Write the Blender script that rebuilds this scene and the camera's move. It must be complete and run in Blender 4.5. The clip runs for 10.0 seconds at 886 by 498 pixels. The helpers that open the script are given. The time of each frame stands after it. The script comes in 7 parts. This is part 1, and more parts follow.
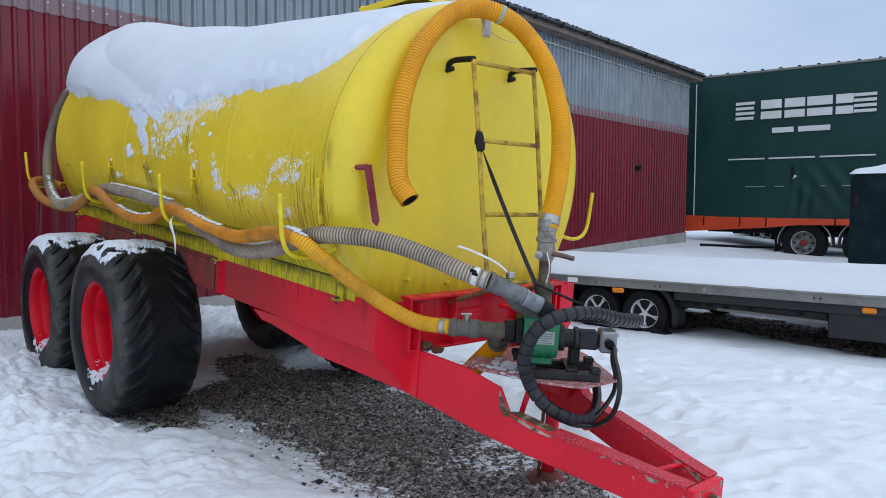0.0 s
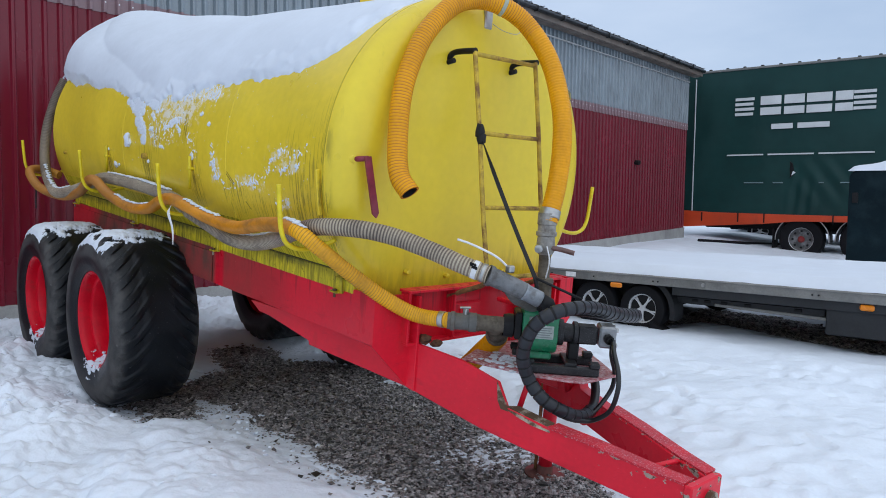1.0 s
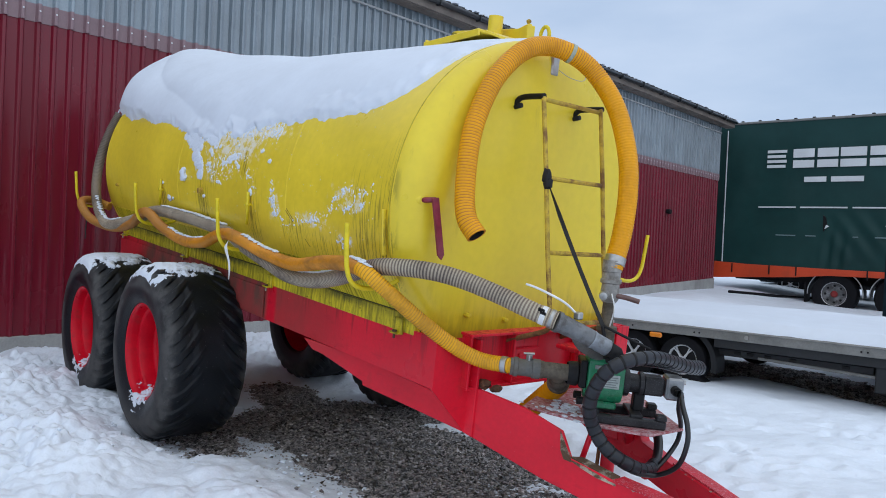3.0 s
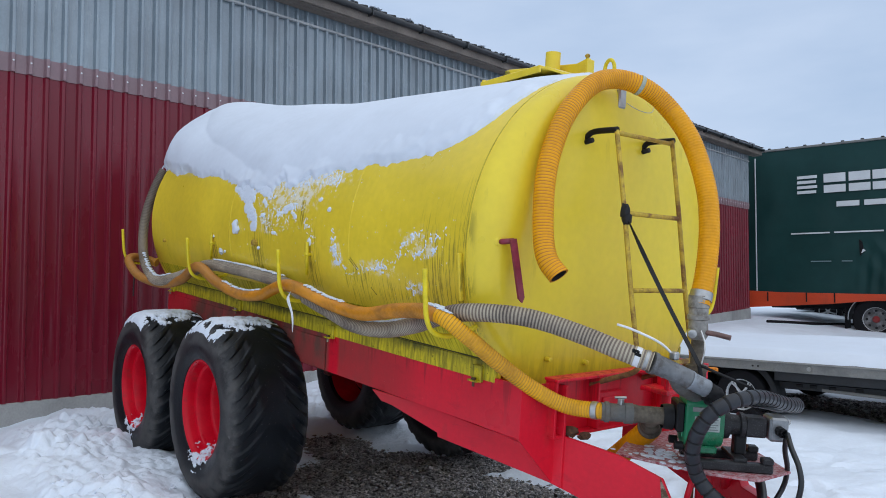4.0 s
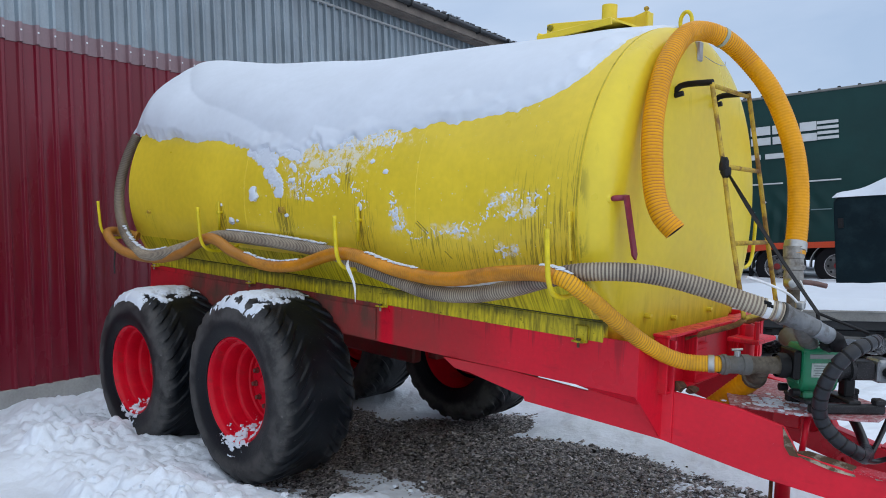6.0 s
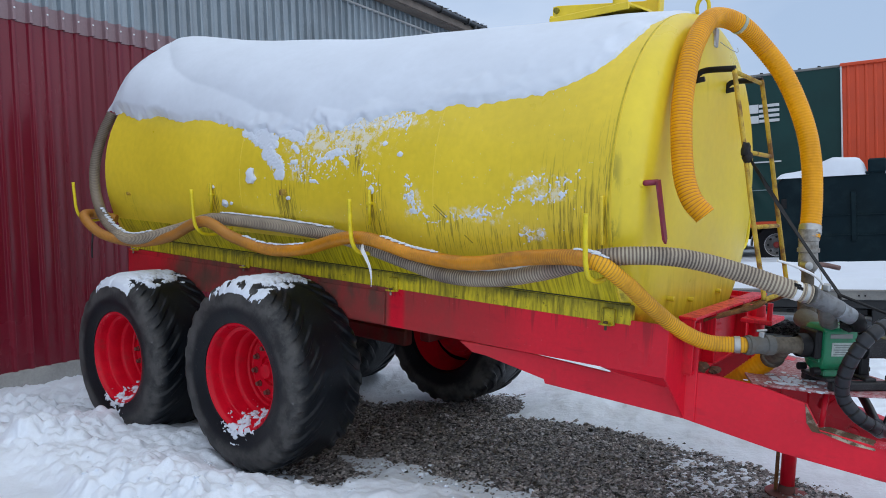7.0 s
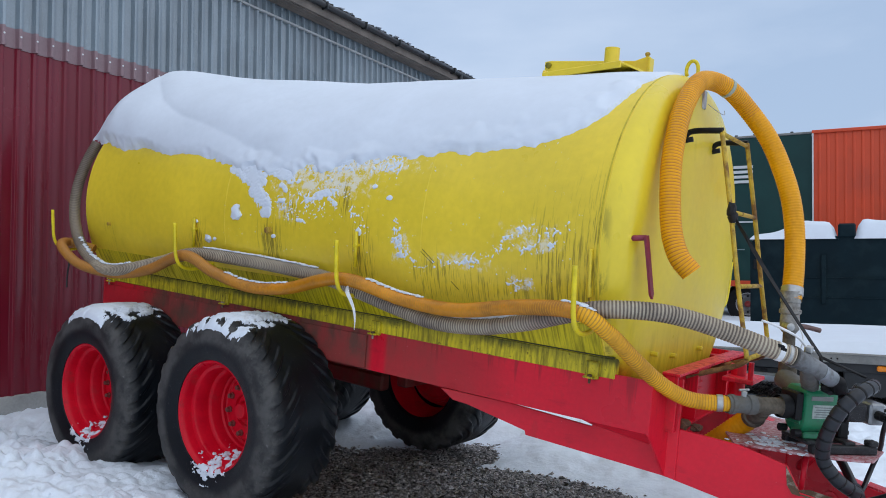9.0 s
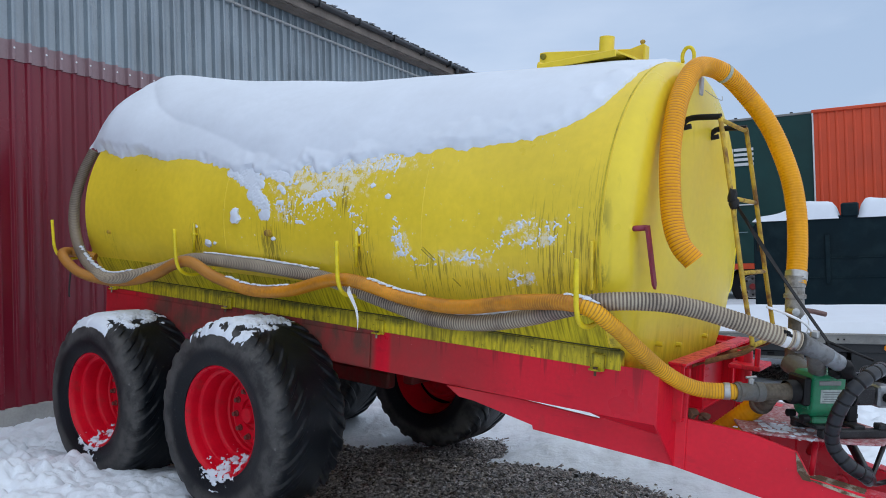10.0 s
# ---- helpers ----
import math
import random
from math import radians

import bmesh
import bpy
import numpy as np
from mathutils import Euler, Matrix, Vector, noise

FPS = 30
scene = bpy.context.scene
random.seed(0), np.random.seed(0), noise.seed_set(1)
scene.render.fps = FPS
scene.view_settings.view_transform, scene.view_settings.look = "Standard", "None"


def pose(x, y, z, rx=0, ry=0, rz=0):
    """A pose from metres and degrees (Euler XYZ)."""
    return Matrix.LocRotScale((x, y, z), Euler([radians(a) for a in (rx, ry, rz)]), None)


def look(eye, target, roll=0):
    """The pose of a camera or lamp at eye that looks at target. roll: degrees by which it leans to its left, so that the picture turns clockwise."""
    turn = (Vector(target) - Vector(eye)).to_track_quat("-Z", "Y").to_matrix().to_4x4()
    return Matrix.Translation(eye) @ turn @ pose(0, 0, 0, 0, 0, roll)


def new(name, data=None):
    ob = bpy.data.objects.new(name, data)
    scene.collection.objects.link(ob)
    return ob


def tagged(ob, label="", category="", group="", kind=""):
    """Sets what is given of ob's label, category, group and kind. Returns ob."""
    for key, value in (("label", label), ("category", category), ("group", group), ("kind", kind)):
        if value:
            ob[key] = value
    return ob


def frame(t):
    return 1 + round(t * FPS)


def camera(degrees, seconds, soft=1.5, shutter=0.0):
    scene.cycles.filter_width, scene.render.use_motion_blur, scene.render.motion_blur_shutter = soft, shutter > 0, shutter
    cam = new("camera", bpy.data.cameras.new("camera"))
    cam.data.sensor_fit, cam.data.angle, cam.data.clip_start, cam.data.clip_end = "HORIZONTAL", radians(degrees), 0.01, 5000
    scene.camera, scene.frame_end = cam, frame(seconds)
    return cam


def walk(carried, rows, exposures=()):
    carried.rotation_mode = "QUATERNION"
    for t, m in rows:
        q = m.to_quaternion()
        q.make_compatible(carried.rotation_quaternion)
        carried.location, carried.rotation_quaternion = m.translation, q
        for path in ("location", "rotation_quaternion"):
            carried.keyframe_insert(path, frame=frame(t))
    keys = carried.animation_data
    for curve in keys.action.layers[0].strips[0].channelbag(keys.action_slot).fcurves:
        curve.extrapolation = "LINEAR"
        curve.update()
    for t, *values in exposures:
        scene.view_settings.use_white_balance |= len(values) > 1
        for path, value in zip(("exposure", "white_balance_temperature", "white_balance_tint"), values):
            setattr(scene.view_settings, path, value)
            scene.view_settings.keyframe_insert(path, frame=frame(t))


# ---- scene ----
cam = camera(60.8, 10.0, soft=0.95)
PATH = [
    (0, (0.013, 0.021, 1.345), (-0.003, 2.018, 1.228), 0.2),
    (0.5, (0.009, 0.028, 1.350), (-0.003, 2.024, 1.221), 0.4),
    (1, (0.004, 0.038, 1.345), (-0.005, 2.033, 1.209), 0.8),
    (1.5, (-0.016, 0.036, 1.348), (-0.014, 2.031, 1.208), 1.4),
    (2, (-0.060, 0.047, 1.357), (-0.066, 2.043, 1.233), 2.0),
    (2.5, (-0.108, 0.057, 1.358), (-0.125, 2.055, 1.263), 2.6),
    (3, (-0.184, 0.059, 1.341), (-0.250, 2.058, 1.315), 2.6),
    (3.2, (-0.229, 0.074, 1.334), (-0.354, 2.070, 1.368), 2.1),
    (4.3, (-0.507, 0.194, 1.359), (-0.609, 2.190, 1.444), -0.6),
    (4.5, (-0.572, 0.213, 1.369), (-0.657, 2.211, 1.430), -1.2),
    (5, (-0.860, 0.181, 1.358), (-0.788, 2.180, 1.353), -2.9),
    (5.5, (-1.074, 0.203, 1.361), (-0.954, 2.199, 1.332), -2.8),
    (5.7, (-1.162, 0.247, 1.356), (-1.041, 2.243, 1.338), -2.4),
    (6.8, (-1.617, 0.351, 1.347), (-1.296, 2.324, 1.322), -2.3),
    (7, (-1.670, 0.369, 1.384), (-1.347, 2.341, 1.308), -2.2),
    (7.5, (-1.716, 0.387, 1.401), (-1.381, 2.351, 1.228), -0.7),
    (8, (-1.716, 0.387, 1.420), (-1.349, 2.349, 1.293), -0.1),
    (8.5, (-1.716, 0.384, 1.411), (-1.351, 2.350, 1.409), 0.2),
    (9, (-1.728, 0.385, 1.388), (-1.335, 2.346, 1.430), 0.4),
    (9.5, (-1.723, 0.383, 1.397), (-1.329, 2.344, 1.426), -0.8),
    (10, (-1.713, 0.400, 1.406), (-1.328, 2.363, 1.430), -1.7),
]
walk(cam, [(t, look(eye, target, roll)) for t, eye, target, roll in PATH])

# ---- world, sun, exposure ----
world = bpy.data.worlds.new("overcast_winter_sky")
scene.world = world
world.use_nodes = True
wn, wl = world.node_tree.nodes, world.node_tree.links
SUN_FROM = Vector((0.36, -0.66, 0.60)).normalized()
bg = wn["Background"]
sky = wn.new("ShaderNodeTexSky")
sky.sky_type = "NISHITA"
sky.sun_disc = False
sky.sun_elevation = math.asin(SUN_FROM.z)
sky.sun_rotation = math.atan2(SUN_FROM.x, SUN_FROM.y)
skygain = wn.new("ShaderNodeMix")
skygain.data_type, skygain.blend_type = "RGBA", "MULTIPLY"
skygain.inputs[0].default_value = 1.0
skygain.inputs[7].default_value = (1.1, 1.1, 1.1, 1)
wl.new(sky.outputs[0], skygain.inputs[6])
wco = wn.new("ShaderNodeTexCoord")
wmap = wn.new("ShaderNodeMapping")
wmap.inputs["Scale"].default_value = (1.0, 1.0, 3.2)
wl.new(wco.outputs["Generated"], wmap.inputs[0])
cloud = wn.new("ShaderNodeTexNoise")
cloud.inputs["Scale"].default_value = 2.3
cloud.inputs["Detail"].default_value = 6.0
cloud.inputs["Roughness"].default_value = 0.52
wl.new(wmap.outputs[0], cloud.inputs[0])
cramp = wn.new("ShaderNodeValToRGB")
cramp.color_ramp.elements[0].position, cramp.color_ramp.elements[0].color = 0.36, (4.75, 6.25, 8.7, 1)
cramp.color_ramp.elements[1].position, cramp.color_ramp.elements[1].color = 0.66, (6.5, 7.85, 10.1, 1)
wl.new(cloud.outputs[0], cramp.inputs[0])
wmix = wn.new("ShaderNodeMix")
wmix.data_type = "RGBA"
wmix.inputs[0].default_value = 0.86
wl.new(skygain.outputs[2], wmix.inputs[6])
wl.new(cramp.outputs[0], wmix.inputs[7])
# overcast: brighter overhead than along the horizon
wsep = wn.new("ShaderNodeSeparateXYZ")
wl.new(wco.outputs["Generated"], wsep.inputs[0])
wup = wn.new("ShaderNodeMapRange")
wup.interpolation_type = "SMOOTHSTEP"
wup.inputs[1].default_value, wup.inputs[2].default_value = 0.30, 0.95
wl.new(wsep.outputs[2], wup.inputs[0])
wtint = wn.new("ShaderNodeMix")
wtint.data_type = "RGBA"
wtint.inputs[6].default_value, wtint.inputs[7].default_value = (1, 1, 1, 1), (1.65, 1.46, 1.25, 1)
wl.new(wup.outputs[0], wtint.inputs[0])
overcast = wn.new("ShaderNodeMix")
overcast.data_type, overcast.blend_type = "RGBA", "MULTIPLY"
overcast.inputs[0].default_value = 1.0
wl.new(wmix.outputs[2], overcast.inputs[6])
wl.new(wtint.outputs[2], overcast.inputs[7])
wl.new(overcast.outputs[2], bg.inputs[0])
bg.inputs[1].default_value = 0.094

sun = new("sun", bpy.data.lights.new("sun", "SUN"))
sun.data.energy, sun.data.angle, sun.data.color = 1.05, radians(130), (0.98, 0.975, 0.96)
sun.matrix_world = look(SUN_FROM * 40, (0, 0, 0))


# ---- materials ----
def socket(node, name, value):
    node.inputs[name].default_value = value


def material(name, base, rough=0.5, metal=0.0, vary=0.15, scale=6.0, bump=0.0, bump_scale=60.0, dirt=None, dirt_amount=0.5,
             dirt_scale=(3, 3, 3), dirt_edge=(0.5, 0.65), spec=0.5, coords="Object", per=0.0):
    """Procedural paint, metal, rubber or stone: two scales of tone, optional dirt of its own colour, and relief."""
    m = bpy.data.materials.new(name)
    m.use_nodes = True
    n, l = m.node_tree.nodes, m.node_tree.links
    b = n["Principled BSDF"]
    socket(b, "Metallic", metal)
    socket(b, "Specular IOR Level", spec)
    co = n.new("ShaderNodeTexCoord")
    big = n.new("ShaderNodeTexNoise")
    socket(big, "Scale", scale)
    socket(big, "Detail", 5.0)
    l.new(co.outputs[coords], big.inputs["Vector"])
    ramp = n.new("ShaderNodeMapRange")
    ramp.inputs[1].default_value, ramp.inputs[2].default_value = 0.3, 0.7
    ramp.inputs[3].default_value, ramp.inputs[4].default_value = 1 - vary, 1 + vary
    l.new(big.outputs[0], ramp.inputs[0])
    fine = n.new("ShaderNodeTexNoise")
    socket(fine, "Scale", bump_scale)
    socket(fine, "Detail", 3.0)
    l.new(co.outputs[coords], fine.inputs["Vector"])
    ramp2 = n.new("ShaderNodeMapRange")
    ramp2.inputs[1].default_value, ramp2.inputs[2].default_value = 0.3, 0.7
    ramp2.inputs[3].default_value, ramp2.inputs[4].default_value = 1 - vary * 0.4, 1 + vary * 0.4
    l.new(fine.outputs[0], ramp2.inputs[0])
    both = n.new("ShaderNodeMath")
    both.operation = "MULTIPLY"
    l.new(ramp.outputs[0], both.inputs[0])
    l.new(ramp2.outputs[0], both.inputs[1])
    tone = both.outputs[0]
    if per:
        info = n.new("ShaderNodeObjectInfo" if per > 0 else "ShaderNodeNewGeometry")
        pr = n.new("ShaderNodeMapRange")
        pr.inputs[3].default_value, pr.inputs[4].default_value = 1 - abs(per), 1 + abs(per)
        l.new(info.outputs["Random" if per > 0 else "Random Per Island"], pr.inputs[0])
        more = n.new("ShaderNodeMath")
        more.operation = "MULTIPLY"
        l.new(tone, more.inputs[0])
        l.new(pr.outputs[0], more.inputs[1])
        tone = more.outputs[0]
    mul = n.new("ShaderNodeMix")
    mul.data_type, mul.blend_type = "RGBA", "MULTIPLY"
    mul.inputs[0].default_value = 1.0
    mul.inputs[6].default_value = (*base, 1)
    l.new(tone, mul.inputs[7])
    colour = mul.outputs[2]
    rmap = n.new("ShaderNodeMapRange")
    rmap.inputs[1].default_value, rmap.inputs[2].default_value = 0.3, 0.7
    rmap.inputs[3].default_value, rmap.inputs[4].default_value = max(rough - 0.08, 0.03), min(rough + 0.1, 1)
    l.new(big.outputs[0], rmap.inputs[0])
    rough_out = rmap.outputs[0]
    if dirt:
        mp = n.new("ShaderNodeMapping")
        mp.inputs["Scale"].default_value = dirt_scale
        l.new(co.outputs[coords], mp.inputs[0])
        dn = n.new("ShaderNodeTexNoise")
        socket(dn, "Scale", 1.0)
        socket(dn, "Detail", 7.0)
        socket(dn, "Roughness", 0.62)
        l.new(mp.outputs[0], dn.inputs["Vector"])
        dr = n.new("ShaderNodeMapRange")
        dr.inputs[1].default_value, dr.inputs[2].default_value = dirt_edge
        dr.inputs[3].default_value, dr.inputs[4].default_value = 0.0, dirt_amount
        l.new(dn.outputs[0], dr.inputs[0])
        dm = n.new("ShaderNodeMix")
        dm.data_type = "RGBA"
        l.new(dr.outputs[0], dm.inputs[0])
        l.new(colour, dm.inputs[6])
        dm.inputs[7].default_value = (*dirt, 1)
        colour = dm.outputs[2]
        rm = n.new("ShaderNodeMix")
        l.new(dr.outputs[0], rm.inputs[0])
        l.new(rough_out, rm.inputs[2])
        rm.inputs[3].default_value = 0.85
        rough_out = rm.outputs[0]
    l.new(colour, b.inputs["Base Color"])
    l.new(rough_out, b.inputs["Roughness"])
    if bump:
        bp = n.new("ShaderNodeBump")
        socket(bp, "Strength", 1.0)
        socket(bp, "Distance", bump)
        l.new(fine.outputs[0], bp.inputs["Height"])
        l.new(bp.outputs[0], b.inputs["Normal"])
    return m


YELLOW = material("yellow_tank_paint", (0.79, 0.580, 0.034), 0.34, spec=0.45, vary=0.10, scale=1.6, bump=0.0006, bump_scale=25)
def wear_nodes(m):
    """Small helpers to write masks for wear: a value, sums, and soft bumps along one axis of the object."""
    n, l = m.node_tree.nodes, m.node_tree.links
    co = n.new("ShaderNodeTexCoord")
    sep = n.new("ShaderNodeSeparateXYZ")
    l.new(co.outputs["Object"], sep.inputs[0])

    def op(kind, a, b=0.0):
        k = n.new("ShaderNodeMath")
        k.operation = kind
        for i, value in enumerate((a, b)):
            if isinstance(value, (int, float)):
                k.inputs[i].default_value = value
            else:
                l.new(value, k.inputs[i])
        return k.outputs[0]

    def bump_at(axis, centre, width):
        s = op("DIVIDE", op("SUBTRACT", sep.outputs[axis], centre), width)
        return op("DIVIDE", 1.0, op("ADD", 1.0, op("POWER", op("ABSOLUTE", s), 4.0)))

    def step_at(value, lo, hi):
        k = n.new("ShaderNodeMapRange")
        k.interpolation_type = "SMOOTHSTEP"
        k.inputs[1].default_value, k.inputs[2].default_value = lo, hi
        l.new(value, k.inputs[0])
        return k.outputs[0]

    def grain(scale, detail=6.0, rough=0.6):
        mp = n.new("ShaderNodeMapping")
        mp.inputs["Scale"].default_value = scale
        l.new(co.outputs["Object"], mp.inputs[0])
        k = n.new("ShaderNodeTexNoise")
        socket(k, "Scale", 1.0)
        socket(k, "Detail", detail)
        socket(k, "Roughness", rough)
        l.new(mp.outputs[0], k.inputs["Vector"])
        return k.outputs[0]

    def coat(mask, colour, rough=0.8):
        """Lays a colour over what the material shows so far."""
        b = n["Principled BSDF"]
        for name, value in (("Base Color", (*colour, 1)), ("Roughness", rough)):
            old = b.inputs[name].links[0].from_socket
            k = n.new("ShaderNodeMix")
            k.data_type = "RGBA" if name == "Base Color" else "FLOAT"
            l.new(mask, k.inputs[0])
            l.new(old, k.inputs[6 if name == "Base Color" else 2])
            k.inputs[7 if name == "Base Color" else 3].default_value = value
            l.new(k.outputs[2 if name == "Base Color" else 0], b.inputs[name])

    return sep, op, bump_at, step_at, grain, coat


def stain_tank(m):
    """Dark runs under the lugs and by the front seam, denser and browner towards the bottom, thin frost left by the
    sliding snow.
    """
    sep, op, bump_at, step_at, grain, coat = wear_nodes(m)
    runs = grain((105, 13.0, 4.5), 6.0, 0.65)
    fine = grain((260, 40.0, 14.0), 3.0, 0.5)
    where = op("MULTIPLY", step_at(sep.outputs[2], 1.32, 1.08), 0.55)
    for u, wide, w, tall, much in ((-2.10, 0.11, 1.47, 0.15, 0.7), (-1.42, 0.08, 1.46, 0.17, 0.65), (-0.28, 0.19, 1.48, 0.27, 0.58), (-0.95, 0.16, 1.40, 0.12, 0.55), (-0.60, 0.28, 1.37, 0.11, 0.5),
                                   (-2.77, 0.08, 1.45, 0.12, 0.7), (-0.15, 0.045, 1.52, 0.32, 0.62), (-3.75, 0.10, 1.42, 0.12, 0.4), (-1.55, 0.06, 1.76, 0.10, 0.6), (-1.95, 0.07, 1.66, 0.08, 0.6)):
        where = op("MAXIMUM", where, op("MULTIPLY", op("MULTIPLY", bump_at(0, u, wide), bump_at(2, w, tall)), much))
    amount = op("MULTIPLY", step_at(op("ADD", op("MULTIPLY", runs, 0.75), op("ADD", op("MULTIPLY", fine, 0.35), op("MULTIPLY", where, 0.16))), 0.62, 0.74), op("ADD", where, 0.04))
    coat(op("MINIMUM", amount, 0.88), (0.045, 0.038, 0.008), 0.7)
    blush = op("MULTIPLY", step_at(grain((3, 3, 1.2)), 0.5, 0.72), op("MULTIPLY", step_at(sep.outputs[2], 1.75, 1.2), 0.4))
    coat(blush, (0.40, 0.32, 0.012), 0.6)
    frost = grain((26, 26, 26), 9.0, 0.78)
    cold = op("MULTIPLY", op("MULTIPLY", bump_at(0, -1.72, 0.42), bump_at(2, 1.88, 0.12)), 0.9)
    for u, wide, w, tall, much in ((-1.60, 0.48, 1.945, 0.05, 1.0), (-1.16, 0.07, 1.54, 0.09, 0.75), (-0.80, 0.20, 1.505, 0.04, 0.7), (-0.45, 0.16, 1.64, 0.07, 0.75), (-0.48, 0.07, 1.437, 0.035, 0.85), (-1.98, 0.10, 1.72, 0.11, 0.7)):
        cold = op("MAXIMUM", cold, op("MULTIPLY", op("MULTIPLY", bump_at(0, u, wide), bump_at(2, w, tall)), much))
    coat(op("MULTIPLY", step_at(op("ADD", frost, op("MULTIPLY", cold, 0.22)), 0.62, 0.74), op("MULTIPLY", cold, 0.85)), (0.78, 0.78, 0.76), 0.7)


def stain_frame(m, much=1.0):
    """Mud along the rear half of the frame, runs from the top edge, chips and scuffs."""
    sep, op, bump_at, step_at, grain, coat = wear_nodes(m)
    mud = op("MAXIMUM", op("MULTIPLY", op("MULTIPLY", step_at(sep.outputs[0], -1.40, -1.46), 0.95), op("ADD", 0.25, op("MULTIPLY", step_at(op("ADD", sep.outputs[0], op("MULTIPLY", grain((2, 2, 5)), 0.8)), -3.35, -2.85), 0.75))), op("MULTIPLY", op("MULTIPLY", step_at(sep.outputs[0], -0.35, -1.30), 0.60), step_at(sep.outputs[0], -1.34, -1.30)))
    mud = op("MULTIPLY", mud, op("ADD", 0.70, op("MULTIPLY", step_at(grain((6, 6, 4)), 0.35, 0.62), 0.30)))
    coat(op("MULTIPLY", mud, much), (0.100, 0.062, 0.044), 0.8)
    runs = step_at(op("ADD", grain((34, 34, 1.5), 5.0), op("MULTIPLY", step_at(sep.outputs[2], 0.98, 1.10), 0.09)), 0.58, 0.70)
    runs = op("MULTIPLY", runs, op("MULTIPLY", step_at(sep.outputs[2], 0.90, 1.06), 0.38))
    coat(op("MULTIPLY", runs, much), (0.07, 0.018, 0.016), 0.7)
    coat(op("MULTIPLY", step_at(grain((3.5, 3.5, 14), 7.0, 0.7), 0.56, 0.70), 0.30), (0.34, 0.010, 0.022), 0.6)
    coat(op("MULTIPLY", step_at(grain((9, 9, 24), 8.0, 0.75), 0.665, 0.70), 0.8), (0.09, 0.04, 0.03), 0.7)
    coat(op("MULTIPLY", step_at(grain((80, 80, 80), 4.0, 0.6), 0.70, 0.76), 0.4), (0.62, 0.34, 0.36), 0.6)
    # paint knocked off along the edges near the tow end
    chip = op("MULTIPLY", bump_at(0, 1.24, 0.10), bump_at(2, 0.632, 0.022))
    for u, wide, w, tall in ((1.345, 0.03, 0.60, 0.05), (0.88, 0.06, 0.684, 0.016), (1.05, 0.05, 0.660, 0.014)):
        chip = op("MAXIMUM", chip, op("MULTIPLY", bump_at(0, u, wide), bump_at(2, w, tall)))
    chip = step_at(op("ADD", grain((22, 22, 34), 5.0, 0.6), op("MULTIPLY", chip, 0.22)), 0.735, 0.75)
    coat(op("MULTIPLY", chip, step_at(sep.outputs[0], 0.7, 0.8)), (0.36, 0.29, 0.24), 0.7)
    coat(op("MULTIPLY", chip, op("MULTIPLY", step_at(sep.outputs[0], 0.7, 0.8), step_at(grain((60, 60, 60), 3.0), 0.5, 0.6))), (0.10, 0.045, 0.03), 0.8)


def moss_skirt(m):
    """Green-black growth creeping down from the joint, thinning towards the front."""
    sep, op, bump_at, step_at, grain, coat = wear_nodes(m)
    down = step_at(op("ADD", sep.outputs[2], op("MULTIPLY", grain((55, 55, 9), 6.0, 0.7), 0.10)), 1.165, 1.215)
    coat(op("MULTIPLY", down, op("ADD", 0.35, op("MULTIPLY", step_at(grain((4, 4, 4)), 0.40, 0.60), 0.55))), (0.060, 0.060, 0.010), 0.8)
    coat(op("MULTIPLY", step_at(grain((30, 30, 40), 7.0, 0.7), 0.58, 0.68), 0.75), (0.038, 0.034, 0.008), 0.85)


def stain_face(m):
    """Brown runs round the seam; low on the front, stain plus painted reflection."""
    sep, op, bump_at, step_at, grain, coat = wear_nodes(m)
    low = op("MULTIPLY", step_at(op("ADD", sep.outputs[2], op("MULTIPLY", grain((14, 14, 3), 6.0, 0.65), 0.5)), 1.58, 1.32), 0.36)
    coat(op("MULTIPLY", low, step_at(grain((30, 30, 5), 6.0, 0.65), 0.38, 0.62)), (0.19, 0.13, 0.012), 0.6)
    rim = op("MULTIPLY", step_at(sep.outputs[0], -0.07, -0.105), step_at(grain((20, 30, 5), 6.0, 0.65), 0.46, 0.60))
    coat(op("MULTIPLY", op("MULTIPLY", rim, step_at(sep.outputs[2], 1.95, 1.65)), 0.55), (0.10, 0.085, 0.010), 0.7)


def dust_tyre(m):
    """Grey dust on the outer sidewall and shoulder, running out along the bars."""
    sep, op, bump_at, step_at, grain, coat = wear_nodes(m)
    r = op("SQRT", op("ADD", op("POWER", sep.outputs[0], 2.0), op("POWER", sep.outputs[2], 2.0)))
    y = op("ABSOLUTE", sep.outputs[1])
    cloud = grain((9, 9, 9), 6.0, 0.65)
    band = op("MULTIPLY", step_at(r, 0.365, 0.415), op("MULTIPLY", step_at(op("ADD", y, op("MULTIPLY", cloud, 0.06)), 0.185, 0.268), step_at(r, 0.528, 0.498)))
    coat(op("MULTIPLY", band, op("ADD", 0.22, op("MULTIPLY", step_at(cloud, 0.35, 0.62), 0.55))), (0.100, 0.097, 0.094), 0.8)
    coat(op("MULTIPLY", step_at(grain((60, 60, 60), 5.0, 0.7), 0.63, 0.70), 0.35), (0.22, 0.22, 0.22), 0.8)


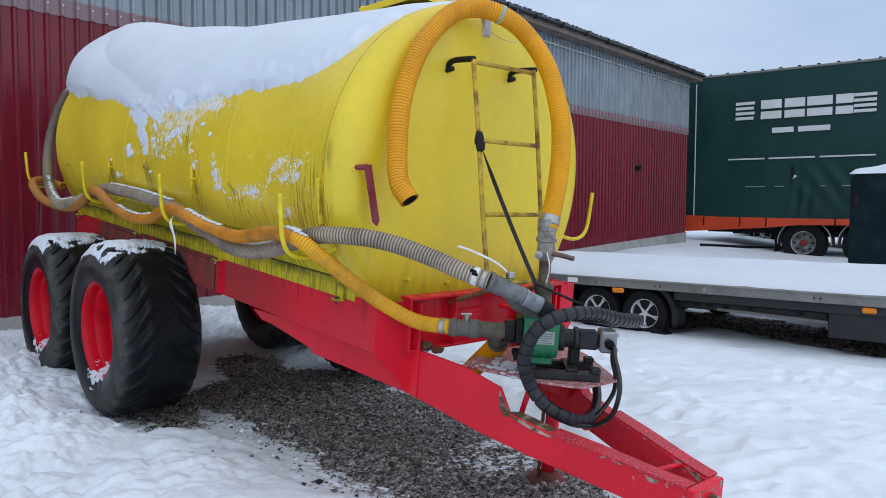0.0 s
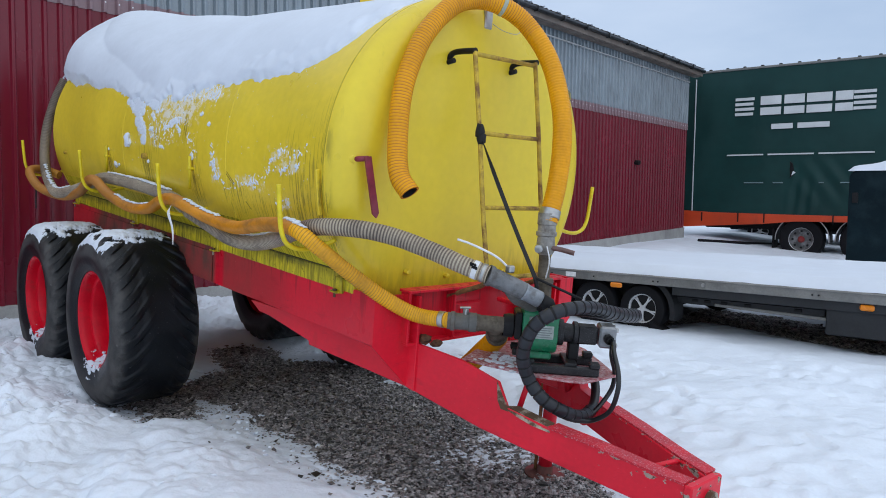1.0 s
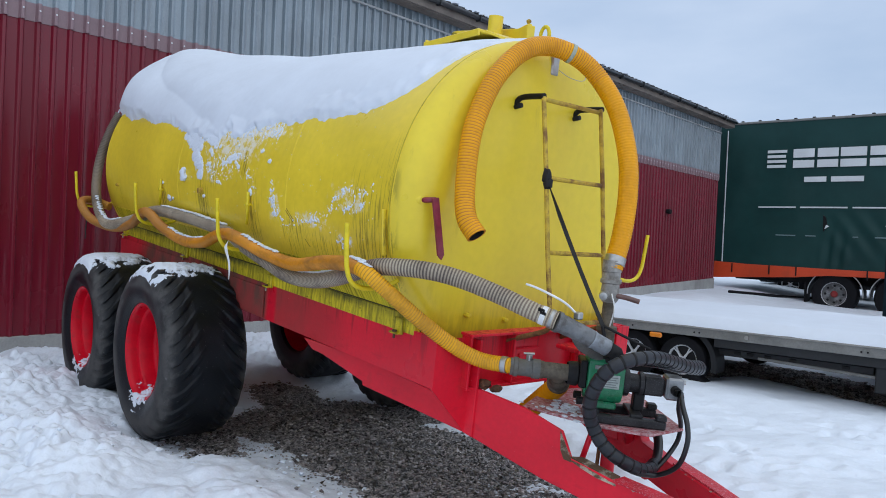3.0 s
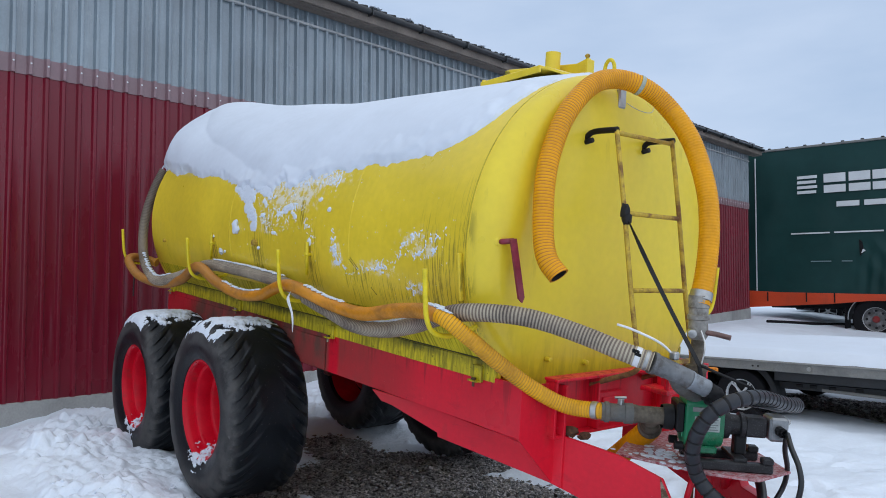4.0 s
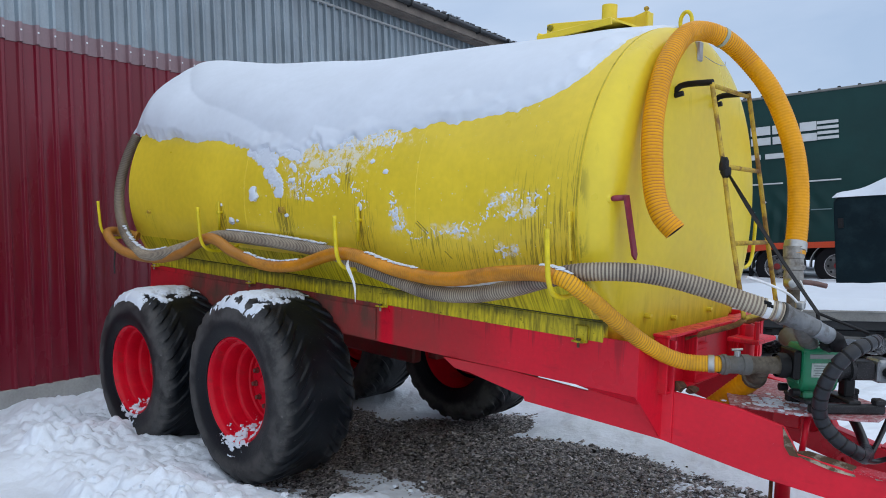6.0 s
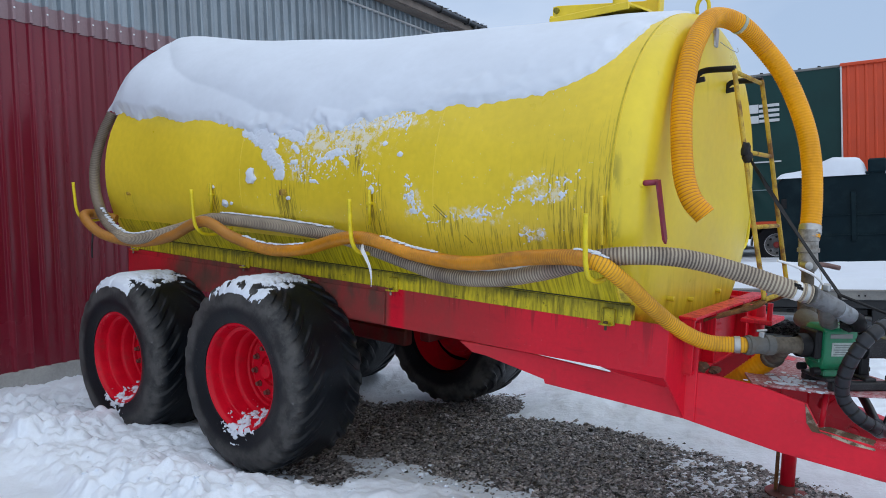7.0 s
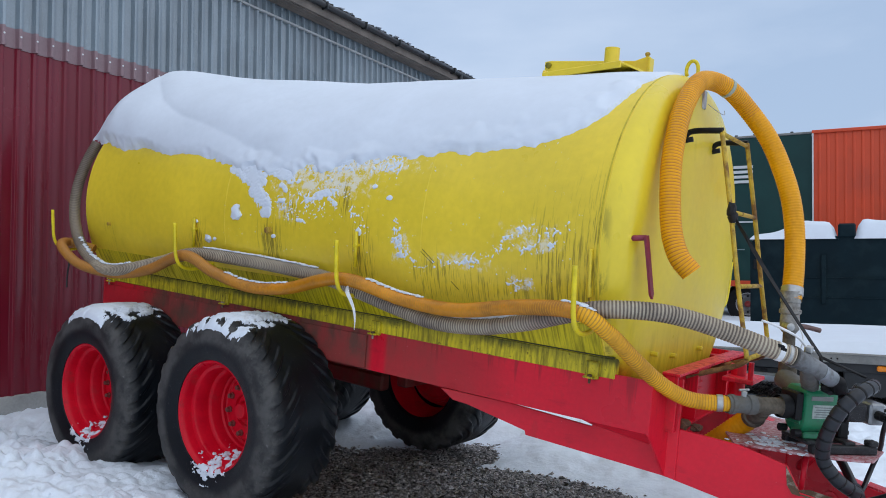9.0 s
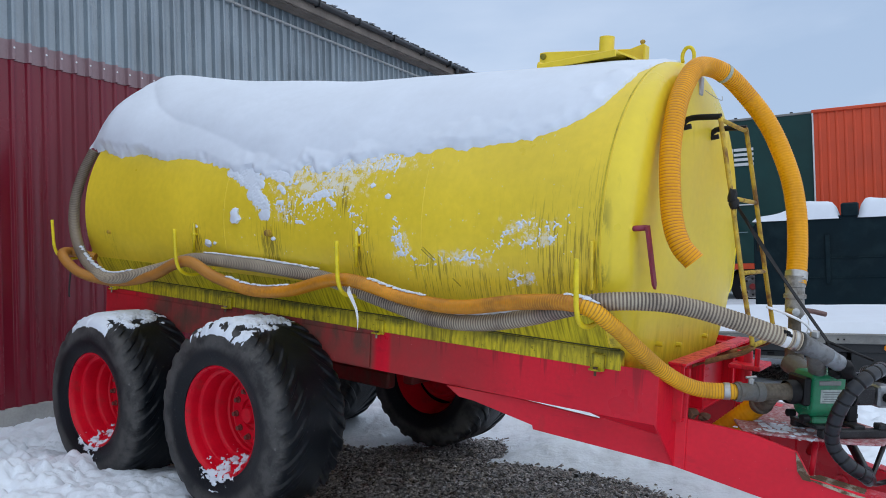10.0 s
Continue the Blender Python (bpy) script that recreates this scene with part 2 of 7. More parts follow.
YELLOW_FACE = material("yellow_front_paint", (0.76, 0.578, 0.030), 0.32, vary=0.07, scale=2.2, bump=0.0005, bump_scale=25,
                       dirt=(0.16, 0.12, 0.01), dirt_amount=0.35, dirt_scale=(12, 12, 2.0), dirt_edge=(0.64, 0.78))
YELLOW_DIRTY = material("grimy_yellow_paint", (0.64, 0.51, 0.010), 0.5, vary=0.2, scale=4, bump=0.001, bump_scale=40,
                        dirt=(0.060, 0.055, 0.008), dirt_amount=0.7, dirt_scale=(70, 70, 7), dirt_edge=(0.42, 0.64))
SEAM_DARK = material("dirt_in_seam", (0.60, 0.47, 0.018), 0.6, vary=0.2, scale=9, dirt=(0.20, 0.16, 0.014), dirt_amount=0.7, dirt_scale=(9, 9, 9), dirt_edge=(0.46, 0.62))
# Near black: the skirt joint's painted shade, and the tank scratches.
DARK_LINE = material("black_green_grime", (0.050, 0.046, 0.012), 0.8, vary=0.4, scale=20, bump=0.001, bump_scale=60)
# Base toned down for the tank's shaded underside, with grime streaks over it.
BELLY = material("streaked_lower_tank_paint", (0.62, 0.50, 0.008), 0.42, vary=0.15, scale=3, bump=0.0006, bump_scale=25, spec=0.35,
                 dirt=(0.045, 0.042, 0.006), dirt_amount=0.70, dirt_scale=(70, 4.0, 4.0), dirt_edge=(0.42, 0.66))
RED_DUSTED = material("lightly_frosted_red_paint", (0.50, 0.012, 0.028), 0.45, vary=0.2, scale=14, bump=0.001, bump_scale=120, spec=0.3,
                      dirt=(0.70, 0.64, 0.68), dirt_amount=0.45, dirt_scale=(140, 140, 140), dirt_edge=(0.52, 0.70))
YELLOW_HOOK = material("yellow_hook_paint", (0.70, 0.55, 0.01), 0.45, vary=0.15, scale=20)
RED = material("red_frame_paint", (0.70, 0.010, 0.030), 0.34, spec=0.32, vary=0.10, scale=2.5, bump=0.0006, bump_scale=50,
               dirt=(0.16, 0.05, 0.03), dirt_amount=0.5, dirt_scale=(5, 5, 3), dirt_edge=(0.60, 0.78))
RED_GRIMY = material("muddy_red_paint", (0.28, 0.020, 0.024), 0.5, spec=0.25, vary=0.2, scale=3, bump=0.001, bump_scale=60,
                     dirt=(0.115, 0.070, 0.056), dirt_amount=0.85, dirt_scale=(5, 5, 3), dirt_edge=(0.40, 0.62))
RED_FROST = material("frosted_red_plate", (0.30, 0.03, 0.042), 0.55, vary=0.25, scale=14, bump=0.0015, bump_scale=120,
                     dirt=(0.58, 0.52, 0.53), dirt_amount=0.80, dirt_scale=(60, 60, 60), dirt_edge=(0.38, 0.66))
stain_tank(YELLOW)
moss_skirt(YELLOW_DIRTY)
stain_face(YELLOW_FACE)
stain_frame(RED)
RIM_RED = material("red_rim_paint", (0.60, 0.004, 0.020), 0.33, spec=0.2, vary=0.12, scale=8, dirt=(0.10, 0.05, 0.04), dirt_amount=0.5,
                   dirt_scale=(7, 7, 7), dirt_edge=(0.58, 0.74))
MAROON = material("maroon_lever_paint", (0.22, 0.02, 0.045), 0.45, vary=0.2, scale=30)
WORN_BROWN = material("worn_brown_handle", (0.16, 0.085, 0.075), 0.5, vary=0.3, scale=30)
CAST_BROWN = material("stained_cast_fitting", (0.12, 0.100, 0.075), 0.55, spec=0.3, vary=0.3, scale=18, bump=0.001, bump_scale=90,
                      dirt=(0.045, 0.035, 0.025), dirt_amount=0.7, dirt_scale=(22, 22, 22), dirt_edge=(0.46, 0.64))
RUBBER = material("black_tyre_rubber", (0.0048, 0.0064, 0.0092), 0.36, spec=0.22, vary=0.3, scale=7, bump=0.0010, bump_scale=150)
dust_tyre(RUBBER)
RUBBER_PLAIN = material("black_rubber", (0.009, 0.009, 0.011), 0.6, spec=0.15, vary=0.25, scale=12, bump=0.0008, bump_scale=120)
ORANGE_HOSE = material("orange_hose_plastic", (0.75, 0.325, 0.004), 0.40, spec=0.25, vary=0.12, scale=5,
                       dirt=(0.42, 0.17, 0.012), dirt_amount=0.5, dirt_scale=(9, 9, 6), dirt_edge=(0.48, 0.72))
ORANGE_DARK = material("orange_hose_grime", (0.45, 0.155, 0.006), 0.5, vary=0.2, scale=8)
HOSE_FRONT = material("yellow_orange_hose", (0.74, 0.36, 0.006), 0.4, spec=0.35, vary=0.14, scale=6,
                      dirt=(0.30, 0.14, 0.02), dirt_amount=0.5, dirt_scale=(9, 9, 9), dirt_edge=(0.52, 0.7))
HOSE_GROOVE = material("brown_hose_groove", (0.52, 0.24, 0.008), 0.55, vary=0.25, scale=8)
TAN_HOSE = material("weathered_orange_hose", (0.60, 0.225, 0.007), 0.42, vary=0.2, scale=4,
                    dirt=(0.24, 0.105, 0.022), dirt_amount=0.7, dirt_scale=(5, 5, 9), dirt_edge=(0.48, 0.66))
sep, op, bump_at, step_at, grain, coat = wear_nodes(TAN_HOSE)
coat(op("MULTIPLY", step_at(op("ADD", sep.outputs[0], op("MULTIPLY", grain((3, 3, 3)), 1.6)), -0.9, -1.9), 0.62), (0.30, 0.135, 0.040), 0.6)
GREY_RIB = material("pale_grey_hose_rib", (0.45, 0.385, 0.28), 0.42, vary=0.15, scale=6, dirt=(0.15, 0.105, 0.085), dirt_amount=0.75,
                    dirt_scale=(3, 3, 3), dirt_edge=(0.46, 0.66))
GREY_GROOVE = material("brown_grey_hose_groove", (0.175, 0.135, 0.100), 0.55, vary=0.3, scale=5, dirt=(0.05, 0.04, 0.034), dirt_amount=0.7,
                       dirt_scale=(3, 3, 3), dirt_edge=(0.46, 0.62))
sep, op, bump_at, step_at, grain, coat = wear_nodes(GREY_RIB)
coat(op("MULTIPLY", step_at(op("ADD", sep.outputs[0], op("MULTIPLY", grain((5, 5, 5)), 0.5)), -3.40, -3.75), 0.72), (0.11, 0.082, 0.062), 0.6)
coat(op("MULTIPLY", op("MULTIPLY", bump_at(0, -0.24, 0.13), step_at(grain((7, 7, 7)), 0.38, 0.58)), 0.55), (0.22, 0.075, 0.085), 0.6)
coat(op("MULTIPLY", op("MULTIPLY", bump_at(0, -0.75, 0.55), step_at(grain((6, 6, 6)), 0.40, 0.62)), 0.60), (0.15, 0.115, 0.095), 0.6)
BLACK_HOSE = material("black_spiral_wrap", (0.016, 0.018, 0.023), 0.40, spec=0.4, vary=0.3, scale=15)
BLACK_GROOVE = material("black_wrap_gap", (0.004, 0.004, 0.005), 0.7, vary=0.2)
CABLE = material("black_hydraulic_hose", (0.012, 0.014, 0.016), 0.3, vary=0.2)
CHROME = material("steel_clamp", (0.42, 0.42, 0.41), 0.38, metal=0.9, vary=0.15, scale=40)
CAST = material("cast_grey_coupling", (0.125, 0.124, 0.116), 0.5, spec=0.3, metal=0.1, vary=0.25, scale=14, bump=0.001, bump_scale=90,
                dirt=(0.10, 0.075, 0.05), dirt_amount=0.6, dirt_scale=(14, 14, 14), dirt_edge=(0.48, 0.66))
ELBOW = material("worn_grey_elbow", (0.135, 0.140, 0.145), 0.42, vary=0.3, scale=16, dirt=(0.06, 0.05, 0.042), dirt_amount=0.7, dirt_scale=(18, 18, 18), dirt_edge=(0.46, 0.62))
STUB = material("pale_blue_grey_stub", (0.20, 0.22, 0.24), 0.42, vary=0.25, scale=16, dirt=(0.07, 0.06, 0.05), dirt_amount=0.6, dirt_scale=(18, 18, 18), dirt_edge=(0.50, 0.64))
CAST_LIGHT = material("pale_tie_plastic", (0.36, 0.39, 0.31), 0.42, vary=0.15, scale=14)
RUST = material("rusty_yellow_bar", (0.52, 0.35, 0.035), 0.6, vary=0.25, scale=20, bump=0.0008, bump_scale=150,
                dirt=(0.17, 0.075, 0.03), dirt_amount=0.9, dirt_scale=(14, 14, 14), dirt_edge=(0.46, 0.60))
RUST_BAR = material("rust_brown_bar", (0.26, 0.13, 0.045), 0.7, vary=0.35, scale=16, bump=0.001, bump_scale=120,
                    dirt=(0.10, 0.045, 0.022), dirt_amount=0.85, dirt_scale=(22, 22, 22), dirt_edge=(0.44, 0.58))
RUST_SCALE = material("flaking_rust", (0.10, 0.045, 0.022), 0.85, vary=0.4, scale=40, bump=0.003, bump_scale=80)
BARE = material("bare_bent_metal", (0.36, 0.31, 0.24), 0.5, metal=0.2, vary=0.3, scale=25, dirt=(0.09, 0.045, 0.022), dirt_amount=0.95,
                dirt_scale=(15, 15, 15), dirt_edge=(0.44, 0.54))
IRON_FROST = material("frost_specked_black_iron", (0.022, 0.022, 0.024), 0.45, spec=0.25, vary=0.3, scale=20,
                      dirt=(0.36, 0.36, 0.38), dirt_amount=0.18, dirt_scale=(170, 170, 170), dirt_edge=(0.54, 0.74))
DULL_ALLOY = material("dull_alloy_valve", (0.30, 0.285, 0.26), 0.45, metal=0.3, vary=0.25, scale=30, dirt=(0.10, 0.08, 0.06), dirt_amount=0.7,
                      dirt_scale=(25, 25, 25), dirt_edge=(0.48, 0.64))
GREEN = material("green_pump_enamel", (0.012, 0.17, 0.075), 0.3, vary=0.15, scale=12, dirt=(0.05, 0.06, 0.05), dirt_amount=0.5,
                 dirt_scale=(20, 20, 20), dirt_edge=(0.55, 0.7))
BLACK_IRON = material("black_iron", (0.011, 0.011, 0.012), 0.5, spec=0.2, metal=0.0, vary=0.3, scale=20, bump=0.0006, bump_scale=120)
MOTOR_GREY = material("grey_motor_casting", (0.27, 0.28, 0.29), 0.4, metal=0.6, vary=0.2, scale=25, bump=0.0006, bump_scale=150)
WHITE = material("white_plastic", (0.72, 0.73, 0.74), 0.5, vary=0.08, scale=30)
PLATE = material("weathered_name_plate", (0.36, 0.41, 0.38), 0.5, vary=0.2, scale=40)
LABEL_INK = material("grey_label_ink", (0.16, 0.18, 0.18), 0.6, vary=0.1)
STRAP = material("black_webbing", (0.006, 0.006, 0.007), 0.75, vary=0.25, scale=60, bump=0.0008, bump_scale=400)
SNOW = material("fresh_snow", (0.665, 0.72, 0.80), 0.6, vary=0.03, scale=4, bump=0.0008, bump_scale=26, spec=0.3)
SNOW_GROUND = material("trodden_snow", (0.73, 0.795, 0.88), 0.65, vary=0.05, scale=2.2, bump=0.005, bump_scale=38, spec=0.3, coords="Object",
                       dirt=(0.62, 0.64, 0.68), dirt_amount=0.20, dirt_scale=(1.3, 1.3, 1.3), dirt_edge=(0.56, 0.74))
# Near-black base: the shade in the gaps between chips is in its colour.
GRAVEL = material("wet_dark_gravel", (0.020, 0.020, 0.021), 0.75, vary=0.5, scale=45, bump=0.02, bump_scale=70,
                  dirt=(0.085, 0.084, 0.086), dirt_amount=0.8, dirt_scale=(60, 60, 60), dirt_edge=(0.5, 0.65))
STONE = material("crushed_stone", (0.195, 0.182, 0.178), 0.36, vary=0.5, scale=60, per=-0.97)
RED_SHEET = material("dark_red_sheet_metal", (0.165, 0.009, 0.022), 0.20, vary=0.10, scale=1.3, spec=0.42,
                     dirt=(0.11, 0.012, 0.018), dirt_amount=0.5, dirt_scale=(2, 2, 0.3), dirt_edge=(0.5, 0.75), per=0.05)
GREY_SHEET = material("grey_translucent_sheet", (0.215, 0.265, 0.30), 0.11, vary=0.14, scale=1.4, spec=1.0,
                      dirt=(0.16, 0.18, 0.20), dirt_amount=0.6, dirt_scale=(5, 5, 0.3), dirt_edge=(0.46, 0.7), per=0.14)
LAP_SHEET = material("grey_sheet_over_red", (0.235, 0.15, 0.165), 0.32, vary=0.12, scale=2, spec=0.6)
PALE_STRIP = material("pale_batten_paint", (0.36, 0.37, 0.37), 0.5, vary=0.2, scale=3)
CONCRETE = material("pale_concrete", (0.34, 0.34, 0.33), 0.85, vary=0.18, scale=3, bump=0.003, bump_scale=50,
                    dirt=(0.18, 0.18, 0.17), dirt_amount=0.5, dirt_scale=(3, 3, 1), dirt_edge=(0.5, 0.7))
FASCIA = material("grey_brown_eave_board", (0.16, 0.135, 0.115), 0.75, vary=0.25, scale=4, bump=0.001, bump_scale=50)
GUTTER = material("black_gutter_metal", (0.018, 0.020, 0.022), 0.4, vary=0.2)
TILE = material("dark_roof_tile", (0.05, 0.048, 0.05), 0.8, vary=0.3, scale=5)
TARP = material("dark_green_tarpaulin", (0.005, 0.040, 0.037), 0.45, spec=0.3, vary=0.16, scale=0.9, bump=0.008, bump_scale=3.5,
                dirt=(0.016, 0.058, 0.055), dirt_amount=0.6, dirt_scale=(1.2, 1.2, 0.5), dirt_edge=(0.5, 0.75))
TARP_MARK = material("pale_grey_print", (0.62, 0.65, 0.66), 0.55, vary=0.08, scale=3)
TARP_FAINT = material("faint_grey_print", (0.16, 0.24, 0.25), 0.55, vary=0.2, scale=3)
ORANGE_STEEL = material("orange_steel_paint", (0.62, 0.062, 0.014), 0.45, vary=0.12, scale=1.2, dirt=(0.22, 0.05, 0.02), dirt_amount=0.4,
                        dirt_scale=(2, 2, 0.6), dirt_edge=(0.55, 0.75))
TEAL_BIN = material("dark_teal_paint", (0.003, 0.012, 0.017), 0.5, spec=0.12, vary=0.2, scale=1.5, dirt=(0.02, 0.04, 0.045), dirt_amount=0.5,
                    dirt_scale=(2, 2, 2), dirt_edge=(0.5, 0.7))
ALUMINIUM = material("weathered_aluminium", (0.215, 0.215, 0.205), 0.45, metal=0.4, vary=0.2, scale=4, dirt=(0.12, 0.12, 0.12),
                     dirt_amount=0.5, dirt_scale=(5, 5, 5), dirt_edge=(0.5, 0.7))
DARK_STEEL = material("dark_chassis_steel", (0.018, 0.019, 0.021), 0.55, spec=0.2, vary=0.3, scale=5)
ALLOY = material("silver_alloy", (0.56, 0.57, 0.58), 0.32, metal=0.25, vary=0.1, scale=15)
LORRY_DISC = material("grimy_wheel_disc", (0.085, 0.085, 0.085), 0.5, vary=0.3, scale=9, dirt=(0.30, 0.30, 0.31), dirt_amount=0.7, dirt_scale=(6, 6, 6), dirt_edge=(0.52, 0.66))
PANEL_GREY = material("dark_grey_panel_paint", (0.030, 0.032, 0.035), 0.5, spec=0.2, vary=0.2, scale=5)
AMBER = material("amber_lens", (0.75, 0.22, 0.01), 0.25, vary=0.1)
CAR_PAINT = material("dark_car_paint", (0.02, 0.022, 0.026), 0.25, vary=0.1)


# ---- mesh builders ----
def bent(points, step):
    """A smooth line (Catmull-Rom) through the points, sampled evenly."""
    p = [Vector(q) for q in points]
    p = [p[0] * 2 - p[1]] + p + [p[-1] * 2 - p[-2]]
    fine = []
    for i in range(1, len(p) - 2):
        a, b, c, d = p[i - 1], p[i], p[i + 1], p[i + 2]
        k = max(2, int((c - b).length / step * 3))
        for j in range(k):
            t = j / k
            fine.append(0.5 * ((2 * b) + (c - a) * t + (2 * a - 5 * b + 4 * c - d) * t * t + (3 * b - a - 3 * c + d) * t ** 3))
    fine.append(p[-2])
    out, left = [fine[0]], step
    for a, b in zip(fine[:-1], fine[1:]):
        seg = (b - a).length
        done = 0.0
        while seg - done >= left:
            done += left
            out.append(a.lerp(b, done / seg))
            left = step
        left -= seg - done
    if (out[-1] - fine[-1]).length > step * 0.3:
        out.append(fine[-1])
    return out


def tube(bm, line, radius, sides=10, caps=True, slot=None):
    """A tube along a line; radius is a number or a function of the ring's index; slot gives a ring's material."""
    rings, normal = [], None
    for i, p in enumerate(line):
        t = (line[min(i + 1, len(line) - 1)] - line[max(i - 1, 0)]).normalized()
        if normal is None:
            normal = t.orthogonal().normalized()
        normal = (normal - t * normal.dot(t)).normalized()
        side = t.cross(normal)
        r = radius(i) if callable(radius) else radius
        rings.append([bm.verts.new(p + (normal * math.cos(a) + side * math.sin(a)) * r) for a in
                      (2 * math.pi * j / sides for j in range(sides))])
    for i in range(len(rings) - 1):
        for j in range(sides):
            f = bm.faces.new((rings[i][j], rings[i][(j + 1) % sides], rings[i + 1][(j + 1) % sides], rings[i + 1][j]))
            f.smooth = True
            if slot:
                f.material_index = slot(i)
    if caps:
        bm.faces.new(rings[0][::-1])
        bm.faces.new(rings[-1])
    return bm


def rod(bm, a, b, r, sides=10):
    return tube(bm, [Vector(a), Vector(b)], r, sides)


def bar(bm, points, r, sides=8, step=0.02):
    return tube(bm, bent(points, step), r, sides)


def box(bm, c, s, bevel=0.0, turn=None):
    """A box with centre c and size s; turn is a rotation matrix about the centre."""
    m = Matrix.Translation(c) @ (turn or Matrix()) @ Matrix.Diagonal((*s, 1))
    made = bmesh.ops.create_cube(bm, size=1, matrix=m)
    if bevel:
        edges = list({e for v in made["verts"] for e in v.link_edges})
        bmesh.ops.bevel(bm, geom=edges, offset=bevel, segments=1, affect="EDGES")
    return bm


def prism(bm, poly, push, bevel=0.0):
    """A flat polygon pushed out into a solid."""
    push = Vector(push)
    a = [bm.verts.new(Vector(p)) for p in poly]
    b = [bm.verts.new(Vector(p) + push) for p in poly]
    n = len(poly)
    fs = [bm.faces.new(a), bm.faces.new(b[::-1])]
    fs += [bm.faces.new((a[(i + 1) % n], a[i], b[i], b[(i + 1) % n])) for i in range(n)]
    bmesh.ops.recalc_face_normals(bm, faces=fs)
    if bevel:
        bmesh.ops.bevel(bm, geom=list({e for f in fs for e in f.edges}), offset=bevel, segments=1, affect="EDGES")
    return bm


def lathe(bm, profile, origin, axis, sides=32, smooth=True, slot=None, closed=False):
    """Turns a profile of (along, radius) round an axis."""
    axis = Vector(axis).normalized()
    e1 = axis.orthogonal().normalized()
    e2 = axis.cross(e1)
    origin = Vector(origin)
    rings = []
    for s, r in profile:
        if r < 1e-5:
            rings.append([bm.verts.new(origin + axis * s)] * sides)
        else:
            rings.append([bm.verts.new(origin + axis * s + (e1 * math.cos(a) + e2 * math.sin(a)) * r) for a in
                          (2 * math.pi * j / sides for j in range(sides))])
    pairs = list(zip(rings[:-1], rings[1:]))
    if closed:
        pairs.append((rings[-1], rings[0]))
    made = []
    for i, (p, q) in enumerate(pairs):
        for j in range(sides):
            k = (j + 1) % sides
            loop = []
            for v in (p[j], p[k], q[k], q[j]):
                if v not in loop:
                    loop.append(v)
            if len(loop) > 2:
                f = bm.faces.new(loop)
                f.smooth = smooth
                if slot:
                    f.material_index = slot(i)
                made.append(f)
    bmesh.ops.recalc_face_normals(bm, faces=made)
    return bm


def blob(bm, c, s, seed=0, rough=0.25, turn=None, level=2):
    """An uneven lump, for snow."""
    made = bmesh.ops.create_icosphere(bm, subdivisions=level, radius=1)
    for v in made["verts"]:
        v.co *= 1 + rough * noise.noise(v.co * 1.7 + Vector((seed * 3.1, seed * 1.7, 0)))
    m = Matrix.Translation(c) @ (turn or Matrix()) @ Matrix.Diagonal((*s, 1))
    bmesh.ops.transform(bm, matrix=m, verts=made["verts"])
    for v in made["verts"]:
        for f in v.link_faces:
            f.smooth = True
    return bm


def mesh_of(name, bm, mats):
    for e in bm.edges:
        if len(e.link_faces) == 2 and e.calc_face_angle(0.0) > 0.62:
            e.smooth = False
    me = bpy.data.meshes.new(name)
    bm.to_mesh(me)
    bm.free()
    for m in (mats if isinstance(mats, (list, tuple)) else [mats]):
        me.materials.append(m)
    return me


def part(name, bm, mats, parent, label=""):
    ob = new(name, mesh_of(name, bm, mats))
    ob.parent = parent
    return tagged(ob, label)


def twin(ob, parent, m=None):
    """Another object on the same mesh."""
    o = new(ob.name.split(".")[0], ob.data)
    o.parent = parent
    if m is not None:
        o.matrix_basis = m
    return o


def thing(name, m, label, category, group="", kind="", bm=None, mats=None):
    ob = new(name, mesh_of(name, bm, mats) if bm else None)
    ob.matrix_basis = m
    return tagged(ob, label, category, group, kind)


B = bmesh.new
SITE = pose(0, 0, 0, 0, 0, -39.0)            # x away from the barn wall, y along it, z up
TANKER = pose(0.139, 3.87, -0.17, 0, 5.2, -47.57)  # x to the drawbar, y to the far side, z up


def q(u, v, w):
    """A place on the tanker: u forward, v to the near side, w up."""
    return Vector((u, -v, w))


# ---- ground and snow ----
def outline_distance(x, y, poly):
    """Signed distance to a closed outline: negative inside."""
    inside = np.zeros(x.shape, bool)
    best = np.full(x.shape, 1e9)
    for (ax, ay), (bx, by) in zip(poly, poly[1:] + poly[:1]):
        ex, ey = bx - ax, by - ay
        k = np.clip(((x - ax) * ex + (y - ay) * ey) / (ex * ex + ey * ey), 0, 1)
        best = np.minimum(best, np.hypot(x - ax - k * ex, y - ay - k * ey))
        hit = ((ay > y) != (by > y)) & (x < (bx - ax) * (y - ay) / (by - ay + 1e-12) + ax)
        inside ^= hit
    return np.where(inside, -best, best)


def waves(x, y, scale, seed, octaves=3):
    """Smooth value noise on arrays, about -1 to 1."""
    rng = np.random.RandomState(seed)
    table = rng.rand(256, 256) * 2 - 1
    total, amp = np.zeros(x.shape), 1.0
    for o in range(octaves):
        u, v = x * scale * 2 ** o + 37.3 * o, y * scale * 2 ** o + 11.9 * o
        iu, iv = np.floor(u).astype(int), np.floor(v).astype(int)
        fu, fv = u - iu, v - iv
        fu, fv = fu * fu * (3 - 2 * fu), fv * fv * (3 - 2 * fv)
        g = lambda a, b: table[a % 256, b % 256]
        total += amp * ((g(iu, iv) * (1 - fu) + g(iu + 1, iv) * fu) * (1 - fv) + (g(iu, iv + 1) * (1 - fu) + g(iu + 1, iv + 1) * fu) * fv)
        amp *= 0.5
    return total / 1.5


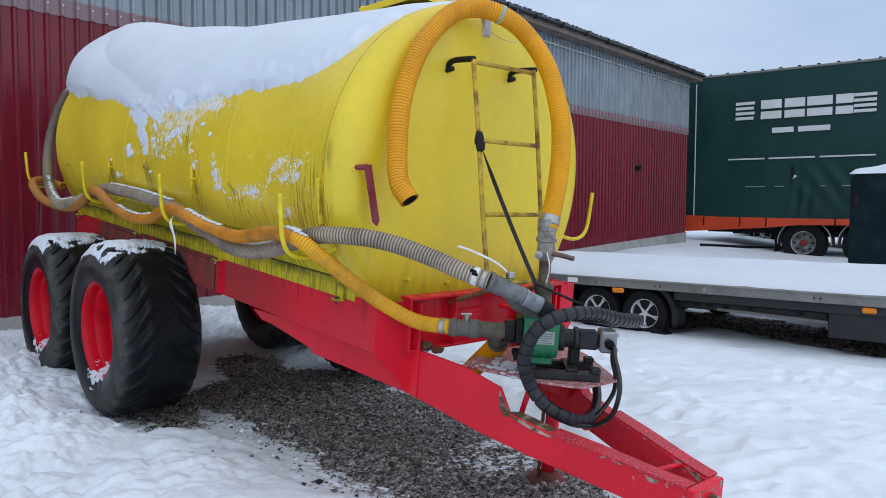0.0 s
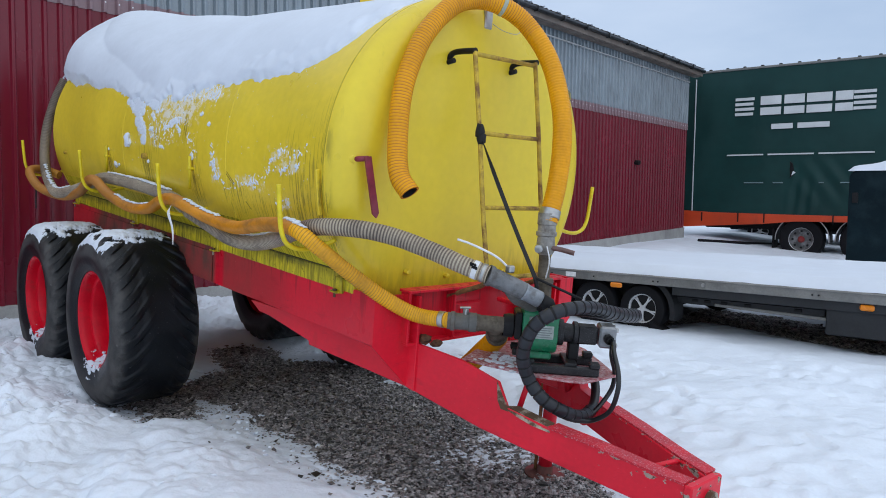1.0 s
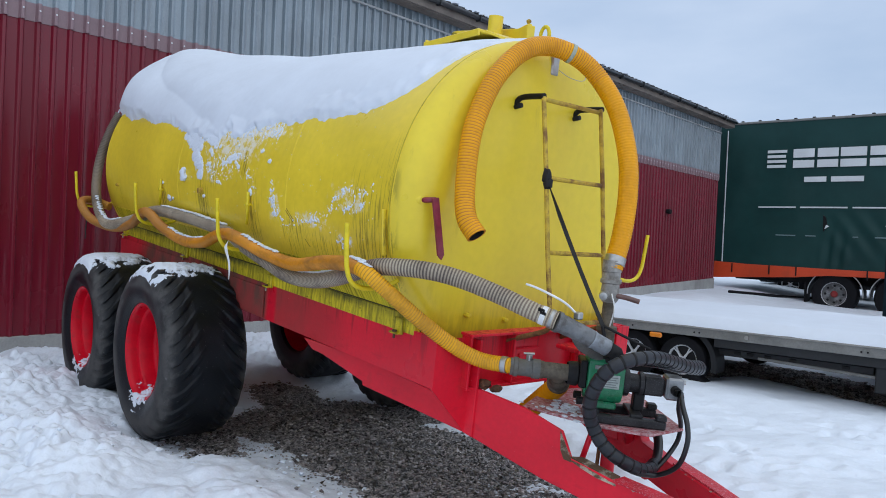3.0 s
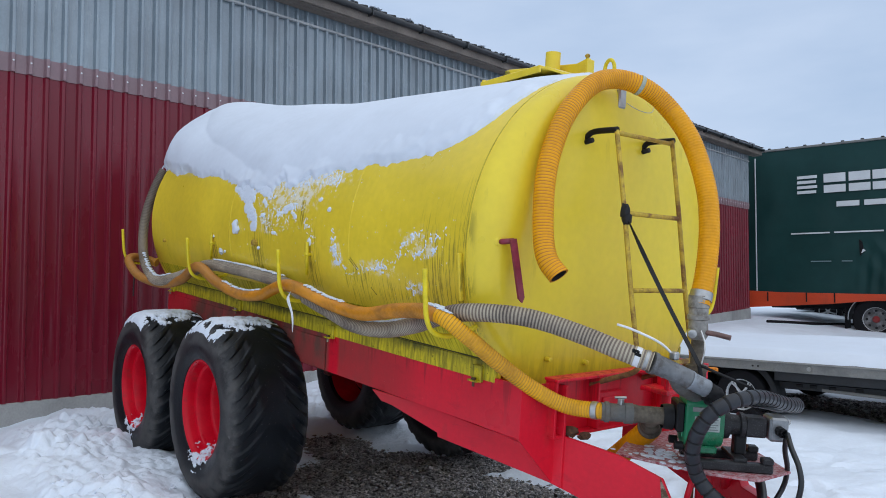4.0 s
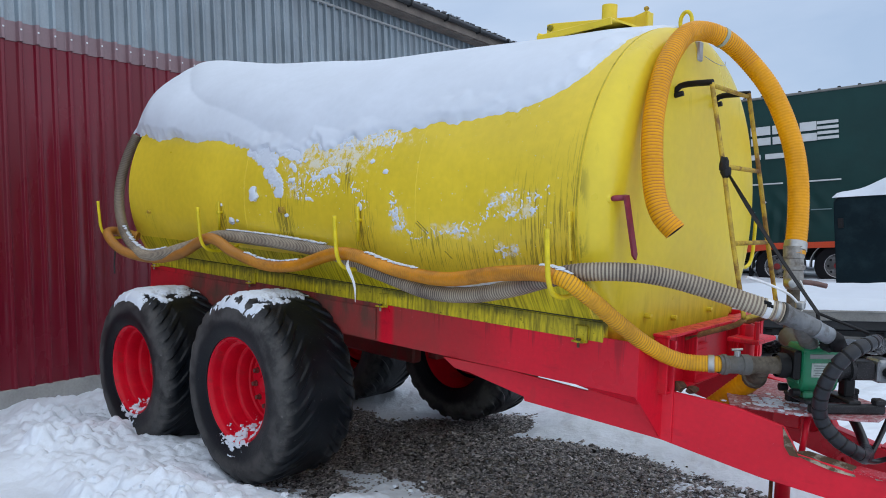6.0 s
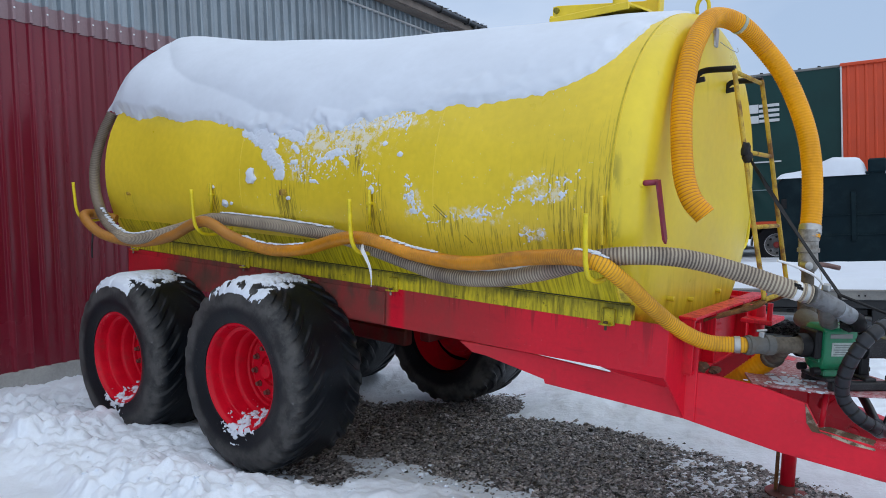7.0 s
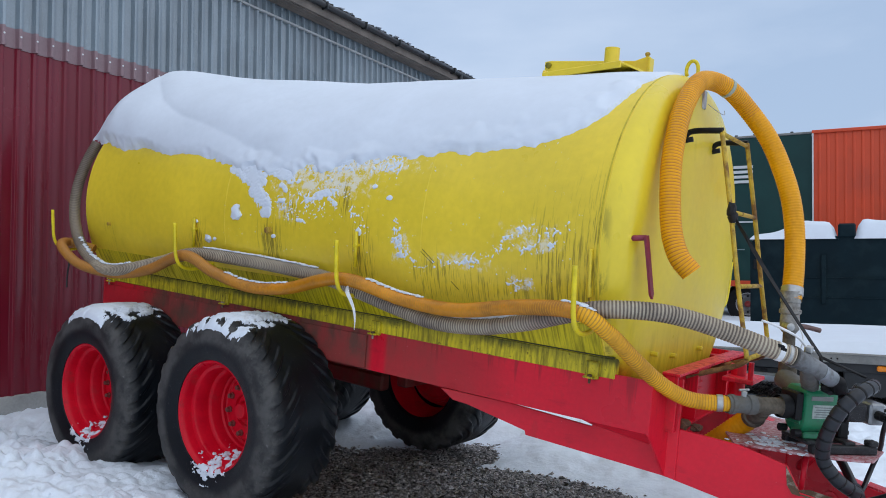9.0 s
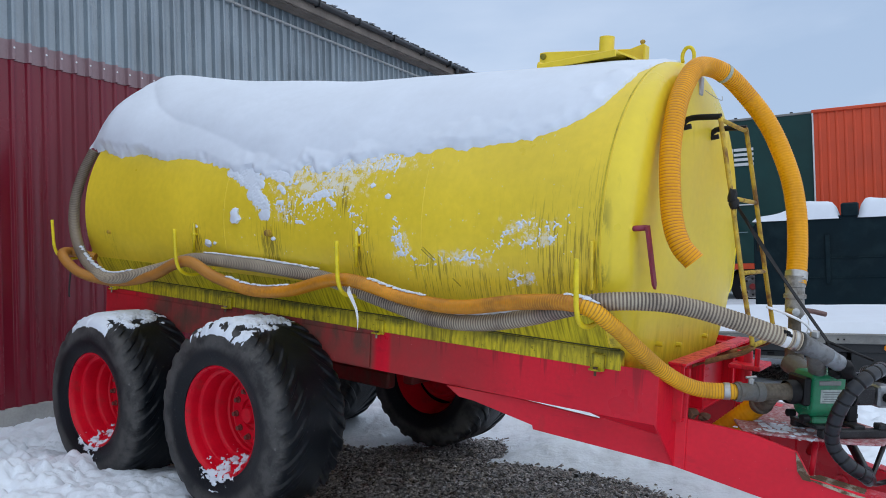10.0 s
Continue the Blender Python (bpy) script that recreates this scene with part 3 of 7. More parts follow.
BARE_PATCH = [(-1.98, 4.70), (-1.68, 4.42), (-1.52, 4.52), (-1.62, 4.86), (-1.32, 4.80), (-1.05, 4.40), (-0.70, 3.98), (-0.44, 3.62), (-0.18, 3.36), (0.12, 3.05), (0.45, 2.8),
              (0.8, 3.05), (0.72, 3.45), (0.60, 3.96), (0.33, 4.57), (0.02, 5.02), (-0.46, 5.42), (-0.26, 5.72), (-0.22, 5.98), (-0.5, 6.12), (-0.74, 5.94), (-1.0, 6.05),
              (-1.32, 6.10), (-1.44, 6.48), (-1.80, 6.66), (-1.97, 6.45), (-1.88, 6.13), (-1.66, 5.76), (-1.80, 5.34)]
UNDER_FLATBED = [(x * 0.777 + y * 0.629, y * 0.777 - x * 0.629) for x, y in ((-5.5, 7.7), (-3.3, 7.62), (-3.05, 8.30), (-2.5, 8.20), (-1.95, 7.88), (-1.30, 7.70), (-0.5, 7.62), (3.0, 7.5),
                                                                            (3.0, 8.5), (-0.6, 8.6), (-1.7, 8.8), (-2.6, 9.2), (-3.3, 9.35), (-5.5, 9.4))]


def footprints(x, y):
    """Soft old footprints over the yard in front of the flatbed: how deep the snow is pressed."""
    rng = np.random.RandomState(17)
    deep = np.zeros(x.shape)
    for _ in range(620):
        cx, cy, a = rng.uniform(0.3, 6.0), rng.uniform(1.6, 9.0), rng.uniform(0, 3.14)
        size, d = rng.uniform(0.5, 1.15), rng.uniform(0.008, 0.026)
        near = (np.abs(x - cx) < 0.5) & (np.abs(y - cy) < 0.5)
        dx, dy = x[near] - cx, y[near] - cy
        u, v = (dx * math.cos(a) + dy * math.sin(a)) / (0.15 * size), (dy * math.cos(a) - dx * math.sin(a)) / (0.075 * size)
        r = u * u + v * v
        deep[near] += d * np.exp(-r ** 2) - 0.35 * d * np.exp(-(np.sqrt(r) - 1.5) ** 2 * 5)
    return deep


def crumble(x, y, scale, seed):
    """Broken, trodden snow: rounded lumps with sharp clefts between them, about 0 to 1."""
    wx, wy = x + 0.22 / scale * waves(x, y, scale * 1.7, seed, 2), y + 0.22 / scale * waves(x, y, scale * 1.7, seed + 1, 2)
    return np.abs(waves(wx, wy, scale, seed + 2, 1)) * 1.5


def clumps(x, y, cell, seed):
    """Crumbled snow: rounded bits of mixed size pushed into one another, about 0 to 1."""
    rng = np.random.RandomState(seed)
    table = rng.rand(64, 64, 4)
    wx, wy = x + cell * 0.5 * waves(x, y, 0.7 / cell, seed + 1, 2), y + cell * 0.5 * waves(x, y, 0.7 / cell, seed + 2, 2)
    iu, iv = np.floor(wx / cell).astype(int), np.floor(wy / cell).astype(int)
    best = np.zeros(x.shape)
    for du in (-1, 0, 1):
        for dv in (-1, 0, 1):
            t = table[(iu + du) % 64, (iv + dv) % 64]
            dx, dy = wx / cell - (iu + du + t[..., 0]), wy / cell - (iv + dv + t[..., 1])
            r = 0.45 + 0.6 * t[..., 2]
            best = np.maximum(best, (0.25 + 0.75 * t[..., 3]) * np.maximum(1 - (dx * dx + dy * dy) / (r * r), 0) ** 0.6)
    return best


def snow_height(x, y):
    along, off = x * 0.629 + y * 0.777, x * 0.777 - y * 0.629
    near = np.exp(-((x - 0.5) ** 2 + (y - 5) ** 2) / 200)
    ragged = 0.055 * waves(x, y, 2.6, 3, 3) + 0.055 * waves(x, y, 9, 4, 3)
    d = np.minimum(outline_distance(x, y, BARE_PATCH), outline_distance(x, y, UNDER_FLATBED)) + ragged
    # thin wet rim round the bare gravel, then the full depth
    h = np.where(d > 0, 0.010 * np.clip(d / 0.03, 0, 1) + 0.06 * np.clip((d - 0.04) / 0.35, 0, 1) ** 1.3, np.maximum(d * 0.25, -0.05))
    left = 1 / (1 + np.exp(np.clip((x + 0.9 - 0.25 * (y - 3.5)) / 0.18, -50, 50)))
    broken = left * np.clip((d - 0.20) / 0.45, 0, 1) * np.clip((y - 0.9) / 0.8, 0, 1) * np.clip((x + 4.9) / 0.6, 0, 1)
    # untrodden sheet towards the near corner of the barn, with a low step across it
    calm = np.clip((-0.817 * (x + 2.5) - 0.577 * (y - 3.7)) / 0.12 + 0.6 * waves(x, y, 3.0, 48, 2), 0, 1)
    broken = broken * (1 - 0.94 * calm)
    soft = 0.030 * waves(x, y, 1.0, 5, 2) + 0.006 * waves(x, y, 7, 7, 3)
    plates = np.clip(waves(x, y, 2.3, 41, 2) * 2.2, -1, 1)
    much = np.clip(0.65 + 0.9 * waves(x, y, 1.6, 43, 2), 0.2, 1.25)
    clods = 0.035 * crumble(x, y, 2.6, 51) + 0.050 * clumps(x, y, 0.20, 61) + (0.052 * clumps(x, y, 0.10, 71) + 0.046 * clumps(x, y, 0.050, 81)) * much
    clods += 0.028 * plates
    fade = np.clip(d / 0.35, 0, 1)
    h += 0.05 * calm / (1 + np.exp(np.clip((0.458 * (x + 2.56) + 0.889 * (y - 3.87) + 0.03 * waves(x, y, 2.0, 49, 2)) / 0.015, -50, 50)))
    h += soft * fade * near + clods * broken
    h += (0.012 * crumble(x, y, 5.0, 91) + 0.011 * clumps(x, y, 0.10, 92) - footprints(x, y)) * fade * np.clip((7.15 - along) / 0.7, 0.12, 1) * near / (1 + np.exp(np.clip(-(x - 0.75 + 0.35 * (y - 4.0)) / 0.12, -50, 50)))
    # small crumbs lying near the edge
    crumbs = np.clip(waves(x, y, 13, 44, 2) - 0.52, 0, 1) * np.exp(-((d - 0.25) / 0.22) ** 2) * left
    h += 0.055 * crumbs * (d > 0)
    h += 0.15 * np.exp(-(((x + 3.45) / 0.62) ** 2 + ((y - 4.95) / 0.62) ** 2)) * fade * (0.75 + 0.4 * clumps(x, y, 0.22, 55))
    h += 0.07 * np.exp(-(((x + 2.35) / 0.5) ** 2 + ((y - 4.1) / 0.5) ** 2)) * fade
    h -= 0.02 / (1 + np.exp(np.clip((off + 7.2) / 0.2, -50, 50))) * fade
    h += 0.36 / (1 + np.exp(np.clip(-(along - 15.2) / 1.4, -50, 50))) / (1 + np.exp(np.clip((off + 6.6) / 0.45, -50, 50)))
    h += 0.16 * np.exp(-(((off + 6.3) / 1.6) ** 2 + ((along - 15.6) / 1.8) ** 2))
    # thin dusting on the gravel beside the jack, and specks along the edge
    dust = 0.4 * waves(x, y, 5, 9, 2) + 0.9 * waves(x, y, 44, 10, 2) + 0.22 - 2.2 * ((x - 0.28) ** 2 + (y - 3.95) ** 2)
    specks = waves(x, y, 24, 45, 2) - 0.42 - 5.0 * np.maximum(-d - 0.02, 0)
    h = np.where(d < 0.02, np.maximum(h, np.maximum((dust - 0.06) * 0.017, specks * 0.05)), h)
    # gravel showing through where the snow is thinnest
    nearer = -0.738 * (x - 0.139) - 0.6745 * (y - 3.87) > 0.15
    worn = np.clip(waves(x, y, 26, 46, 2) - 0.42, 0, 1) * (d > 0) * np.clip((0.24 - d) / 0.1, 0, 1) * (waves(x, y, 2.5, 47, 1) > -0.1) * nearer
    return h - 0.35 * worn


FAR = [9.5, 11, 13, 16, 20, 26, 35, 50, 80, 140, 260, 500, 900]
gx = np.concatenate([[-f for f in reversed(FAR)], np.arange(-8.0, -4.4, 0.06), np.arange(-4.4, -3.6, 0.018), np.arange(-3.6, -0.6, 0.0125), np.arange(-0.6, 1.0, 0.016), np.arange(1.0, 3.4, 0.026), np.arange(3.4, 8.0, 0.05), FAR])
gy = np.concatenate([np.arange(0.2, 2.0, 0.05), np.arange(2.0, 5.2, 0.0135), np.arange(5.2, 6.4, 0.02), np.arange(6.4, 9.2, 0.04)])
gy = np.concatenate([[-900, -400, -150, -60, -25, -12, -6, -3, -1.5, -0.6, -0.1], gy, np.arange(9.3, 21, 0.13), [22, 24, 28, 35, 50, 90, 180, 400, 900]])
mx, my = np.meshgrid(gx, gy)
mz = snow_height(mx, my)
W, H = len(gx), len(gy)
idx = np.arange(W * H).reshape(H, W)
quads = np.stack([idx[:-1, :-1], idx[:-1, 1:], idx[1:, 1:], idx[1:, :-1]], -1).reshape(-1, 4)
me = bpy.data.meshes.new("snow_cover")
me.from_pydata(np.stack([mx, my, mz], -1).reshape(-1, 3).tolist(), [], quads.tolist())
me.polygons.foreach_set("use_smooth", [True] * len(me.polygons))
me.materials.append(SNOW_GROUND)
tagged(new("snow_cover", me), "trodden white snow lying over the gravel yard", "snow", kind="stuff")

bm = B()
bm.faces.new([bm.verts.new(p) for p in ((-900, -900, 0), (900, -900, 0), (900, 900, 0), (-900, 900, 0))])
thing("ground", Matrix(), "dark gravel yard showing in a bare patch", "ground", kind="structure", bm=bm, mats=GRAVEL)


def scatter_stones():
    """Crushed stone lying loose in the bare patch, as one mesh of small eight-sided chips."""
    rng = np.random.RandomState(11)
    px, py = rng.uniform(-2.2, 1.0, 180000), rng.uniform(2.6, 6.75, 180000)
    d = outline_distance(px, py, BARE_PATCH)
    keep = d < 0.08
    px, py = px[keep][:78000], py[keep][:78000]
    # chips showing through the thin slush along the edge
    ex, ey = rng.uniform(-2.2, 0.6, 60000), rng.uniform(2.4, 5.0, 60000)
    d = outline_distance(ex, ey, BARE_PATCH)
    streak = np.clip(0.7 + 1.6 * waves(ex, ey, 2.2, 47, 2), 0, 1.6)
    keep = (d > 0.03) & (-0.738 * (ex - 0.139) - 0.6745 * (ey - 3.87) > 0.15) & (rng.rand(60000) < 0.30 * streak * np.exp(-d / 0.085))
    bare = len(px)
    px, py = np.concatenate([px, ex[keep]]), np.concatenate([py, ey[keep]])
    # coarser rubble on the bare strip under the flatbed
    sx, sy = rng.uniform(-3.4, 0.4, 22000), rng.uniform(7.45, 9.3, 22000)
    ux, uy = sx * 0.777 + sy * 0.629, sy * 0.777 - sx * 0.629
    keep = outline_distance(ux, uy, UNDER_FLATBED) < 0.05
    first = len(px)
    px, py = np.concatenate([px, ux[keep]]), np.concatenate([py, uy[keep]])
    n = len(px)
    size = rng.gamma(2.2, 0.0022, n) + 0.0033
    size[first:] = size[first:] * 1.7 + 0.004
    base = np.array([(1, 0, 0), (-1, 0, 0), (0, 1, 0), (0, -1, 0), (0, 0, 0.45), (0, 0, -0.45)])
    v = base[None] * (1 + rng.uniform(-0.45, 0.45, (n, 6, 1)))
    v = v + rng.uniform(-0.25, 0.25, (n, 6, 3))
    v[..., 2] += v[..., 0] * rng.uniform(-0.5, 0.5, (n, 1))
    a = rng.uniform(0, 6.28, n)
    ca, sa = np.cos(a)[:, None], np.sin(a)[:, None]
    v = np.stack([v[..., 0] * ca - v[..., 1] * sa, v[..., 0] * sa + v[..., 1] * ca, v[..., 2]], -1) * size[:, None, None]
    lift = np.where((np.arange(n) >= bare) & (np.arange(n) < first), np.maximum(snow_height(px, py), 0), 0)
    v += np.stack([px, py, lift + size * 0.32], -1)[:, None]
    tri = np.array([(0, 2, 4), (2, 1, 4), (1, 3, 4), (3, 0, 4), (2, 0, 5), (1, 2, 5), (3, 1, 5), (0, 3, 5)])
    f = (tri[None] + 6 * np.arange(n)[:, None, None]).reshape(-1, 3)
    me = bpy.data.meshes.new("gravel_stones")
    me.from_pydata(v.reshape(-1, 3).tolist(), [], f.tolist())
    me.materials.append(STONE)
    tagged(new("gravel_stones", me), "loose crushed grey stone chips on the bare yard", "gravel", kind="stuff")


scatter_stones()


def snow_crumbs():
    """Loose bits of kicked-up snow on the trodden side of the yard."""
    rng = np.random.RandomState(23)
    x, y = rng.uniform(-3.7, -0.1, 5200), rng.uniform(2.5, 5.1, 5200)
    d = outline_distance(x, y, BARE_PATCH)
    left = (x + 0.9 - 0.25 * (y - 3.5) < 0.15) & (-0.817 * (x + 2.5) - 0.577 * (y - 3.7) < 0)
    chance = np.exp(-((d - 0.22) / 0.16) ** 2) + 0.35 * (d > 0.3) * np.clip(waves(x, y, 1.6, 43, 2) + 0.3, 0, 1)
    keep = (d > 0.02) & left & (rng.rand(len(x)) < 0.20 * chance)
    x, y = x[keep], y[keep]
    z = snow_height(x, y)
    bm = B()
    for k in range(len(x)):
        s = 0.004 + min(rng.gamma(1.4, 0.0030), 0.012)
        turn = Matrix.Rotation(rng.uniform(0, 6.28), 4, "Z") @ Matrix.Rotation(rng.uniform(-0.5, 0.5), 4, "X")
        blob(bm, Vector((x[k], y[k], max(z[k], 0) + s * 0.2)), (s * rng.uniform(0.9, 1.7), s * rng.uniform(0.8, 1.2), s * rng.uniform(0.5, 0.9)), int(rng.randint(0, 900)), 0.6, turn, 2 if s > 0.01 else 1)
    # broken chunks beside the front wheel
    for x, y, z, size in ((-2.20, 4.36, 0.10, 0.055), (-2.10, 4.30, 0.085, 0.040), (-2.28, 4.30, 0.095, 0.035), (-2.02, 4.22, 0.06, 0.028), (-2.34, 4.44, 0.11, 0.045)):
        turn = Matrix.Rotation(rng.uniform(0, 6.28), 4, "Z") @ Matrix.Rotation(rng.uniform(-0.6, 0.6), 4, "X")
        blob(bm, Vector((x, y, z)), (size * 1.5, size, size * 0.7), int(rng.randint(0, 900)), 0.35, turn, 2)
    return bm


thing("snow_crumbs", Matrix(), "loose crumbs of kicked-up snow lying on the yard", "snow", kind="stuff", bm=snow_crumbs(), mats=SNOW_GROUND)


# ---- barn ----
WALL_X, SILL, LAP, EAVE = -7.8, 0.25, 3.21, 4.60
WALL_Y0, WALL_Y1 = -4.0, 19.68
WALL_MID, WALL_LEN = (WALL_Y0 + WALL_Y1) / 2, WALL_Y1 - WALL_Y0
PITCH, RIBS = 0.148, 8
SHEET = PITCH * RIBS


def ribbed_outline(ribs, pitch, depth):
    """Plan of a ribbed sheet: ribs along y, standing out along x."""
    pts = []
    for i in range(ribs):
        y = i * pitch
        rise = [(0, 0.0), (0, 0.53), (0.05, 0.575), (0.25, 0.61), (0.72, 0.645), (0.93, 0.675), (1, 0.72), (1, 0.82), (0.93, 0.865), (0.72, 0.895), (0.25, 0.93), (0.05, 0.965)]
        pts += [(depth * d, y + pitch * k) for d, k in rise]
    pts.append((0, ribs * pitch))
    return pts


def rounded(bm):
    """Smooth shading over the folds of a sheet."""
    for f in bm.faces:
        f.smooth = True
    return bm


barn = thing("wall_west", SITE, "long barn wall, dark red sheet below and grey sheet above", "wall", kind="structure",
             bm=box(B(), (WALL_X - 0.16, WALL_MID, 2.35), (0.26, WALL_LEN, 4.5)), mats=CONCRETE)
y0 = WALL_Y0
red_sheet = grey_sheet = None
for i in range(20):
    at = Matrix.Translation((WALL_X - 0.028, y0 + i * SHEET, 0))
    if red_sheet is None:
        plan = ribbed_outline(RIBS, PITCH, 0.030)
        bm = rounded(prism(B(), [(x, y, SILL) for x, y in plan] + [(-0.004, SHEET, SILL), (-0.004, 0, SILL)], (0, 0, LAP + 0.06 - SILL)))
        red_sheet = part("cladding_sheet", bm, RED_SHEET, barn, "dark red ribbed metal sheet")
        red_sheet.matrix_basis = at
        plan = ribbed_outline(RIBS, PITCH, 0.046)
        ring = lambda z: [(x + 0.008, y, z) for x, y in plan] + [(0.004, SHEET, z), (0.004, 0, z)]
        bm = rounded(prism(B(), ring(LAP + 0.17), (0, 0, EAVE + 0.09 - LAP - 0.17)))
        grey_sheet = part("roof_light_sheet", bm, GREY_SHEET, barn, "grey translucent corrugated sheet")
        grey_sheet.matrix_basis = at
        lap_sheet = part("sheet_lap", prism(B(), ring(LAP), (0, 0, 0.17)), LAP_SHEET, barn, "grey sheet lapping over the red one")
        lap_sheet.matrix_basis = at
        screw = part("screw_cap", lathe(B(), [(0, 0.009), (0.006, 0.008), (0.008, 0.0)], (0, 0, 0), (1, 0, 0), 8), WHITE, barn, "pale screw cap")
        screw.matrix_basis = at @ Matrix.Translation((0.053, 0.77 * PITCH, LAP + 0.10))
    else:
        for ob in (red_sheet, grey_sheet, lap_sheet):
            twin(ob, barn, at)
    for k in range(RIBS):
        if i + k:
            twin(screw, barn, at @ Matrix.Translation((0.053, (k + 0.77) * PITCH, LAP + 0.10)))
part("foundation", box(B(), (WALL_X - 0.10, WALL_MID, 0.0), (0.2, WALL_LEN, 0.5), 0.01), CONCRETE, barn, "pale concrete plinth")
part("plinth", prism(B(), [(WALL_X - 0.02, 8.0, 0.24), (WALL_X - 0.02, WALL_Y1, 0.64), (WALL_X - 0.02, WALL_Y1, 0.0), (WALL_X - 0.02, 8.0, 0.0)], (0.036, 0, 0)), CONCRETE, barn, "pale concrete plinth rising along the wall")
# Pale line across the sheets, added as a thin strip standing proud.
part("batten", box(B(), (WALL_X + 0.012, WALL_MID, EAVE - 0.14), (0.05, WALL_LEN, 0.026), 0.004), PALE_STRIP, barn, "pale strip along the wall under the eave")
part("wall_core", box(B(), (WALL_X - 4.2, WALL_Y1 - 0.11, 2.35), (7.8, 0.2, 4.5)), RED_SHEET, barn)
bm = lathe(B(), [(0, 0.05), (0.09, 0.06), (0.12, 0.05), (0.12, 0)], (WALL_X + 0.0, 16.6, 2.23), (1, 0, -0.15), 12)
part("wall_lamp", bm, BLACK_IRON, barn, "small black wall lamp")

roof = thing("barn_roof", SITE, "low tiled barn roof with boarded eave and black gutter", "roof", kind="structure")
ROOF_END = 19.95
ylen, ymid = ROOF_END + 4.2, (ROOF_END - 4.2) / 2
bm = prism(B(), [(WALL_X + 0.26, -4.2, EAVE + 0.10), (WALL_X - 8.0, -4.2, EAVE + 2.9), (WALL_X - 8.0, -4.2, EAVE + 3.1), (WALL_X + 0.28, -4.2, EAVE + 0.20)],
           (0, ylen, 0))
part("roof_slab", bm, TILE, roof)
part("fascia", box(B(), (WALL_X + 0.25, ymid, EAVE + 0.085), (0.03, ylen, 0.13), 0.004), FASCIA, roof, "grey-brown fascia board")
for k in range(2):
    part("soffit_board", box(B(), (WALL_X + 0.08 + k * 0.10, ymid, EAVE + 0.02 + 0.002 * (k % 2)), (0.095, ylen, 0.02), 0.003), FASCIA, roof)
bm = tube(B(), [Vector((WALL_X + 0.31, -4.2, EAVE + 0.15)), Vector((WALL_X + 0.31, ROOF_END, EAVE + 0.15))], 0.040, 12)
part("gutter", bm, GUTTER, roof, "black half-round gutter")
for k in range(26):
    y = -3.0 + k * 0.92
    if y < ROOF_END:
        part("gutter_bracket", box(B(), (WALL_X + 0.315, y, EAVE + 0.145), (0.10, 0.02, 0.10), 0.004), GUTTER, roof)
bm = bar(B(), [(WALL_X + 0.31, 11.1, EAVE + 0.14), (WALL_X + 0.31, 11.1, EAVE + 0.04), (WALL_X + 0.26, 11.1, EAVE - 0.04), (WALL_X + 0.10, 11.1, EAVE - 0.14)], 0.038, 10)
part("downpipe_elbow", bm, GUTTER, roof, "black downpipe elbow")
bm = B()
k = 0
while -4.1 + k * 0.165 < ROOF_END:
    y = -4.1 + k * 0.165
    tube(bm, [Vector((WALL_X + 0.31, y, EAVE + 0.195)), Vector((WALL_X - 0.1, y, EAVE + 0.33))], 0.024, 8)
    k += 1
part("tile_edge", bm, TILE, roof, "row of dark roof tile ends")
bm = B()
rng = random.Random(5)
for k in range(170):
    blob(bm, (WALL_X + 0.27 + rng.uniform(-0.03, 0.04), rng.uniform(-4.0, ROOF_END), EAVE + 0.225), (0.05, rng.uniform(0.02, 0.08), 0.014), k, 0.3, level=1)
thing("snow_on_eave", SITE, "small remnants of snow on the tile edge", "snow", kind="stuff", bm=bm, mats=SNOW)


# ---- wheels ----
def disc_wheel(name, parent, at, r, width, rim_r, tyre_mat, rim_mat, label, spokes=5):
    """A small road wheel with spokes, axle along y, outer face towards -y."""
    rim = part(name, lathe(B(), [(-width * 0.45, rim_r), (-width * 0.38, rim_r * 0.92), (-width * 0.1, rim_r * 0.88), (width * 0.4, rim_r * 0.9)],
                           at, (0, 1, 0), 24), rim_mat, parent, label)
    c = Vector(at)
    part("tyre", lathe(B(), [(-width * 0.44, rim_r * 0.98), (-width * 0.52, rim_r * 1.18), (-width * 0.47, r * 0.95), (-width * 0.36, r), (width * 0.36, r),
                             (width * 0.47, r * 0.95), (width * 0.5, rim_r * 1.1), (width * 0.42, rim_r * 0.95)], at, (0, 1, 0), 32), tyre_mat, rim)
    for k in range(spokes):
        a = 2 * math.pi * k / spokes + 0.3
        turn = Matrix.Rotation(a, 4, "Y")
        flat_ = [(0.10, -0.085), (0.55, -0.055), (0.93, -0.135), (0.93, -0.055), (0.66, 0.0), (0.93, 0.055), (0.93, 0.135), (0.55, 0.055), (0.10, 0.085)]
        m = prism(B(), [c + turn @ Vector((rim_r * e, -width * 0.40, rim_r * h)) for e, h in flat_], (0, 0.018, 0))
        part("spoke", m, rim_mat, rim)
    # Added black backing hides the barrel and paints the spoke pockets' shade.
    part("wheel_disc", lathe(B(), [(-width * 0.24, rim_r * 0.91), (-width * 0.20, 0)], at, (0, 1, 0), 24), BLACK_IRON, rim)
    part("hub_cap", lathe(B(), [(-width * 0.34, rim_r * 0.22), (-width * 0.43, rim_r * 0.2), (-width * 0.45, 0)], at, (0, 1, 0), 14), rim_mat, rim)
    return rim


# ---- curtain-sided lorry trailer ----
FAR_YARD = SITE @ Matrix.Translation((-0.02, 0, -0.296)) @ Matrix.Scale(1.22, 4)
lorry = thing("lorry_trailer", FAR_YARD, "dark green curtain-sided lorry trailer with pale lettering blocks", "lorry trailer")
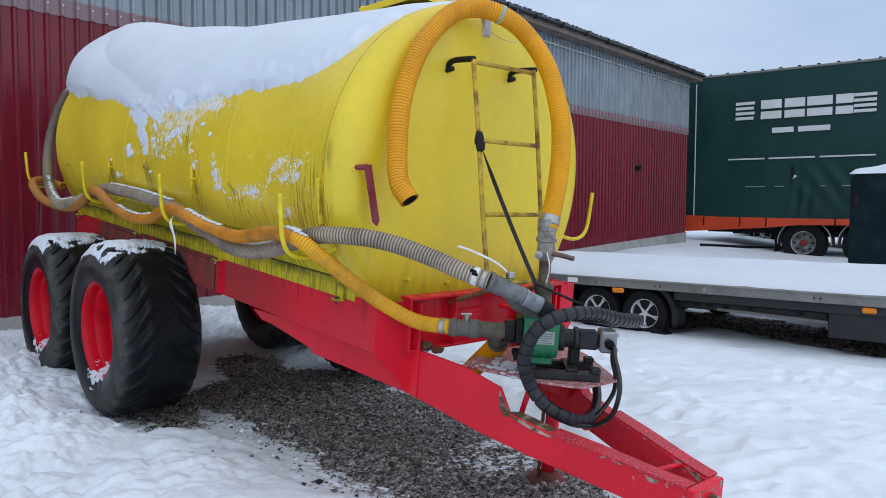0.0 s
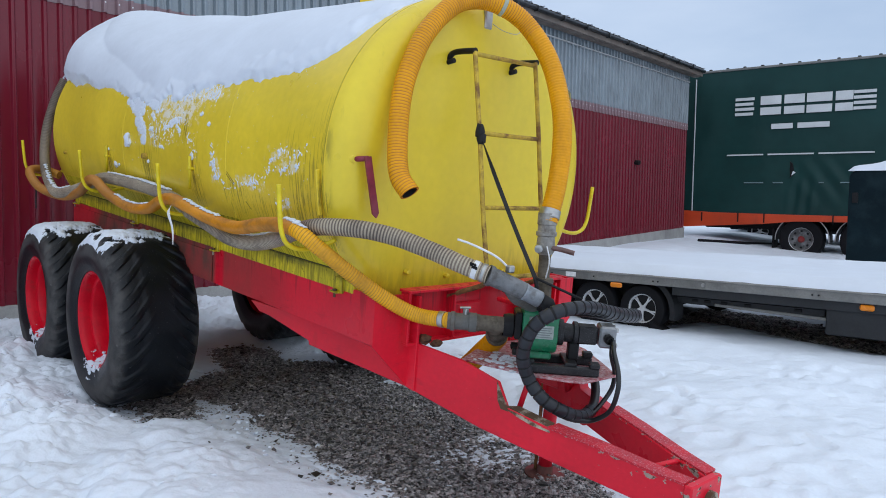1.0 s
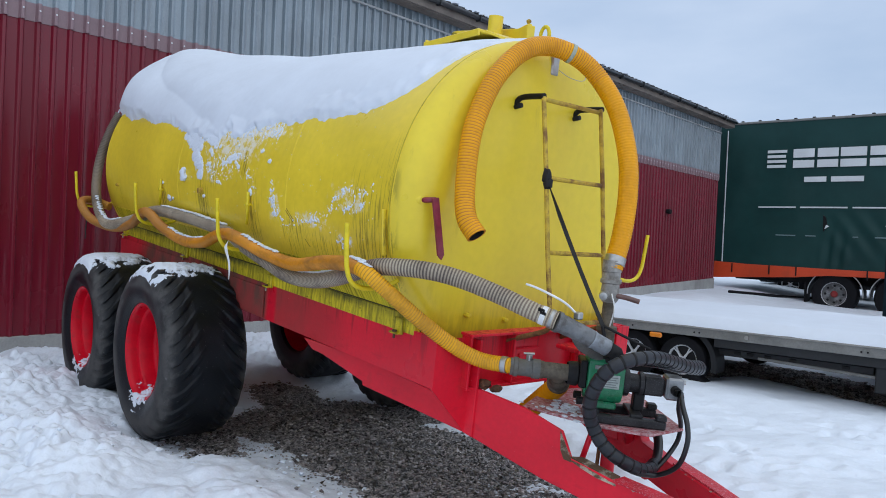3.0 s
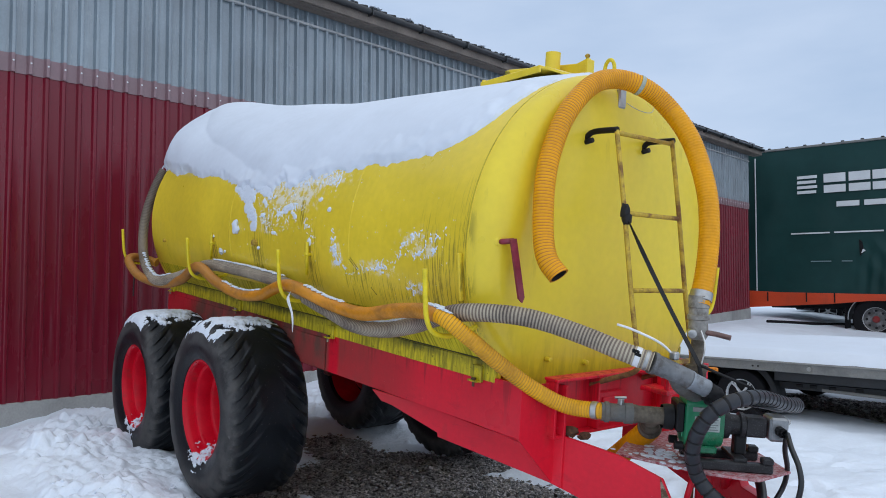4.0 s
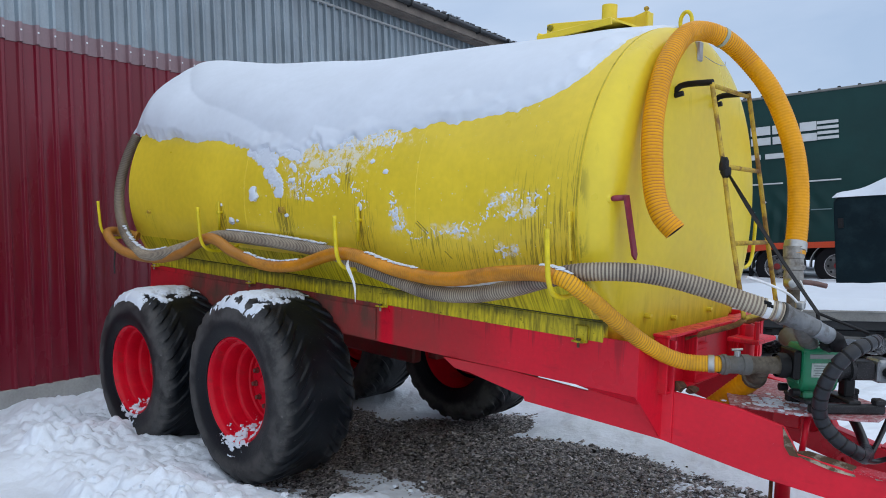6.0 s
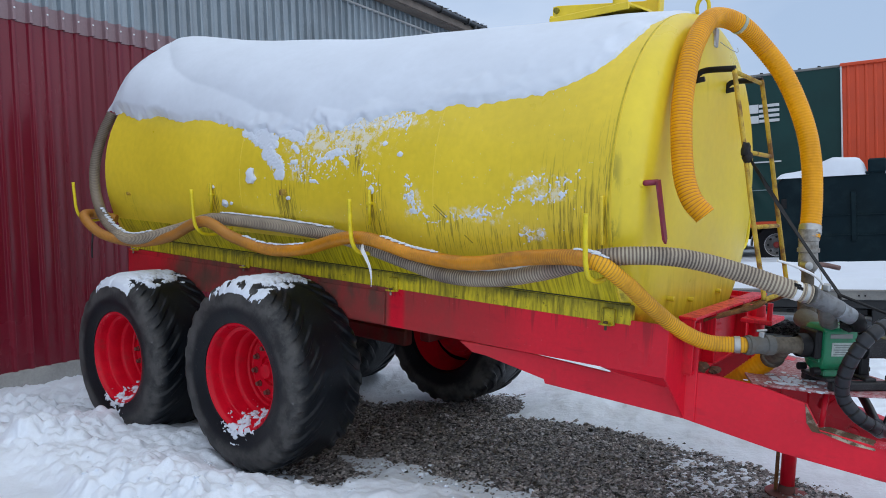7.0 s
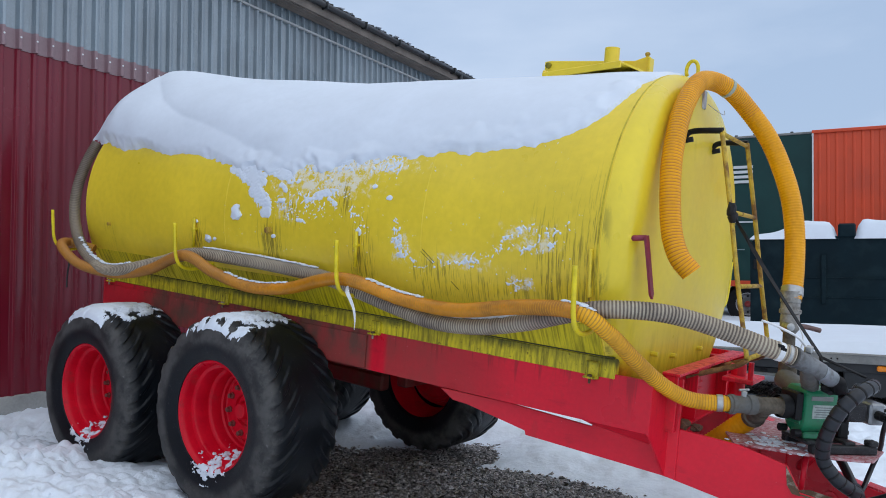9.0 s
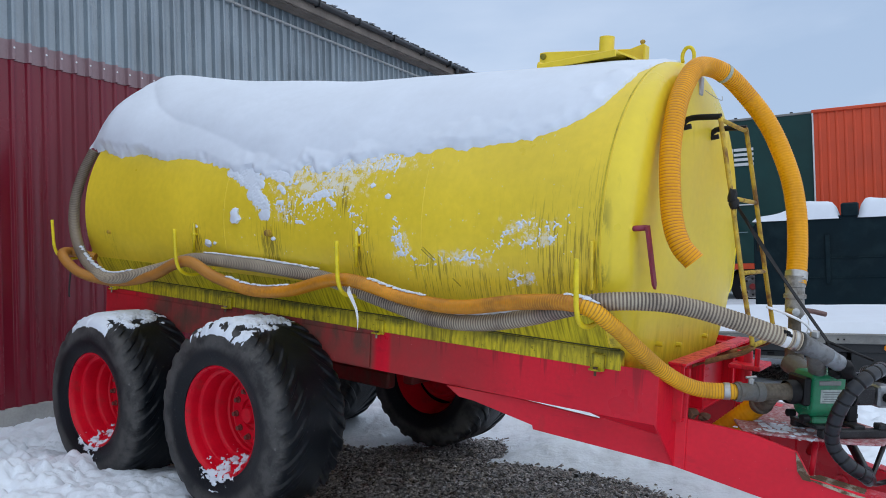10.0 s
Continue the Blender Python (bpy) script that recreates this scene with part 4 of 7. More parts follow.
TX0, TX1, TY, TZ0, TZ1 = -6.80, -1.78, 17.0, 1.08, 4.2


def tarp_side():
    bm = B()
    cols, rows = 130, 60
    vs = []
    for j in range(rows + 1):
        for i in range(cols + 1):
            x, z = TX0 + (TX1 - TX0) * i / cols, TZ0 + (TZ1 - TZ0) * j / rows
            wob = 0.014 * noise.noise(Vector((x * 1.3, 0, z * 0.8))) + 0.020 * math.exp(-((x + 3.75) / 0.6) ** 2 - ((z - 1.75) / 0.45) ** 2) * math.sin(x * 15 + z * 11) + 0.016 * math.exp(-((x + 4.2) / 0.3) ** 2 - ((z - 1.45) / 0.45) ** 2) * math.sin(x * 26 - z * 3)
            vs.append(bm.verts.new((x, TY + wob, z)))
    for j in range(rows):
        for i in range(cols):
            k = j * (cols + 1) + i
            bm.faces.new((vs[k], vs[k + 1], vs[k + cols + 2], vs[k + cols + 1])).smooth = True
    return bm


part("box_body", box(B(), ((TX0 + TX1) / 2, TY + 1.32, (TZ0 + TZ1) / 2), (TX1 - TX0, 2.5, TZ1 - TZ0 - 0.02), 0.02), TARP, lorry)
part("side_curtain", tarp_side(), TARP, lorry, "dark green tarpaulin side curtain")
part("roof_rail", box(B(), ((TX0 + TX1) / 2, TY + 0.02, TZ1 + 0.02), (TX1 - TX0 + 0.04, 0.09, 0.05), 0.01), ALUMINIUM, lorry, "grey roof rail")
clip = part("roof_clip", box(B(), (0, 0, 0), (0.06, 0.06, 0.035), 0.008), DARK_STEEL, lorry)
clip.location = (TX0 + 0.2, TY + 0.02, TZ1 + 0.055)
for k in range(1, 13):
    twin(clip, lorry, Matrix.Translation((TX0 + 0.2 + k * 0.37, TY + 0.02, TZ1 + 0.055)))
part("corner_strip", box(B(), (TX0 + 0.27, TY - 0.03, 2.6), (0.022, 0.02, 2.95), 0.004), TARP_MARK, lorry, "white corner strip")
part("corner_post", box(B(), (TX0 - 0.02, TY + 0.04, 2.63), (0.10, 0.12, 3.12), 0.02), TARP, lorry)


def lorry_print():
    """The lettering stands as plain blocks and bars."""
    z0, z1 = 3.20, 3.60
    for k in range(4):
        z = z0 + 0.04 + k * 0.107
        for x0, x1 in ((-5.65, -5.27 + 0.02 * (k % 2)), (-3.33, -2.93)):
            part("stripe", box(B(), ((x0 + x1) / 2, TY - 0.022, z), (x1 - x0, 0.012, 0.062), 0.002), TARP_MARK, lorry)
    for x0, x1 in ((-5.12, -4.70), (-4.64, -4.24), (-4.20, -3.72), (-3.66, -3.34)):
        for b0, b1 in ((0, 0.40), (0.54, 1)):
            bm = box(B(), ((x0 + x1) / 2, TY - 0.022, z0 + (b0 + b1) / 2 * (z1 - z0)), (x1 - x0, 0.012, (b1 - b0) * (z1 - z0)), 0.003)
            part("print_block", bm, TARP_MARK, lorry, "pale printed block")
    for x0, x1 in ((-4.88, -4.45), (-4.36, -3.75)):
        part("text_bar", box(B(), ((x0 + x1) / 2, TY - 0.022, 2.95), (x1 - x0, 0.012, 0.11), 0.002), TARP_MARK, lorry, "pale bar of lettering")
    for x0, x1 in ((-5.79, -5.02), (-4.93, -4.02), (-3.93, -2.91)):
        part("seam_line", box(B(), ((x0 + x1) / 2, TY - 0.028, 2.36), (x1 - x0, 0.014, 0.030), 0.002), TARP_MARK, lorry)
    for x0, x1 in ((-5.4, -5.0), (-4.8, -4.6), (-3.9, -3.8), (-3.5, -3.1)):
        part("seam_line", box(B(), ((x0 + x1) / 2, TY - 0.028, 1.76), (x1 - x0, 0.014, 0.022), 0.002), TARP_FAINT, lorry)
    bm = prism(B(), [(-4.46, TY - 0.035, 1.86), (-4.38, TY - 0.03, 1.95), (-4.42, TY - 0.035, 2.16), (-4.47, TY - 0.03, 2.2)], (0, 0.03, 0))
    part("curtain_tear", bm, BLACK_IRON, lorry, "dark slit in the curtain")
    part("torn_flap", prism(B(), [(-4.43, TY - 0.05, 1.91), (-4.35, TY - 0.04, 1.97), (-4.40, TY - 0.05, 2.0)], (0, 0.02, 0)), TARP_MARK, lorry)


lorry_print()
bm = prism(B(), [(TX0, TY - 0.025, 1.135), (-6.0, TY - 0.025, 1.10), (-4.4, TY - 0.025, 1.085), (-2.4, TY - 0.025, 1.08), (-2.4, TY - 0.025, 0.965), (-4.3, TY - 0.025, 0.945), (-5.0, TY - 0.025, 0.87), (TX0, TY - 0.025, 0.755)],
           (0, 0.14, 0), 0.006)
part("side_beam", bm, ORANGE_STEEL, lorry, "orange steel side beam")
for x in (-6.3, -5.5, -4.95, -3.6):
    part("beam_strap", box(B(), (x, TY - 0.03, 1.0), (0.025, 0.02, 0.2), 0.003), BLACK_IRON, lorry)
part("chassis", box(B(), (-4.0, TY + 1.2, 0.85), (5.0, 0.9, 0.22), 0.02), DARK_STEEL, lorry)
for x in (-4.22, -3.05):
    w = disc_wheel("wheel", lorry, (x, TY + 0.22, 0.57), 0.44, 0.30, 0.25, RUBBER_PLAIN, ALLOY, "grey steel lorry wheel", 0)
    part("wheel_face", lathe(B(), [(-0.125, 0.235), (-0.10, 0.20), (-0.085, 0.15), (-0.10, 0.10), (-0.10, 0.0)], (x, TY + 0.22, 0.57), (0, 1, 0), 24), LORRY_DISC, w, "dark wheel disc")
    for k in range(8):
        a = 2 * math.pi * k / 8
        part("hand_hole", lathe(B(), [(-0.015, 0.026), (0.004, 0.026), (0.004, 0)], (x + 0.175 * math.cos(a), TY + 0.125, 0.57 + 0.175 * math.sin(a)), (0, -1, 0), 10), BLACK_IRON, w)
    part("red_hub", lathe(B(), [(-0.06, 0.075), (-0.12, 0.070), (-0.14, 0.045), (-0.14, 0)], (x, TY + 0.22, 0.57), (0, 1, 0), 14), RED_GRIMY, w, "rusty red hub")
    arc = [(x + 0.53 * math.cos(a), TY + 0.14, 0.57 + 0.50 * math.sin(a)) for a in np.linspace(math.pi * 1.02, -0.1, 14)]
    bm = B()
    for a, b in zip(arc[:-1], arc[1:]):
        a, b = Vector(a), Vector(b)
        prism(bm, [a, b, b * 1.0 + Vector((0, 0, 0.018)), a + Vector((0, 0, 0.018))], (0, 0.34, 0))
    part("mudguard", bm, DARK_STEEL, lorry, "black mudguard")
    part("mudguard_trim", tube(B(), bent(arc, 0.06), 0.012, 6), ALLOY, lorry)
part("mud_flap", box(B(), (-4.78, TY + 0.25, 0.52), (0.03, 0.34, 0.52), 0.005), RUBBER_PLAIN, lorry)
part("side_marker", box(B(), (TX0 - 0.03, TY - 0.04, 1.64), (0.09, 0.04, 0.05), 0.008), RIM_RED, lorry, "small red side marker")

orange_box = thing("orange_container", FAR_YARD, "bright orange ribbed steel container behind the yard", "container")
plan = ribbed_outline(52, 0.16, 0.014)
bm = prism(B(), [(TX1 + 0.02 + y, TY + 0.0 - x, TZ0 + 0.1) for x, y in plan] + [(TX1 + 0.02 + 52 * 0.16, TY + 2.4, TZ0 + 0.1), (TX1 + 0.02, TY + 2.4, TZ0 + 0.1)], (0, 0, 3.06))
part("container_body", bm, ORANGE_STEEL, orange_box)
part("top_rail", box(B(), (TX1 + 4.2, TY + 0.0, TZ1 + 0.03), (8.4, 0.1, 0.07), 0.01), ORANGE_STEEL, orange_box)
part("end_seam", box(B(), (TX1 + 0.02, TY - 0.03, 2.7), (0.03, 0.05, 3.0), 0.006), TARP_MARK, orange_box, "pale edge strip")
part("lower_beam", box(B(), (TX1 + 4.2, TY + 0.8, 0.75), (8.3, 1.6, 0.75), 0.02), DARK_STEEL, orange_box)

# ---- dark bin with snow ----
BX0, BX1, BY0, BY1, BZ0, BZ1 = -3.25, 3.4, 16.43, 17.75, 0.0, 2.02
bin_ = thing("tipper_bin", SITE, "dark teal steel bin with snow on its lid", "skip bin")
bm = prism(B(), [(BX0, BY0, BZ0), (BX0, BY0, BZ1 - 0.13), (BX0 + 0.10, BY0, BZ1 - 0.03), (BX0 + 0.4, BY0, BZ1), (BX1, BY0, BZ1 + 0.06), (BX1, BY0, BZ0)], (0, BY1 - BY0, 0), 0.015)
part("bin_body", bm, TEAL_BIN, bin_)
for z in (1.18, 0.78):
    part("rib", box(B(), ((BX0 + BX1) / 2 + 0.4, BY0 - 0.012, z), (BX1 - BX0 - 0.9, 0.024, 0.025), 0.005), TEAL_BIN, bin_)
part("post", box(B(), (-1.86, BY0 - 0.03, 1.15), (0.09, 0.06, 1.0), 0.01), TEAL_BIN, bin_)
part("lid_rib", box(B(), (-1.44, BY0 + 0.5, BZ1 + 0.12), (0.32, 1.1, 0.28), 0.03), TEAL_BIN, bin_)
part("latch", box(B(), (BX0 + 0.12, BY0 - 0.02, 1.45), (0.10, 0.05, 0.2), 0.01), BLACK_IRON, bin_)
bm = B()
for x0, x1, h in ((BX0 - 0.02, -1.59, 0.36), (-1.31, 3.3, 0.38)):
    cols = max(6, int((x1 - x0) / 0.08))
    rows = 12
    vs = []
    for j in range(rows + 1):
        for i in range(cols + 1):
            a, b = i / cols, j / rows
            x, y = x0 + (x1 - x0) * a, BY0 - 0.05 + (BY1 - BY0 + 0.05) * b
            e = min(a * (x1 - x0), (1 - a) * (x1 - x0), b * 1.2, 0.25) / 0.25
            swell = 0.30 + 0.70 * min(max((x - BX0 - 0.15) / 0.9, 0), 1) ** 1.5
            lift = h * swell * (1 - (1 - e) ** 2.5) * (1 + 0.18 * noise.noise(Vector((x * 2, y * 2, 3))))
            vs.append(bm.verts.new((x, y, BZ1 - 0.05 + (0.02 if e > 0 else 0) + lift)))
    for j in range(rows):
        for i in range(cols):
            k = j * (cols + 1) + i
            bm.faces.new((vs[k], vs[k + 1], vs[k + cols + 2], vs[k + cols + 1])).smooth = True
thing("snow_on_bin", SITE, "thick white snow heaped on the bin lid", "snow", kind="stuff", bm=bm, mats=SNOW)

# ---- parked car, mostly hidden behind the lorry ----
car = thing("parked_car", FAR_YARD @ Matrix.Translation((-4.74, 20.4, 0.26)), "dark parked car with silver alloy wheels", "car")
prof = [(-2.1, 0.35), (-2.15, 0.7), (-1.9, 0.95), (-1.2, 1.02), (-0.7, 1.42), (0.7, 1.45), (1.3, 1.05), (2.0, 0.95), (2.15, 0.6), (2.1, 0.3)]
part("car_body", prism(B(), [(x, 0, z) for x, z in prof], (0, 1.7, 0), 0.05), CAR_PAINT, car)
for x in (-1.3, 1.35):
    disc_wheel("wheel", car, (x, 0.08, 0.32), 0.32, 0.2, 0.22, RUBBER_PLAIN, ALLOY, "silver alloy wheel", 5)
    disc_wheel("wheel", car, (x, 1.62, 0.32), 0.32, 0.2, 0.22, RUBBER_PLAIN, ALLOY, "silver alloy wheel", 5)

# ---- flatbed car trailer ----
flat = thing("flatbed_trailer", SITE, "grey three-axle flatbed trailer under deep snow", "trailer")
FX0, FX1, FY0, FY1, DECK = -5.7, 2.6, 7.08, 9.55, 0.60
part("deck", box(B(), ((FX0 + FX1) / 2, (FY0 + FY1) / 2, DECK - 0.025), (FX1 - FX0, FY1 - FY0 - 0.06, 0.05), 0.005), DARK_STEEL, flat)
for y in (FY0, FY1):
    part("side_rail", prism(B(), [(FX0, y, DECK + 0.005), (FX1, y, DECK + 0.005), (FX1, y, DECK - 0.09), (FX0, y, DECK - 0.09)], (0, 0.035, 0), 0.006), ALUMINIUM, flat, "weathered aluminium side rail")
    part("rail_lip", box(B(), ((FX0 + FX1) / 2, y + 0.0, DECK - 0.008), (FX1 - FX0, 0.018, 0.012), 0.003), ALUMINIUM, flat)
part("side_skirt", box(B(), ((-2.92 + FX1) / 2, FY0 + 0.06, DECK - 0.13), (FX1 + 2.92, 0.05, 0.085), 0.006), PANEL_GREY, flat, "dark folded side skirt")
part("tool_box", box(B(), ((-1.55 + FX1) / 2 + 0.0, FY0 + 0.16, DECK - 0.24), (FX1 + 1.55, 0.2, 0.30), 0.01), PANEL_GREY, flat, "dark steel lower panel")
part("chassis_beam", box(B(), ((FX0 + FX1) / 2, FY0 + 0.35, DECK - 0.20), (FX1 - FX0 - 0.2, 0.08, 0.16), 0.008), DARK_STEEL, flat)
part("chassis_beam", box(B(), ((FX0 + FX1) / 2, FY1 - 0.35, DECK - 0.20), (FX1 - FX0 - 0.2, 0.08, 0.16), 0.008), DARK_STEEL, flat)
part("lower_rail", box(B(), (-2.26, FY0 + 0.20, 0.375), (1.36, 0.05, 0.065), 0.006), PANEL_GREY, flat, "grey slotted lower rail")
hole = part("rail_slot", box(B(), (0, 0, 0), (0.065, 0.012, 0.03), 0.005), BLACK_IRON, flat)
hole.location = (-2.74, FY0 + 0.172, 0.378)
for x in (-2.62, -2.46, -2.24, -1.80):
    twin(hole, flat, Matrix.Translation((x, FY0 + 0.172, 0.378)))
for x in (-4.31, -3.78, -3.25):
    disc_wheel("wheel", flat, (x, FY0 + 0.17, 0.255), 0.245, 0.17, 0.15, RUBBER_PLAIN, ALLOY, "silver five-spoke wheel", 5)
    disc_wheel("wheel", flat, (x, FY1 - 0.17, 0.255), 0.245, 0.17, 0.15, RUBBER_PLAIN, ALLOY, "silver five-spoke wheel", 5)
    part("axle", rod(B(), (x, FY0 + 0.2, 0.255), (x, FY1 - 0.2, 0.255), 0.03), DARK_STEEL, flat)
arc = [(-3.25 + r * math.cos(a), FY0 + 0.05, 0.24 + r * math.sin(a)) for r, sweep in ((0.31, np.linspace(1.5, -0.2, 12)), (0.36, np.linspace(-0.2, 1.5, 12))) for a in sweep]
bm = prism(B(), arc, (0, 0.22, 0))
part("mudguard", bm, DARK_STEEL, flat, "dark plastic mudguard")
for x in (-3.49, -1.23):
    part("marker_light", box(B(), (x, FY0 - 0.012 + (0.03 if x > -2 else 0), 0.482 - (0.0 if x < -2 else 0.006)), (0.13 if x < -2 else 0.11, 0.03, 0.05), 0.012), AMBER, flat, "amber side marker light")
part("rail_sticker", box(B(), (-4.02, FY0 - 0.004, DECK - 0.045), (0.12, 0.006, 0.05), 0.002), WHITE, flat, "small white sticker")
part("tie_ring", lathe(B(), [(0, 0.02), (0.012, 0.02), (0.012, 0.0)], (-2.6, FY0 - 0.004, DECK - 0.045), (0, -1, 0), 10), CHROME, flat)
for x in (-4.3, -4.25, -3.75, -3.1, -3.05, -1.65, -1.6):
    part("rail_bolt", lathe(B(), [(0, 0.009), (0.008, 0.008), (0.008, 0)], (x, FY0 - 0.002, DECK - 0.05), (0, -1, 0), 6), BLACK_IRON, flat)
bm = B()
cols, rows = 110, 34
vs = []
for j in range(rows + 1):
    for i in range(cols + 1):
        a, b = i / cols, j / rows
        x, y = FX0 + 0.02 + (FX1 - FX0 - 0.04) * a, FY0 + 0.012 + (FY1 - FY0 - 0.03) * b
        e = min(a * 8, (1 - a) * 8, b * 2.4, (1 - b) * 2.4, 0.12) / 0.12
        lift = 0.10 * (1 - (1 - e) ** 3) + 0.022 * noise.noise(Vector((x * 0.9, y * 0.9, 8))) * e + 0.008 * noise.noise(Vector((x * 5, y * 5, 2)))
        vs.append(bm.verts.new((x, y + 0.006 * noise.noise(Vector((x * 6, 0, 0))), DECK + 0.004 + max(lift, 0))))
for j in range(rows):
    for i in range(cols):
        k = j * (cols + 1) + i
        bm.faces.new((vs[k], vs[k + 1], vs[k + cols + 2], vs[k + cols + 1])).smooth = True
thing("snow_on_flatbed", SITE, "smooth deep white snow covering the flatbed deck", "snow", kind="stuff", bm=bm, mats=SNOW)
bm = prism(B(), [(-3.16, FY0 + 0.02, 0.03), (-2.90, FY0 + 0.02, 0.03), (-3.13, FY0 + 0.02, 0.15)], (0, 0.16, 0), 0.006)
thing("wheel_chock", SITE, "black wheel chock wedged against the flatbed wheel", "wheel chock", bm=bm, mats=RUBBER_PLAIN)
# Thin dark line on the far snow, placed to fit the camera's view.
bm = bar(B(), [(-7.13, 19.0, 0.35), (-6.78, 19.85, 0.30), (-6.48, 20.6, 0.25), (-6.25, 21.4, 0.21), (-6.05, 22.25, 0.18)], 0.04, 8)
thing("dark_pole", SITE, "long thin dark line on the snow behind the lorry", "pole", bm=bm, mats=RUBBER_PLAIN)
bm = box(B(), (-1.9, FY0 + 0.28, 0.335), (1.3, 0.22, 0.03), 0.004, Matrix.Rotation(0.03, 4, "Y"))
thing("loading_ramp", SITE, "narrow aluminium loading ramp stowed under the flatbed", "ramp", bm=bm, mats=ALUMINIUM)


# ---- slurry tanker ----
tanker = thing("slurry_tanker", TANKER, "yellow slurry tanker on a red two-axle frame, parked in snow", "tanker trailer")
TV, TW, TR, TREAR = 0.095, 1.65, 0.82, -4.11   # tank axis, radius, rear end


def on_tank(u, deg, lift=0.0):
    """A place on the tank's skin, deg from the top towards the near side."""
    a = radians(deg)
    return q(u, TV + (TR + lift) * math.sin(a), TW + (TR + lift) * math.cos(a))


axis0 = q(0, TV, TW)
prof = [(TREAR - 0.03, 0.0), (TREAR - 0.02, 0.5), (TREAR - 0.005, 0.74), (TREAR + 0.015, 0.79), (TREAR + 0.055, TR), (-2.4, TR), (-1.03, TR), (-0.115, TR)]
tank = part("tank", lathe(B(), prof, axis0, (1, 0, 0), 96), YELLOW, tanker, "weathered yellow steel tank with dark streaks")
# Added thin skins, no plates of their own: the darker lower band.
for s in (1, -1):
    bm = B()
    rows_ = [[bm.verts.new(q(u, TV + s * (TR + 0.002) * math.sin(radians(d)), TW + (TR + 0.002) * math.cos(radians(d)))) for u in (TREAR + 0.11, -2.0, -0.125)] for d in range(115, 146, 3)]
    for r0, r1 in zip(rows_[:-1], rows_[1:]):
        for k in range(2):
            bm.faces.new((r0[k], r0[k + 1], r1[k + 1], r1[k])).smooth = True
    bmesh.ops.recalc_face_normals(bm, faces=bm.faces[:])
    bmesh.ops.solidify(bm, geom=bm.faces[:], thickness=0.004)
    part("lower_shell", bm, BELLY, tanker, "darker streaked band laid over the lower tank")
prof = [(-0.115, TR), (-0.09, TR - 0.004), (-0.06, TR - 0.022), (-0.035, TR - 0.055), (-0.02, TR - 0.10), (-0.008, 0.55), (0.0, 0.3), (0.003, 0.0)]
part("tank_head", lathe(B(), prof, axis0, (1, 0, 0), 96), YELLOW_FACE, tanker, "smooth yellow dished front end")
for u in (-0.118, -1.03, -2.5):
    part("weld_seam", lathe(B(), [(-0.006, TR - 0.002), (0, TR + 0.0015), (0.006, TR - 0.002)], axis0 + Vector((u, 0, 0)), (1, 0, 0), 96), YELLOW, tanker)
# Thin darker ring drawn along the front weld.
part("seam_groove", lathe(B(), [(-0.005, TR - 0.001), (-0.003, TR + 0.0012), (0.003, TR + 0.0012), (0.005, TR - 0.001)], axis0 + Vector((-0.128, 0, 0)), (1, 0, 0), 96), SEAM_DARK, tanker, "dark line along the front seam")
for s in (1, -1):
    v = TV + s * (0.755 - TV)
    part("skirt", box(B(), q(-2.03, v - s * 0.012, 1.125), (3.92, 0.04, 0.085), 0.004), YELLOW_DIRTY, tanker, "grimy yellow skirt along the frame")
    # Shade in the skirt joint, put in as a thin black strip.
    part("skirt_flange", box(B(), q(-2.03, v - s * 0.0, 1.172), (3.90, 0.024, 0.006), 0.001), DARK_LINE, tanker, "black strip for the shaded skirt joint")
for u in (-0.17, -1.39, -2.62, -3.90):
    bm = box(B(), q(u, 0.770, 1.108), (0.062, 0.018, 0.072), 0.004)
    box(bm, q(u, 0.783, 1.078), (0.056, 0.04, 0.008), 0.002)
    c = part("hold_down_clip", bm, YELLOW_DIRTY, tanker, "yellow hold-down clip")
    part("bolt", lathe(B(), [(-0.022, 0.006), (0.006, 0.006), (0.006, 0.011), (0.015, 0.011), (0.015, 0)], q(u, 0.791, 1.075), (0, 0, 1), 6), BARE, c)
# lugs and stubs on the near side
for u, w in ((-2.77, 1.54), (-1.43, 1.55)):
    v = TV + math.sqrt(TR ** 2 - (w - TW) ** 2)
    bm = rod(B(), q(u, v + 0.012, w - 0.13), q(u, v + 0.018, w + 0.05), 0.009, 8)
    rod(bm, q(u, v - 0.02, w - 0.02), q(u, v + 0.03, w - 0.02), 0.010, 8)
    part("pipe_lug", bm, YELLOW_HOOK, tanker)
part("plug", lathe(B(), [(-0.02, 0.02), (0.02, 0.018), (0.025, 0)], q(-2.1, TV + TR, 1.56), (0, -1, 0), 10), RUST, tanker, "rusty plug")
part("plug", lathe(B(), [(-0.02, 0.014), (0.02, 0.012), (0.025, 0)], q(-3.75, TV + TR * 0.98, 1.49), (0, -1, 0), 10), RUST, tanker, "rusty plug")
part("edge_bracket", box(B(), on_tank(-0.15, 99, 0.010), (0.014, 0.022, 0.20), 0.004, Matrix.Rotation(0.12, 4, "X")), YELLOW, tanker)
for u0, w0, u1, w1 in ((-1.02, 1.545, -0.95, 1.490), (-1.03, 1.535, -0.96, 1.482), (-0.86, 1.41, -0.82, 1.375)):
    a0, a1 = (math.degrees(math.acos((w - TW) / TR)) for w in (w0, w1))
    part("scratch", rod(B(), on_tank(u0, a0, 0.0005), on_tank(u1, a1, 0.0005), 0.0014, 6), DARK_LINE, tanker)
# small studs low on the front end
for v in (0.52, 0.28, -0.1):
    part("stud", lathe(B(), [(-0.03, 0.012), (0.02, 0.012), (0.026, 0)], q(-0.005, v, 1.19 - 0.12 * (0.5 - abs(v - 0.1))), (1, 0, 0), 8), YELLOW_FACE, tanker)

